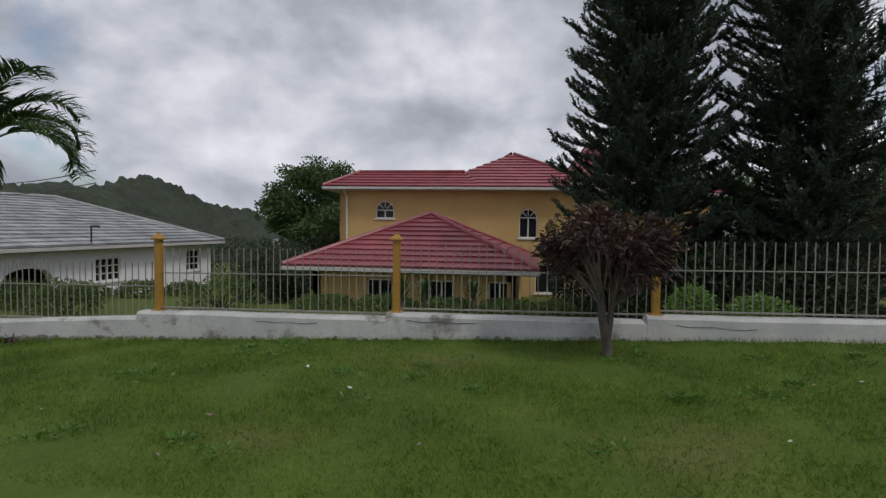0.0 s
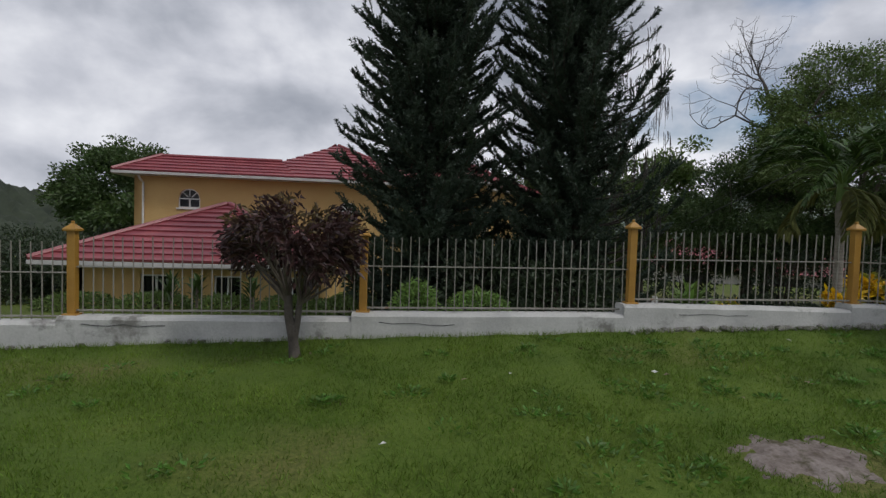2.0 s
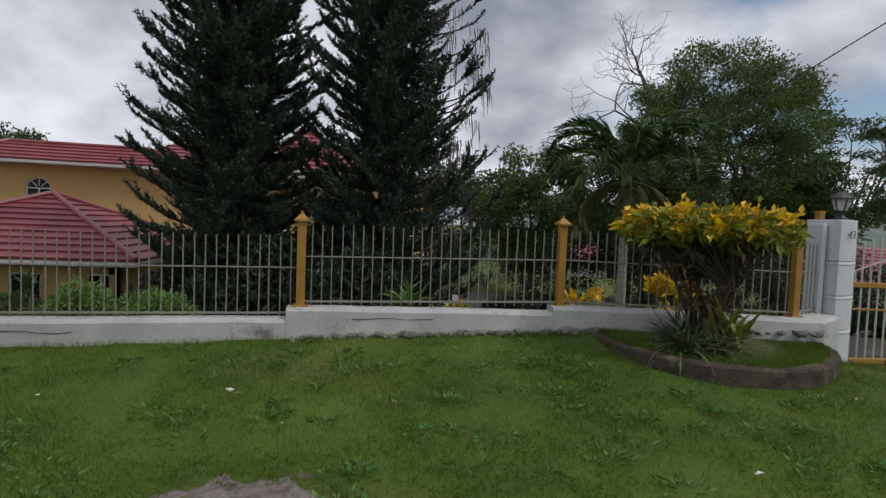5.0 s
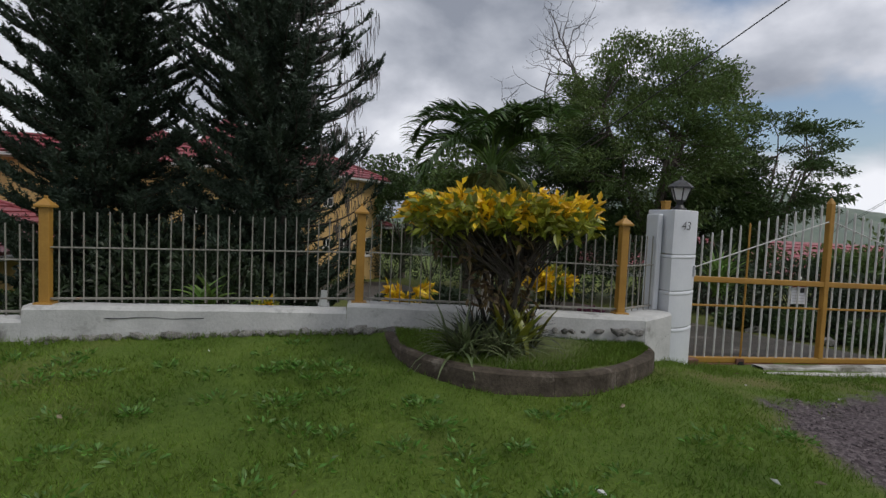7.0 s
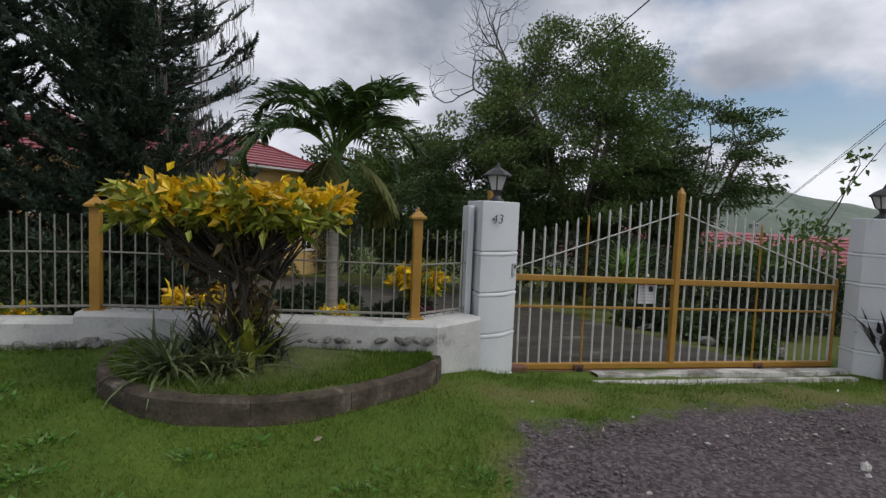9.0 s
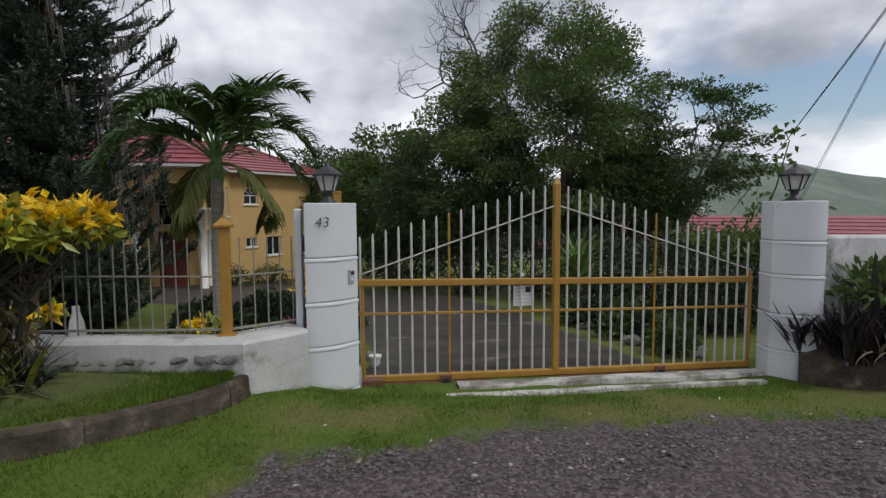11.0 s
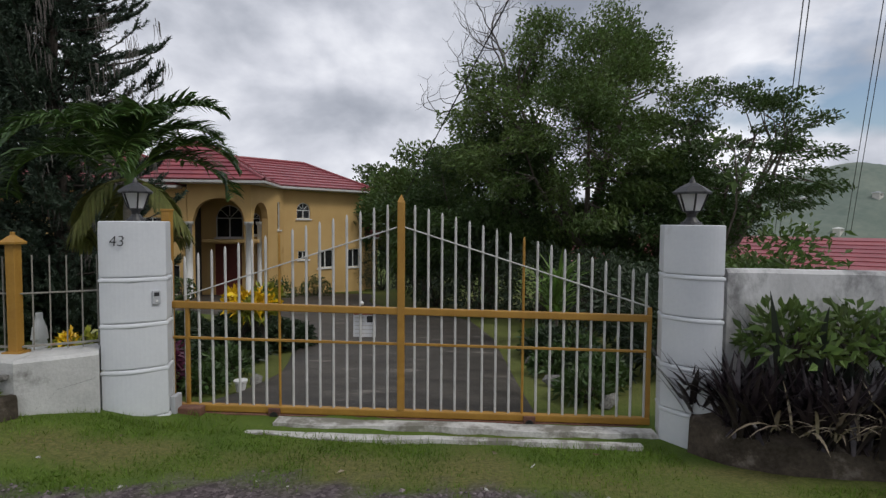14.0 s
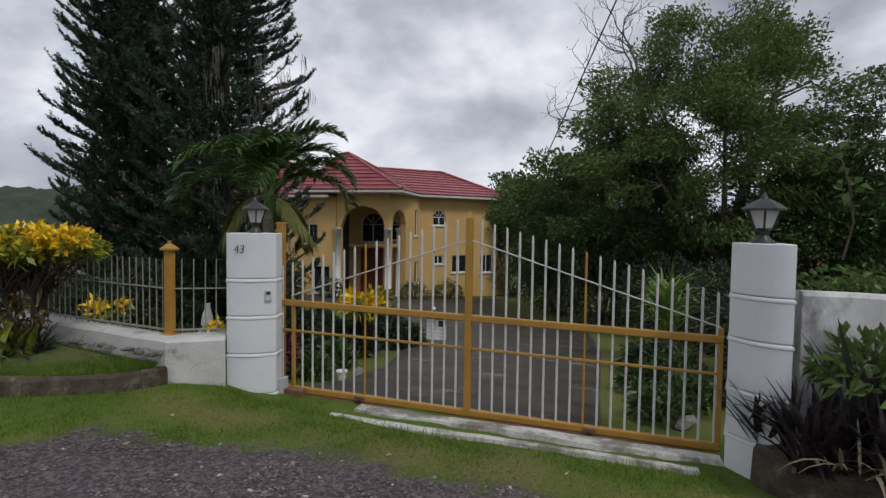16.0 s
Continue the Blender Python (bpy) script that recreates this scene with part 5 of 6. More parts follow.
def palm(x, y, z, trunk_h, reach, fronds, seed, label, lean=(0.0, 0.0), droop=1.0, dry=3):
    rng = np.random.default_rng(seed)
    tree = plant("palm_tree", x, y, z, label, "palm", "garden palms")
    zz = np.linspace(-0.1, trunk_h, 26)
    q = np.clip(zz / trunk_h, 0, 1)
    pts = np.stack([lean[0] * q ** 1.5, lean[1] * q ** 1.5, zz], 1)
    rad = np.interp(q, [0, 0.1, 0.75, 0.8, 1.0], [0.105, 0.07, 0.058, 0.075, 0.055]) * (1 + 0.06 * (np.arange(26) % 2))
    h = Heap()
    h.tube(pts, rad, 10)
    put("trunk", h.mesh("trunk"), M_PALEBARK, tree, smooth=True)
    top = pts[-1]
    h = Heap()
    h.tube([top + (0, 0, zc) for zc in (-0.30, -0.18, 0.05, 0.22)], [0.062, 0.075, 0.068, 0.03], 10)
    put("crownshaft", h.mesh("crownshaft"), M_LIME, tree, "smooth green crownshaft", smooth=True)
    for k in range(fronds):
        old = k >= fronds - dry
        az = k * 2.399 + rng.uniform(-0.2, 0.2)
        rise = 1.50 - 1.05 * (k / fronds) if not old else -0.1
        length = reach * rng.uniform(0.9, 1.12) * (0.78 if old else 1.0)
        s = np.linspace(0, 1, 16)
        ang = rise - s ** 1.35 * (1.55 * droop + 0.55 * rng.random())
        step = length / 15
        r = np.cumsum(np.cos(ang) * step)
        zc = np.cumsum(np.sin(ang) * step)
        yaw = az + 0.25 * rng.normal() * s ** 2
        line = np.stack([top[0] + r * np.cos(yaw), top[1] + r * np.sin(yaw), top[2] + zc], 1)
        fr = empty("frond")
        fr.parent = tree
        hh = Heap()
        hh.tube(line, np.linspace(0.020, 0.004, 16), 5)
        m = 150
        u = np.repeat(np.linspace(0.16, 0.99, m // 2), 2) + rng.uniform(-0.008, 0.008, m)
        base = np.stack([np.interp(u, s, line[:, i]) for i in range(3)], 1)
        along = unit(np.stack([np.interp(u, s, np.gradient(line[:, i])) for i in range(3)], 1))
        sd = unit(np.cross(along, UP)) * np.tile((1, -1), m // 2)[:, None]
        way = unit(along * 0.66 + sd * 0.70 + UP * rng.uniform(0.25, 0.75, m)[:, None] * (0.0 if old else 1.0))
        ll = 0.42 * reach / 1.4 * np.sin(np.clip(u * 2.5 + 0.4, 0, 2.86)) ** 0.7 * rng.uniform(0.88, 1.1, m)
        sag = rng.uniform(0.25, 0.62, m) * (2.0 if old else 1.0)
        put("frond_blade", mesh_np("frond_blade", *leaflets(base, way, ll, 0.034, sag, rng)), M_PALMOLD if old else M_PALM, fr)
        put("rachis", hh.mesh("rachis"), M_LIME if not old else M_PALMOLD, fr)
    return tree


def strap_plant(name, x, y, z, count, length, width, material, seed, label, upright=0.5, group="", category="plant", stem=0.0):
    """A clump of arching strap leaves, each a tapered folded ribbon."""
    rng = np.random.default_rng(seed)
    ob = plant(name, x, y, z, label, category, group)
    h = Heap()
    for k in range(count):
        az = rng.uniform(0, 2 * math.pi)
        L = length * rng.uniform(0.6, 1.15)
        tilt = rng.uniform(0.25, 1.25) * upright + (1 - upright) * 0.2
        s = np.linspace(0, 1, 6)
        ang = (math.pi / 2 - rng.uniform(0.05, 1.0) * (1.3 - upright)) - s * rng.uniform(0.3, 1.7) * (1.25 - upright)
        r = np.cumsum(np.cos(ang) * L / 5) - np.cos(ang[0]) * L / 5
        zc = np.cumsum(np.sin(ang) * L / 5) - np.sin(ang[0]) * L / 5
        o = rng.normal(0, 0.05, 2)
        z0 = stem * rng.uniform(0.4, 1.0)
        mid = np.stack([o[0] + r * math.cos(az), o[1] + r * math.sin(az), z0 + zc], 1)
        side = np.array((-math.sin(az), math.cos(az), 0.0))
        w = width * np.array((0.55, 0.9, 1.0, 0.85, 0.5, 0.04)) * rng.uniform(0.8, 1.2) / 2
        up = UP * (w * 0.35)[:, None]
        v = np.concatenate([mid + side * w[:, None] + up, mid, mid - side * w[:, None] + up])
        f = [(i, i + 1, 6 + i + 1, 6 + i) for i in range(5)] + [(6 + i, 6 + i + 1, 12 + i + 1, 12 + i) for i in range(5)]
        h.add(v, f)
    put("foliage", h.mesh("foliage"), material, ob)
    if stem:
        t = Heap()
        t.tube([(0, 0, -0.1), (0.01, 0, stem)], [0.03, 0.025], 7)
        put("stem", t.mesh("stem"), M_BARK, ob)
    return ob


def shrub(x, y, r, tall, material, seed, label, name="shrub", leaf=0.09, width=0.04, count=2600, group=""):
    rng = np.random.default_rng(seed)
    z = height(x, y)
    ob = plant(name, x, y, z, label, "shrub", group)
    stems = Heap()
    n = 14
    tips = []
    for k in range(n):
        a, q = rng.uniform(0, 6.28), rng.uniform(0.2, 0.85)
        tip = np.array((r * q * math.cos(a), r * q * math.sin(a), tall * rng.uniform(0.45, 0.85)))
        stems.tube([(0.03 * math.cos(a), 0.03 * math.sin(a), -0.05), tuple(tip * (0.5, 0.5, 0.55)), tuple(tip)], [0.02, 0.014, 0.006], 5)
        tips.append(tip)
    put("stemwork", stems.mesh("stemwork"), M_DARKBARK, ob)
    d = unit(rng.normal(size=(count, 3))) * rng.uniform(0.25, 1, (count, 1)) ** 0.4
    d[:, 2] = np.abs(d[:, 2]) if tall < r * 1.4 else d[:, 2]
    lump = np.array([1 + 0.25 * noise.noise(Vector(p * 2.5) + Vector((seed, 0, 0))) for p in d])
    zc, rz = (0.06, tall) if tall < r * 1.4 else (tall / 2, tall / 2)
    base = np.stack([d[:, 0] * r * lump, d[:, 1] * r * lump, zc + d[:, 2] * rz * lump], 1)
    base[:, 2] = np.maximum(base[:, 2], 0.02)
    way = unit(d + rng.normal(0, 0.6, d.shape) + UP * 0.3)
    v, f = leaf_arrays(base, way, leaf * rng.uniform(0.6, 1.3, count), width * rng.uniform(0.7, 1.2, count), rng, 0.2)
    put("foliage", mesh_np("foliage", v, f), material, ob)
    return ob


# tall pines behind the fence
pine(2.10, 11.2, height(2.1, 11.2), 11.5, 1.74, 3, "tall dark green pine with upswept needle branches")
second = pine(5.0, 10.9, height(5.05, 10.9), 11.0, 1.86, 7, "tall dark green pine hung with grey moss", bare_side=True)
rng = np.random.default_rng(21)
moss = Heap()
for k in range(64):
    a, zc = rng.uniform(-1.2, 0.8), rng.uniform(1.6, 5.6)
    r = rng.uniform(0.8, 1.75)
    p = np.array((r * math.cos(a), r * math.sin(a), zc))
    for j in range(7):
        o = rng.normal(0, 0.05, 3)
        L = rng.uniform(0.15, 0.5)
        moss.tube([p + o, p + o + (0.015, 0, -L / 2), p + o + (rng.normal(0, 0.03), 0, -L)], [0.007, 0.006, 0.002], 3)
tagged(put("hanging_moss", moss.mesh("hanging_moss"), M_DEAD, second), "grey hanging moss strands", kind="stuff")

# palms
palm(8.03, 7.87, height(8.03, 7.87), 2.30, 1.42, 16, 5, "green coconut palm with feathery arching fronds", (0.02, 0.05), droop=1.1, dry=3)
palm(-8.85, 7.45, height(-8.85, 7.4), 2.75, 1.75, 16, 8, "windblown palm with drooping dark fronds", (0.1, 0.0), droop=1.25, dry=2)

# big tree and its neighbours behind the gate
broadleaf("tree", 15.6, 15.6, height(15.6, 15.6), 2.2, (-0.6, 0.0, 4.6), (2.9, 2.6, 3.2), 130, 240, 0.12, 0.044, M_LEAF, M_BARK, 11, "large spreading green tree with feathery leaves", spread=0.26, trunk_r=0.22)
broadleaf("tree", 13.0, 17.0, height(13.0, 17.0), 1.6, (0.0, 0.0, 2.9), (2.5, 2.2, 2.3), 95, 280, 0.12, 0.045, M_LEAFDARK, M_BARK, 12, "dense dark green tree in the garden", spread=0.28)
broadleaf("tree", 18.7, 15.0, height(18.7, 15.0), 2.0, (0.2, 0.0, 4.0), (2.3, 2.1, 1.7), 72, 95, 0.13, 0.045, M_LEAFDARK, M_BARK, 13, "airy tree with sparse leaf sprays and bare twigs", spread=0.20, flat=0.35)
broadleaf("tree", 17.3, 15.6, height(17.3, 15.6), 1.5, (0.0, 0.0, 2.6), (2.0, 1.8, 1.9), 72, 280, 0.12, 0.045, M_LEAFDARK, M_BARK, 20, "dense dark green tree in the garden", spread=0.28)
broadleaf("tree", 11.0, 20.5, height(11, 20.5), 1.6, (0.0, 0.0, 3.4), (2.0, 2.0, 2.3), 70, 110, 0.20, 0.08, M_LEAF, M_BARK, 14, "leafy green tree beside the villa", spread=0.28)
broadleaf("tree", 9.4, 27.5, height(9.4, 27.5), 1.6, (0.0, 0.0, 3.6), (2.4, 2.0, 2.2), 60, 90, 0.24, 0.10, M_LEAFDARK, M_BARK, 15, "dark green tree behind the villa", spread=0.32)
broadleaf("tree", -11.0, 27.0, height(-11, 27), 2.4, (0.0, 0.0, 3.75), (2.5, 2.5, 2.4), 95, 190, 0.19, 0.09, M_LEAFDARK, M_BARK, 16, "rounded broadleaf tree behind the villa", spread=0.32)
broadleaf("tree", -8.9, 23.5, height(-8.9, 23.5), 1.2, (0.0, 0.0, 2.2), (2.0, 1.8, 1.7), 56, 100, 0.24, 0.11, M_LEAFDARK, M_BARK, 17, "low dark tree beside the villa corner", spread=0.32)
broadleaf("tree", 16.4, 9.6, height(16.4, 9.6), 0.5, (0.0, 0.0, 0.85), (1.0, 0.9, 0.55), 40, 60, 0.16, 0.065, M_LEAF, M_BARK, 19, "bushy green tree beyond the garden wall", spread=0.24, trunk_r=0.08)

# bare tree above the crowns
rng = np.random.default_rng(31)
dead = plant("bare_tree", 13.55, 16.9, height(13.55, 16.9), "leafless grey tree with forked twigs", "tree")
limbs = Heap()


def fork(p, way, length, r, depth):
    n = 4
    pts = [p]
    for i in range(n):
        way = unit(way + rng.normal(0, 0.16, 3) + UP * 0.06)
        pts.append(pts[-1] + way * length / n)
    limbs.tube(pts, np.linspace(r, r * 0.62, n + 1), 5)
    if depth:
        for k in range(3 if depth > 2 else 2):
            fork(pts[-1 - (k == 2) * 2], unit(way + rng.normal(0, 0.62, 3)), length * rng.uniform(0.6, 0.82), r * 0.6, depth - 1)


fork(np.array((0.0, 0.0, 5.7)), np.array((0.0, 0.0, 1.0)), 1.5, 0.06, 5)
fork(np.array((0.0, 0.0, 5.5)), np.array((-0.85, -0.1, 0.42)), 1.35, 0.045, 4)
limbs.tube([(0, 0, -0.1), (0.05, 0, 3.0), (0, 0, 5.75)], [0.13, 0.10, 0.06], 8)
put("trunk", limbs.mesh("trunk"), M_DEAD, dead)

# maroon-leaved small tree on the lawn
rng = np.random.default_rng(41)
mz = height(0.65, 5.1) + 0.0
mar = plant("ornamental_tree", 0.65, 5.1, mz, "small round maroon-leaved tree with a lichened trunk", "tree")
h = Heap()
h.tube([(0.02, 0, -0.05), (0.0, 0, 0.12), (-0.04, 0, 0.34), (-0.05, 0.01, 0.52)], [0.055, 0.042, 0.038, 0.034], 9)
h.tube([(0.0, 0, 0.10), (0.03, 0.01, 0.30), (0.05, 0.02, 0.52)], [0.035, 0.028, 0.024], 8)
put("trunk", h.mesh("trunk"), M_TRUNK, mar, smooth=True)
tw, cr, rust = Heap(), Heap(), Heap()
cent = np.array((-0.02, 0, 0.90))
for k in range(60):
    d = unit(rng.normal(size=3))
    d[2] = d[2] * 0.8 + 0.12
    tip = cent + d * np.array((0.51, 0.50, 0.38)) * rng.uniform(0.75, 1.05)
    start = np.array((-0.05 if tip[0] < 0 else 0.05, 0.01, rng.uniform(0.42, 0.54)))
    mid = (start + tip) / 2 + rng.normal(0, 0.05, 3)
    tw.tube([start, mid, tip], [0.014, 0.009, 0.004], 5)
    c = np.stack([mid * 0.35 + tip * 0.65, tip, tip])
    leafy(rust if tip[2] > 1.06 and k % 2 else cr, c, (0.07, 0.07, 0.06), 27 if tip[2] > 0.84 else 9, 0.085, 0.026, rng, cent, 0.25)
put("twigwork", tw.mesh("twigwork"), M_BARK, mar)
put("crown", cr.mesh("crown"), M_MAROON, mar)
tagged(put("crown_top", rust.mesh("crown_top"), M_RUSTLEAF, mar), "rusty olive leaf tips", kind="stuff")


def croton(x, y, z, stem, radii, n, seed, label, lower=True, leaf=0.15):
    rng = np.random.default_rng(seed)
    ob = plant("croton", x, y, z, label, "shrub", "yellow crotons")
    tw, ye, gr = Heap(), Heap(), Heap()
    rx, ry, rz = radii
    cz = stem + rz * 0.5
    az0 = rng.uniform(0, 6.28, 9)
    feet = [np.array((0.05 * math.cos(a), 0.05 * math.sin(a), 0.0)) for a in az0]
    for k in range(n):
        a, q = rng.uniform(0, 6.28), rng.uniform(0, 1) ** 0.5
        tip = np.array((rx * q * math.cos(a), ry * q * math.sin(a), cz + rz * rng.uniform(-0.55, 0.6) * (1 - 0.5 * q * q)))
        foot = feet[k % len(feet)]
        joint = foot + np.array((0.30 * rx * math.cos(az0[k % len(feet)]), 0.30 * ry * math.sin(az0[k % len(feet)]), stem * 0.62))
        if k < len(feet):
            tw.tube([foot - UP * 0.05, (foot + joint) / 2 + rng.normal(0, 0.02, 3), joint], [0.022, 0.017, 0.013], 6)
        bend = (joint + tip) / 2 + rng.normal(0, 0.03, 3)
        tw.tube([joint + rng.normal(0, 0.01, 3), bend, tip], [0.008, 0.0055, 0.0035], 4)
        m = 17
        w = unit(rng.normal(0, 0.62, (m, 3)) + UP * 0.36 + unit(tip * (1, 1, 0) + 1e-6) * 0.5)
        base = tip + rng.normal(0, 0.03, (m, 3))
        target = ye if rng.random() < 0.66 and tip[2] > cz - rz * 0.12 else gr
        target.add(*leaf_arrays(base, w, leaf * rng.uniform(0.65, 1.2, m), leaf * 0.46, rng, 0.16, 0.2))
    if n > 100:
        # lower leaves take a duller colour that paints in the shade under the crown
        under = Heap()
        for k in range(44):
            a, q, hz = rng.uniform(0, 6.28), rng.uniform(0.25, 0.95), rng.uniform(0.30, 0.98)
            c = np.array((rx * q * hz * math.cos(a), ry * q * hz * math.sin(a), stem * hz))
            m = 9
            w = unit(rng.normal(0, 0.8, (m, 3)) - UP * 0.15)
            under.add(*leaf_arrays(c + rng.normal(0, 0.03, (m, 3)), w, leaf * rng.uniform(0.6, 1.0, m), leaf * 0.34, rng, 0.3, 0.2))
        put("under_foliage", under.mesh("under_foliage"), M_RUSTLEAF, ob, "dull olive-brown leaves with under-crown shade in their colour")
    tagged(put("stemwork", tw.mesh("stemwork"), M_DARKBARK, ob), kind="stuff")
    if ye.n:
        put("yellow_foliage", ye.mesh("yellow_foliage"), M_CROTON_Y, ob, "bright yellow leaves")
    if gr.n:
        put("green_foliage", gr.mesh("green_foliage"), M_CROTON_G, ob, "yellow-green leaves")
    return ob


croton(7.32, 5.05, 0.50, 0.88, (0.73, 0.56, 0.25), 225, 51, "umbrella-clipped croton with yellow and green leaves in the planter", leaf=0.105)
croton(9.25, 8.6, height(9.25, 8.6), 0.60, (0.30, 0.3, 0.34), 34, 52, "yellow-green croton bush beside the driveway", leaf=0.17)
croton(6.8, 6.38, height(6.8, 6.38), 0.38, (0.22, 0.2, 0.28), 16, 53, "small yellow croton just inside the fence", leaf=0.13)
croton(5.35, 6.5, height(5.35, 6.5), 0.36, (0.13, 0.13, 0.18), 8, 54, "tiny yellow croton just inside the fence", leaf=0.1)
croton(8.1, 6.9, height(8.1, 6.9), 0.40, (0.18, 0.18, 0.2), 10, 55, "small yellow croton just inside the fence", leaf=0.12)
strap_plant("strap_plant", 6.98, 4.80, 0.47, 130, 0.44, 0.020, M_STRAP, 61, "arching olive strap-leaf clump at the croton's foot", 0.30)
strap_plant("strap_plant", 7.28, 4.80, 0.47, 110, 0.38, 0.020, M_STRAP, 62, "arching olive strap-leaf clump at the croton's foot", 0.25)
strap_plant("strap_plant", 7.12, 5.0, 0.48, 120, 0.40, 0.022, M_DARKSTRAP, 67, "dark arching strap-leaf clump at the croton's foot", 0.4)
strap_plant("strap_plant", 7.48, 5.02, 0.48, 110, 0.38, 0.022, M_DARKSTRAP, 68, "dark arching strap-leaf clump at the croton's foot", 0.4)
strap_plant("strap_plant", 7.42, 4.86, 0.47, 16, 0.48, 0.07, M_CROTON_G, 63, "broad yellow-green leaves at the croton's foot", 0.75)
strap_plant("spider_plant", 4.86, 6.35, height(4.86, 6.35), 40, 0.34, 0.055, M_LIME, 64, "pale green striped strap plant inside the fence", 0.5, stem=0.52)
strap_plant("garden_yucca", 13.6, 10.3, height(13.6, 10.3), 110, 0.78, 0.05, M_LIME, 65, "spiky light green rosette plant beside the driveway", 0.5, stem=1.05)
strap_plant("spiky_plant", -5.85, 5.30, height(-5.85, 5.3), 22, 0.16, 0.02, M_MAROON, 66, "small dark spiky plant at the wall foot", 0.5)

# bed of dark strap plants beside the gate pillar
rs = random.Random(70)
for k in range(44):
    x = 13.80 + (k % 11) * 0.22 + rs.uniform(-0.08, 0.08)
    front = np.interp(x, [q[0] for q in bed_line], [q[1] for q in bed_line])
    y = front + 0.06 + (k // 11) * 0.13 + rs.uniform(-0.04, 0.04)
    strap_plant("bed_plant", x, y, 0.20, 24, 0.58, 0.045, M_PURPLESTRAP if k % 11 < 4 or rs.random() < 0.5 else (M_DARKSTRAP if rs.random() < 0.75 else M_STRAP), 700 + k, "dark purplish strap-leaf plant in the raised bed", rs.uniform(0.6, 0.86), "bed plants")
for k in range(16):
    x = 13.98 + k * 0.15
    front = np.interp(x, [q[0] for q in bed_line], [q[1] for q in bed_line])
    strap_plant("withered_plant", x, front + 0.01, 0.30, 9, 0.44, 0.022, M_DRY, 740 + k, "withered pale leaves drooping over the bed edge", 0.3, "withered bed plants")
for k, x in enumerate((14.25, 14.7, 15.15, 15.7)):
    s = shrub(x, 5.36, 0.32, 0.34, M_LEAF, 760 + k, "light green leafy plant behind the bed", "leafy_plant", 0.13, 0.05, 300, "bed foliage")
    s.matrix_world.translation.z = 0.68
for k in range(3):
    strap_plant("snake_plant", 14.18 + 0.16 * k, 5.3, 0.36, 4, 0.82, 0.06, M_DARKSTRAP, 780 + k, "tall upright pointed snake plant", 0.98, "snake plants")

# shrubs inside the fence and under the trees
shrub(1.72, 6.45, 0.27, 0.72, M_LIME, 81, "rounded light green shrub inside the fence", count=2200, leaf=0.06, width=0.025, group="round shrubs")
shrub(2.42, 6.40, 0.38, 0.62, M_LIME, 82, "rounded light green shrub inside the fence", count=2600, leaf=0.06, width=0.025, group="round shrubs")
for k, (x, y, r, t) in enumerate(((-4.6, 11.3, 0.7, 0.25), (-3.2, 11.35, 0.75, 0.28), (-1.8, 11.3, 0.75, 0.25), (-0.5, 11.2, 0.7, 0.27), (0.6, 11.0, 0.7, 0.3))):
    shrub(x, y, r, t, M_LEAF, 90 + k, "clipped green hedge shrub before the villa", "hedge_shrub", 0.08, 0.035, 1700, "villa hedge")
for k, (x, y) in enumerate(((-2.7, 11.0), (-2.2, 10.9), (-1.2, 11.0))):
    strap_plant("tall_plant", x, y, height(x, y), 34, 0.38, 0.06, M_LEAFDARK, 95 + k, "tall dark leafy plant by the villa wall", 0.6, "villa border plants", stem=0.55)
# M_UNDER carries the shade below the pines in its leaf colour
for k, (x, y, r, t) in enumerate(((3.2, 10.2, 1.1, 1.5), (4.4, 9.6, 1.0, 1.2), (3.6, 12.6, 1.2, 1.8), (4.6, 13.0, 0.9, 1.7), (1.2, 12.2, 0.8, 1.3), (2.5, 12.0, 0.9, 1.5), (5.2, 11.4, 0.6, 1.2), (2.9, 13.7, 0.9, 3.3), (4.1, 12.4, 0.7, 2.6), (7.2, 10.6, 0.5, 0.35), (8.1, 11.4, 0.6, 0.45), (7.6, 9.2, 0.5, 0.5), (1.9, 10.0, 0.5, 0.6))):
    shrub(x, y, r, t, M_UNDER, 100 + k, "understorey shrub beneath the pines, shade painted into its leaves", "understorey_shrub", 0.13, 0.05, 2400, "understorey shrubs")
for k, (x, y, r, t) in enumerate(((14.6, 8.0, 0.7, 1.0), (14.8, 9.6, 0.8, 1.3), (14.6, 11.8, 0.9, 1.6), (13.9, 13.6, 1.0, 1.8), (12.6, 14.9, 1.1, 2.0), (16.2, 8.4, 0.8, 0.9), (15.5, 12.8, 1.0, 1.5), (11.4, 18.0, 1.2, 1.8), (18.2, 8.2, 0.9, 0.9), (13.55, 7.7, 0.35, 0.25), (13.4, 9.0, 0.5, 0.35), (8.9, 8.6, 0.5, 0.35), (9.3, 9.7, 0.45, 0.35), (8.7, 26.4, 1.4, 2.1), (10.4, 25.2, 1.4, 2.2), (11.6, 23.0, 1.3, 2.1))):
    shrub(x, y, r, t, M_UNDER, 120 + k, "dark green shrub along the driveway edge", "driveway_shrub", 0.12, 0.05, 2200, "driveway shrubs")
for k, (x, y, r, t) in enumerate(((13.15, 6.75, 0.26, 0.22), (13.45, 7.2, 0.3, 0.34), (13.1, 7.9, 0.28, 0.26), (13.5, 8.4, 0.34, 0.42), (13.2, 9.4, 0.32, 0.35), (9.35, 6.9, 0.24, 0.2), (9.3, 7.6, 0.26, 0.28))):
    shrub(x, y, r, t, M_LEAFDARK, 190 + k, "low leafy border plant beside the driveway", "border_plant", 0.11, 0.045, 420, "driveway border plants")
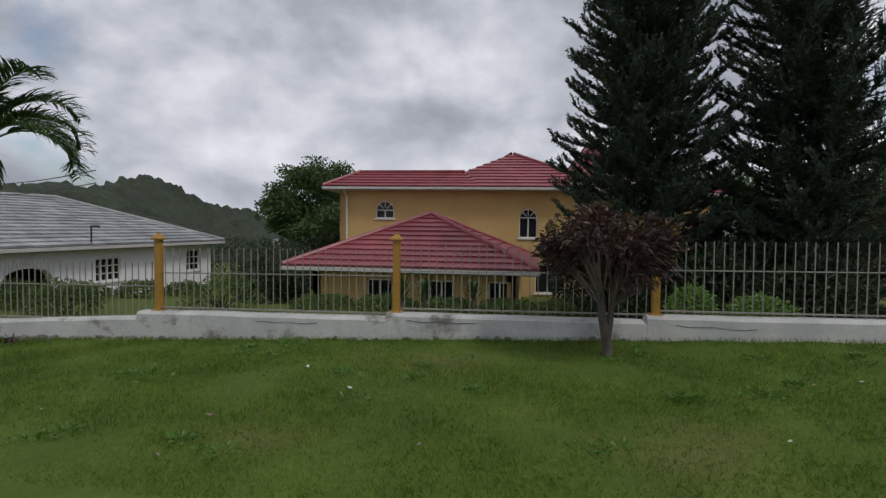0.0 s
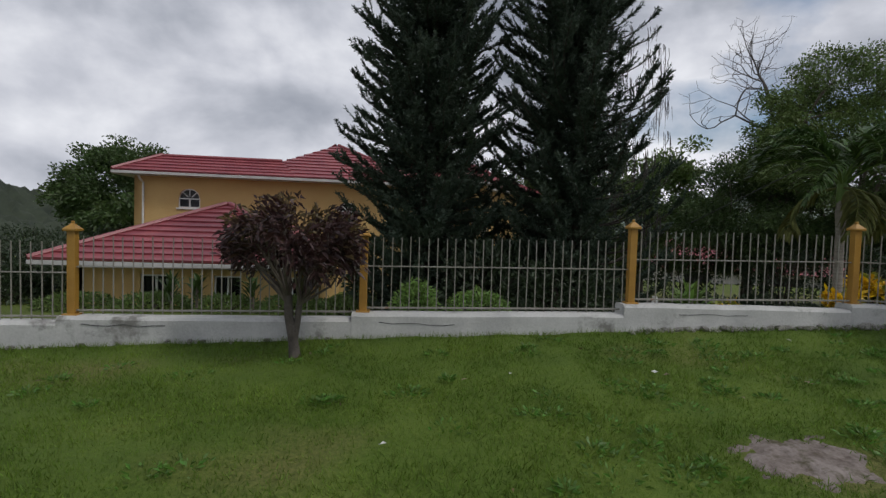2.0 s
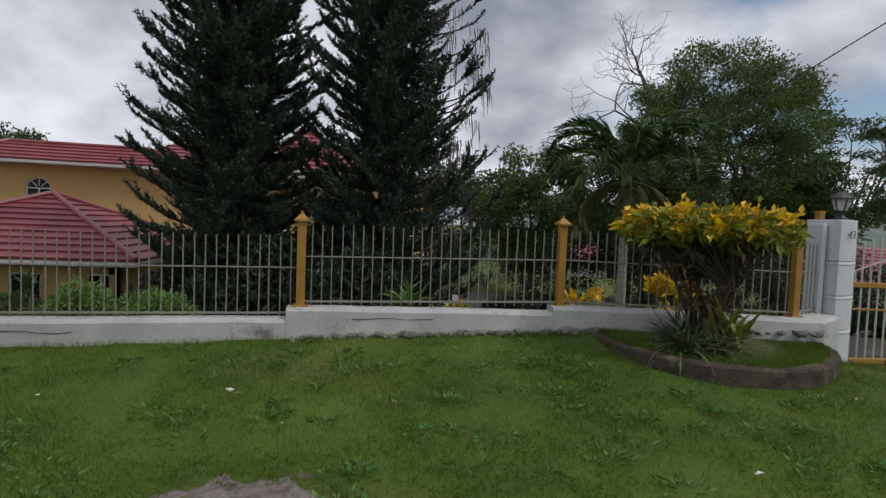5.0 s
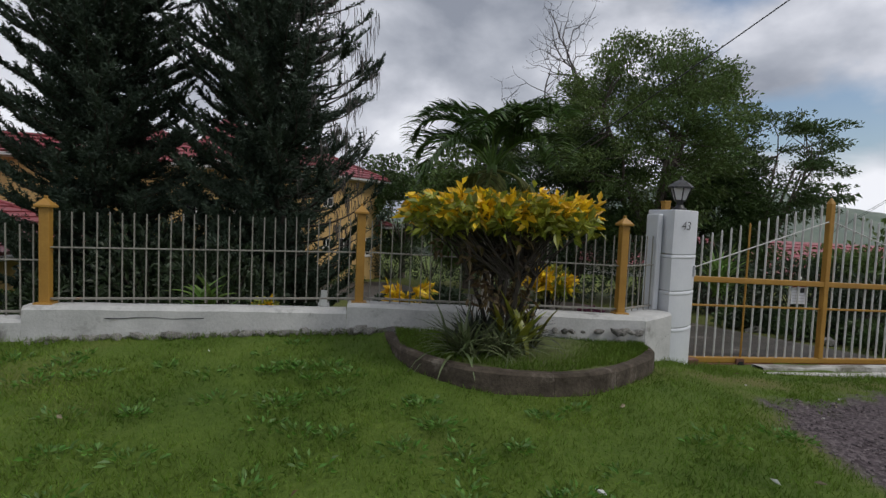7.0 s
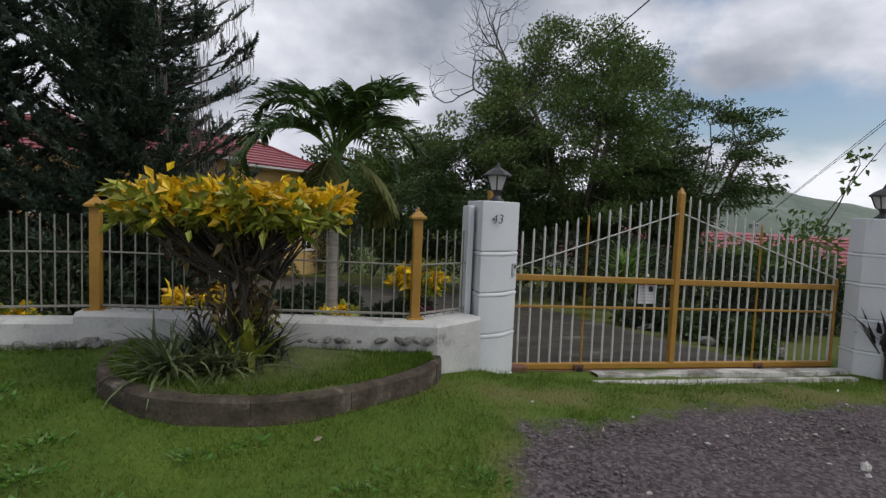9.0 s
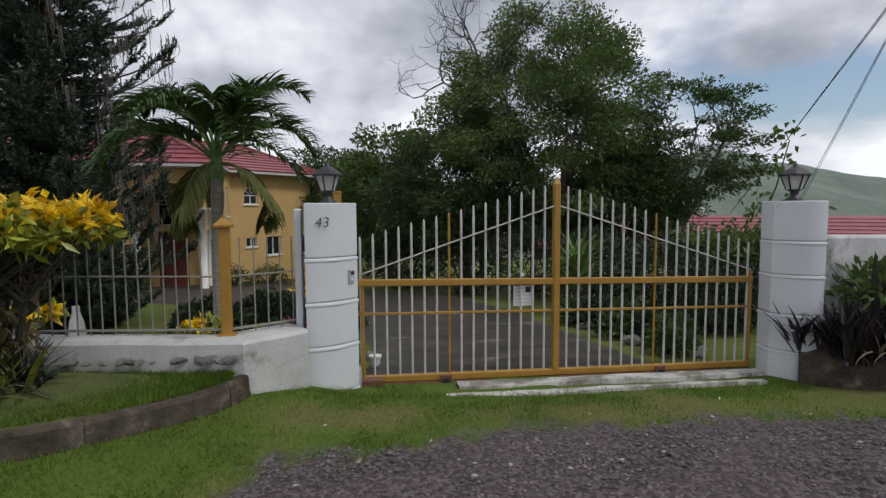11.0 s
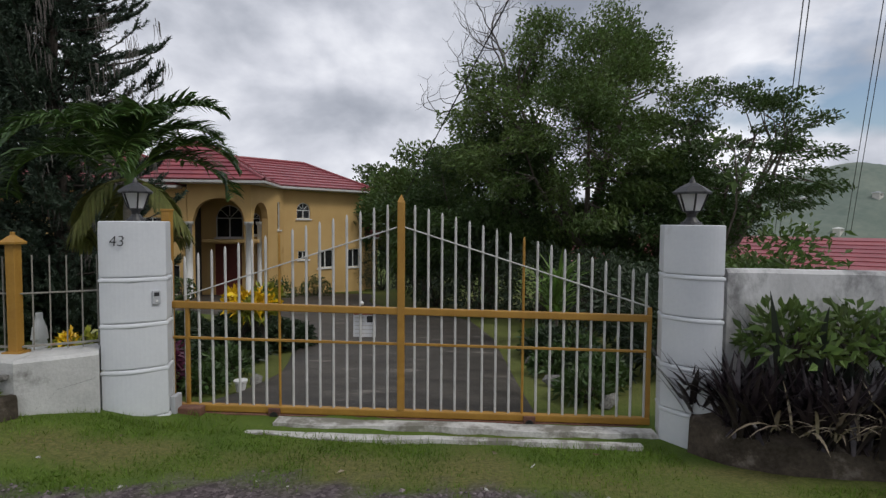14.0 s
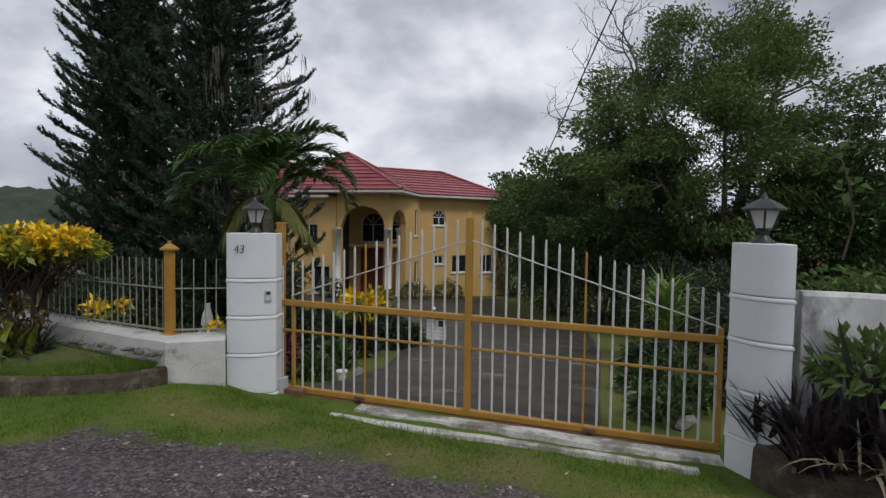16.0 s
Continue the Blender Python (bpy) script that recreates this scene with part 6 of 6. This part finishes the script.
for k, (x, y, r) in enumerate(((13.02, 7.35, 0.13), (13.3, 7.75, 0.17), (13.0, 8.7, 0.12), (13.35, 6.55, 0.11), (9.75, 7.3, 0.09))):
    ob = new("border_rock", stone_meshes[k % 6])
    ob.matrix_world = Matrix.LocRotScale((x, y, height(x, y) + r * 0.35), Euler((0.2 * k, 0.3, 1.3 * k)), (r * 1.3, r, r))
    tagged(ob, "pale garden rock beside the driveway", "rock", "driveway rocks")
for k, (x, y, r, t) in enumerate(((5.6, 20.9, 0.6, 0.7), (6.6, 22.3, 0.7, 0.75), (3.0, 19.0, 0.5, 0.8))):
    shrub(x, y, r, t, M_LEAFDARK, 140 + k, "dark green shrub against the villa wall", "villa_shrub", 0.10, 0.045, 900, "villa shrubs")
for k, (x, y, r, t) in enumerate(((-10.6, 9.6, 0.6, 0.42), (-10.4, 11.0, 0.6, 0.36), (-10.2, 12.6, 0.6, 0.4), (-9.9, 14.0, 0.6, 0.35), (-6.3, 10.2, 0.8, 0.7), (-8.2, 8.3, 0.6, 0.5), (-9.4, 8.8, 0.6, 0.4))):
    shrub(x, y, r, t, M_LEAF, 150 + k, "scraggy green shrub in the next garden", "garden_shrub", 0.09, 0.04, 1300, "next garden shrubs")

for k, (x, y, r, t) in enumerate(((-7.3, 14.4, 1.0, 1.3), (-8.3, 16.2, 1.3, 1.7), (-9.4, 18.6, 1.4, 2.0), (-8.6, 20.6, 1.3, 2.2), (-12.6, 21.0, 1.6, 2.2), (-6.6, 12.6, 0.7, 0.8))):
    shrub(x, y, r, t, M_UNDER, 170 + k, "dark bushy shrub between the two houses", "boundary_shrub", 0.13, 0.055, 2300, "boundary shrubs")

shrub(9.0, 6.75, 0.22, 0.55, M_PURPLE, 185, "purple-leaved bush inside the fence by the pillar", "purple_bush", 0.10, 0.04, 700)

# garden ornaments
orn = empty("garden_ornament")
bm = bmesh.new()
for z, r1, r2, d in ((0.04, 0.15, 0.15, 0.08), (0.14, 0.10, 0.08, 0.12), (0.28, 0.11, 0.085, 0.18), (0.42, 0.085, 0.05, 0.12), (0.52, 0.05, 0.045, 0.10)):
    r = bmesh.ops.create_cone(bm, cap_ends=True, segments=14, radius1=r1, radius2=r2, depth=d)
    bmesh.ops.translate(bm, vec=(0, 0, z), verts=r["verts"])
part("body", bm, M_TRIM, orn)
orn.matrix_world = pose(5.9, 9.2, height(5.9, 9.2))
tagged(orn, "white stone garden ornament on a round base", "ornament")
for x, y, s in ((9.78, 6.8, 1.0),):
    pot = empty("flower_pot")
    bm = bmesh.new()
    r = bmesh.ops.create_cone(bm, cap_ends=True, segments=16, radius1=0.07, radius2=0.10, depth=0.17)
    bmesh.ops.translate(bm, vec=(0, 0, 0.085), verts=r["verts"])
    part("body", bm, M_TRIM, pot)
    bm = bmesh.new()
    r = bmesh.ops.create_cone(bm, cap_ends=True, segments=16, radius1=0.112, radius2=0.112, depth=0.03)
    bmesh.ops.translate(bm, vec=(0, 0, 0.175), verts=r["verts"])
    part("rim", bm, M_TRIM, pot)
    pot.matrix_world = pose(x, y, height(x, y) + 0.045) @ Matrix.Diagonal((0.6, 0.6, 0.6, 1))
    tagged(pot, "white garden pot standing inside the gate", "pot", "white pots")

# ---------- distance ----------
def hill(name, cx, cy, rx, ry, tall, base, material, label, seed, bumps=1.0):
    n = 90
    v, f = [], []
    for j in range(n):
        for i in range(n):
            u, w = i / (n - 1) * 2 - 1, j / (n - 1) * 2 - 1
            d = max(0.0, 1 - (u * u + w * w))
            ridge = 0.65 + 0.5 * noise.noise(Vector((u * 2.2 + seed, w * 2.2, seed)))
            tree = bumps * (0.5 + 0.5 * noise.noise(Vector((u * 26, w * 26, seed))) + 0.35 * noise.noise(Vector((u * 60, w * 60, seed))))
            v.append((cx + u * rx, cy + w * ry, base + tall * d ** 0.8 * ridge + (tree if d > 0.02 else -3)))
    f = [(j * n + i, j * n + i + 1, (j + 1) * n + i + 1, (j + 1) * n + i) for j in range(n - 1) for i in range(n - 1)]
    return tagged(put(name, mesh_np(name, v, f), material, smooth=True), label, "hill", kind="structure")


hill("backdrop_hill_1", -172, 190, 82, 60, 40, -14, M_HILL, "dark wooded ridge beyond the rooftops", 3, 6.0)
hill("backdrop_hill_2", -60, 260, 100, 70, 16, -16, M_HILL, "wooded valley side with scattered houses", 5, 2.0)
hill("backdrop_woods_1", -42, 85, 46, 42, 3.0, -7.5, M_HILL, "dark woodland canopy below the houses", 13, 2.6)
hill("backdrop_woods_2", 60, 95, 60, 45, 3.0, -8.0, M_HILL, "dark woodland canopy across the slope", 15, 2.6)
hill("backdrop_hill_3", -150, 900, 330, 160, 85, -20, M_FARHILL, "far hill with haze put into its colour", 7, 3.0)
hill("backdrop_hill_4", 420, 520, 330, 190, 88, -20, M_FARHILL, "green hill dotted with white houses, haze put into its colour", 9, 2.5)
hill("backdrop_hill_6", -270, 175, 130, 95, 40, -12, M_HILL, "green wooded hill behind the grey roof", 17, 4.0)
hill("backdrop_hill_5", 120, 420, 190, 120, 20, -18, M_HILL, "wooded slope across the valley", 11, 2.0)


def far_house(x, y, z, w, d, h, roof, rot, label):
    ho = empty("far_house", x, y, z, rot)
    part("wall", box(-w / 2, w / 2, -d / 2, d / 2, -4, h), M_FARWALL, ho)
    v = [(-w / 2 - 0.6, -d / 2 - 0.6, h), (w / 2 + 0.6, -d / 2 - 0.6, h), (w / 2 + 0.6, d / 2 + 0.6, h), (-w / 2 - 0.6, d / 2 + 0.6, h), (-w / 4, 0, h + d * 0.22), (w / 4, 0, h + d * 0.22)]
    put("roof", mesh_np("roof", v, [(0, 1, 5, 4), (1, 2, 5), (2, 3, 4, 5), (3, 0, 4), (3, 2, 1, 0)]), roof, ho)
    for i in range(3):
        part("window", box(-w * 0.32 + i * w * 0.28, -w * 0.32 + i * w * 0.28 + w * 0.12, -d / 2 - 0.05, -d / 2 + 0.05, h * 0.35, h * 0.75), M_BLACK, ho)
    return tagged(ho, label, "house", "far houses")


rs = random.Random(33)
for k in range(16):
    far_house(rs.uniform(-75, -30), rs.uniform(120, 190), -5.5 + rs.uniform(-1, 2), rs.uniform(3.5, 5.5), rs.uniform(3, 4), rs.uniform(1.5, 2.5), rs.choice((M_GREYROOF, M_TRIM, M_GREYROOF, M_ROOF)), rs.uniform(-40, 40), "small pale house on the far valley side")
for k in range(26):
    a = rs.uniform(0.55, 0.95)
    dist = rs.uniform(400, 520)
    hx, hy = 10 + dist * math.sin(a), dist * math.cos(a)
    u, w = (hx - 420) / 330, (hy - 520) / 190
    rise = 88 * max(0.0, 1 - u * u - w * w) ** 0.8 * (0.65 + 0.5 * noise.noise(Vector((u * 2.2 + 9, w * 2.2, 9))))
    far_house(hx, hy, -19 + rise, rs.uniform(4, 7), rs.uniform(4, 5), rs.uniform(2, 3.5), rs.choice((M_TRIM, M_GREYROOF, M_TRIM)), rs.uniform(-40, 40), "small white house on the hazy hillside")

# low red-roofed house beyond the garden wall
rh = empty("red_roofed_house", 38, 30, -3.0)
part("wall", box(-16, 16, -4, 4, 0, 2.0), M_FARWALL, rh)
hh = Heap()
slope(hh, (-17, -5, 1.9), (17, -5, 1.9), (16, 0.5, 3.9), (-16, 0.5, 3.9), 10)
slope(hh, (-17, 6, 1.9), (17, 6, 1.9), (16, 0.5, 3.9), (-16, 0.5, 3.9), 4)
put("roof", hh.mesh("roof"), M_ROOF, rh)
for i in range(5):
    part("window", box(-13 + 5.5 * i, -11.4 + 5.5 * i, -4.06, -3.9, 0.7, 1.6), M_BLACK, rh)
rh.matrix_world = pose(35.2, 32.4, -3.0, 0, 0, -38)
tagged(rh, "long low house with a red tiled roof", "house")

# ---------- overhead cables ----------
def cable(name, a, b, sag, r, label):
    s = np.linspace(0, 1, 24)[:, None]
    pts = np.array(a) * (1 - s) + np.array(b) * s
    pts[:, 2] -= (4 * sag * s * (1 - s))[:, 0]
    h = Heap()
    h.tube(pts, [r] * 24, 5)
    return tagged(put(name, h.mesh(name), M_CABLE), label, "cable", "overhead cables")


cable("overhead_cable", (10.3, 15.8, 1.7), (17.34, -4.0, 11.03), 0.05, 0.011, "black service cable hanging above the gate")
for k in range(2):
    cable("overhead_cable", (18.5 + 0.1 * k, 12.6, 1.42 + 0.09 * k), (9.95, -2.0, 5.45 + 0.09 * k), 0.03, 0.0045, "thin black cable running up to the street")
for k in range(2):
    cable("overhead_cable", (18.9 + 0.1 * k, 11.2, 1.46 + 0.08 * k), (9.9, -2.0, 8.0 + 0.08 * k), 0.03, 0.0045, "thin black cable running up to the street")
for k in range(2):
    cable("overhead_cable", (-30, 22, 3.6 + k * 0.5), (-8.6, 9.5, 2.2 + k * 0.25), 0.5, 0.012, "thin dark cable over the next garden")
vine = plant("climbing_vine", 14.82, 7.2, -0.08, "leafy vine twig clinging to the cable", "vine")
h = Heap()
rng = np.random.default_rng(91)
tw = np.array([(0.0, 0.2, 1.55), (0.0, 0.0, 1.9), (-0.14, -0.25, 2.2), (-0.3, -0.5, 2.42), (-0.48, -0.62, 2.5)])
h.tube(tw, [0.012, 0.01, 0.008, 0.006, 0.004], 5)
put("twig", h.mesh("twig"), M_BARK, vine)
h = Heap()
leafy(h, tw[2:], (0.07, 0.07, 0.05), 11, 0.10, 0.06, rng, None, 0.3)
put("foliage", h.mesh("foliage"), M_LEAF, vine)


# ---------- grass, weeds, gravel, litter ----------
rng = np.random.default_rng(200)
N = 260000
gx = rng.uniform(-7.5, 15.0, N)
gy = rng.uniform(2.5, 5.95, N)
keep = np.ones(N, bool)
bed_x = [q[0] for q in outline]
gz = np.empty(N)
length = np.empty(N)
for i in range(N):
    x, y = gx[i], gy[i]
    g = gravel_amount(x, y) if x > 7 else 0.0
    w = worn_amount(x, y)
    if g > rng.random() * 0.9 or w * 0.8 > rng.random():
        keep[i] = False
        continue
    if 6.5 < x < 8.75 and y > np.interp(x, [6.5, 6.7, 7.2, 7.57, 8.2, 8.75], [4.9, 4.6, 4.33, 4.3, 4.6, 5.1]):
        keep[i] = False
        continue
    if y > 5.56 and (x < 9.7 or x > 13.4) or y > 5.62 and 10.15 < x < 13.5 or 5.48 < y < 5.62 and 10.3 < x < 13.3 and rng.random() < 0.8 or y > 5.55 and rng.random() < 0.7:
        keep[i] = False
        continue
    if (x - 3.78) ** 2 / 0.15 + (y - 3.30) ** 2 / 0.075 < 0.5 + 0.5 * rng.random() or (x > 13.5 and y > 4.8):
        keep[i] = False
        continue
    gz[i] = height(x, y) - 0.004
    length[i] = 0.026 + 0.022 * rng.random() + (0.03 if y > 5.45 else 0.0) + 0.02 * max(0.0, noise.noise(Vector((x * 1.4, y * 1.4, 6))))
base = np.stack([gx, gy, gz], 1)[keep]
way = UP + rng.normal(0, 0.55, base.shape)
way[:, 2] = np.abs(way[:, 2])
v, f = blade_arrays(base, way, length[keep], 0.0062, rng)
tagged(put("grass", mesh_np("grass", v, f), M_BLADE), "short trodden lawn grass blades", "grass", kind="stuff")

# grass in the planter
n = 24000
ang = rng.uniform(0, 1, n)
px = rng.uniform(6.55, 8.7, n)
low = np.interp(px, [6.55, 6.7, 7.2, 7.57, 8.2, 8.7], [5.0, 4.72, 4.45, 4.42, 4.72, 5.15])
py = low + (5.5 - 0.1 * (px - 6.2) - low) * ang
pz = 0.485 - 0.085 * np.clip((px - 6.6) / 1.9, 0, 1) + 0.03 * ang
v, f = blade_arrays(np.stack([px, py, pz], 1), UP + rng.normal(0, 0.5, (n, 3)) * (1, 1, 0.3), rng.uniform(0.025, 0.06, n), 0.007, rng)
tagged(put("planter_grass", mesh_np("planter_grass", v, f), M_BLADE), "short grass growing in the planter", "grass", kind="stuff")

# low rosette weeds
rs = random.Random(77)
for k in range(150):
    x, y = (rs.uniform(-4, 9.0), rs.uniform(2.9, 5.4)) if k < 80 else (rs.uniform(2.5, 7.5), rs.uniform(2.9, 5.3))
    if gravel_amount(x, y) > 0.2 and x > 7 or (6.4 < x < 8.8 and y > 4.2) or abs(x - 3.78) < 0.45 and abs(y - 3.3) < 0.35:
        continue
    q = np.random.default_rng(900 + k)
    n = rs.randrange(18, 46)
    r = rs.uniform(0.06, 0.17)
    a = q.uniform(0, 6.28, n)
    d = q.uniform(0, 1, n) ** 0.7 * r
    b = np.stack([d * np.cos(a), d * np.sin(a), 0.012 + q.uniform(0, 0.02, n)], 1)
    w = np.stack([np.cos(a), np.sin(a), q.uniform(0.3, 1.4, n)], 1)
    wd = plant("weed", x, y, height(x, y), "low leafy weed clump in the lawn", "weed", "lawn weeds")
    put("leaves", mesh_np("leaves", *leaf_arrays(b, w, q.uniform(0.03, 0.065, n), 0.018, q, 0.2)), M_WEED, wd)

# gravel chips
n = 15000
sx, sy = rng.uniform(8.6, 15.5, n), rng.uniform(2.4, 5.2, n)
gk = np.array([gravel_amount(a, b) > rng.random() * 0.8 + 0.15 for a, b in zip(sx, sy)])
sx, sy = sx[gk], sy[gk]
sz = np.array([height(a, b) for a, b in zip(sx, sy)])
n = len(sx)
s = rng.uniform(0.004, 0.014, n) * np.where(rng.random(n) < 0.05, 1.8, 1.0)
octa = np.array([(1, 0, 0), (0, 1, 0), (-1, 0, 0), (0, -1, 0), (0, 0, 0.7), (0, 0, -0.7)], float)
vv = octa[None] * rng.uniform(0.6, 1.3, (n, 6, 1)) * s[:, None, None]
turn = rng.uniform(0, 6.28, n)
c, si = np.cos(turn)[:, None], np.sin(turn)[:, None]
vx = vv[..., 0] * c - vv[..., 1] * si
vy = vv[..., 0] * si + vv[..., 1] * c
V = np.stack([vx + sx[:, None], vy + sy[:, None], vv[..., 2] + (sz + 0.002)[:, None]], -1).reshape(-1, 3)
tri = np.array([(0, 1, 4), (1, 2, 4), (2, 3, 4), (3, 0, 4), (1, 0, 5), (2, 1, 5), (3, 2, 5), (0, 3, 5)])
F = (np.arange(n)[:, None, None] * 6 + tri[None]).reshape(-1, 3)
tagged(put("gravel", mesh_np("gravel", V, F), M_PEBBLE), "loose grey-purple gravel chips", "gravel", kind="stuff")

pale_meshes = [me.copy() for me in stone_meshes]
for me in pale_meshes:
    me.materials[0] = M_TRACK
# pale stones lying on the gravel and along its edge
for k, (x, y, r) in enumerate([(10.78, 3.50, 0.036), (10.92, 3.44, 0.028), (10.70, 3.42, 0.02)] + [(rs.uniform(9.2, 13.5), rs.uniform(3.4, 4.8), rs.uniform(0.007, 0.018)) for _ in range(30)]):
    ob = new("loose_stone", pale_meshes[k % 6])
    ob.matrix_world = Matrix.LocRotScale((x, y, height(x, y) + r * 0.3), Euler((rs.uniform(-0.3, 0.3), rs.uniform(-0.3, 0.3), rs.uniform(0, 6))), (r * 1.4, r, r * 0.8))
    tagged(ob, "pale grey loose stone lying on the gravel", "stone", "loose stones")

# fallen leaves and scraps on the lawn
for k in range(46):
    x, y = rs.uniform(-3.5, 13), rs.uniform(2.8, 5.4)
    if 6.3 < x < 8.9 and y > 4.15:
        continue
    q = np.random.default_rng(1200 + k)
    me = mesh_np("fallen_leaf", *leaf_arrays([(0, 0, 0)], [(1, 0, 0.12)], 0.06, 0.025, q, 0.0, 0.3))
    ob = put("fallen_leaf", me, rs.choice((M_DRY, M_RUSTLEAF, M_DRY, M_TRIM)))
    ob.matrix_world = pose(x, y, height(x, y) + 0.03, rs.uniform(-20, 20), 0, rs.uniform(0, 360))
    tagged(ob, "dry fallen leaf lying on the lawn", "leaf", "fallen leaves")
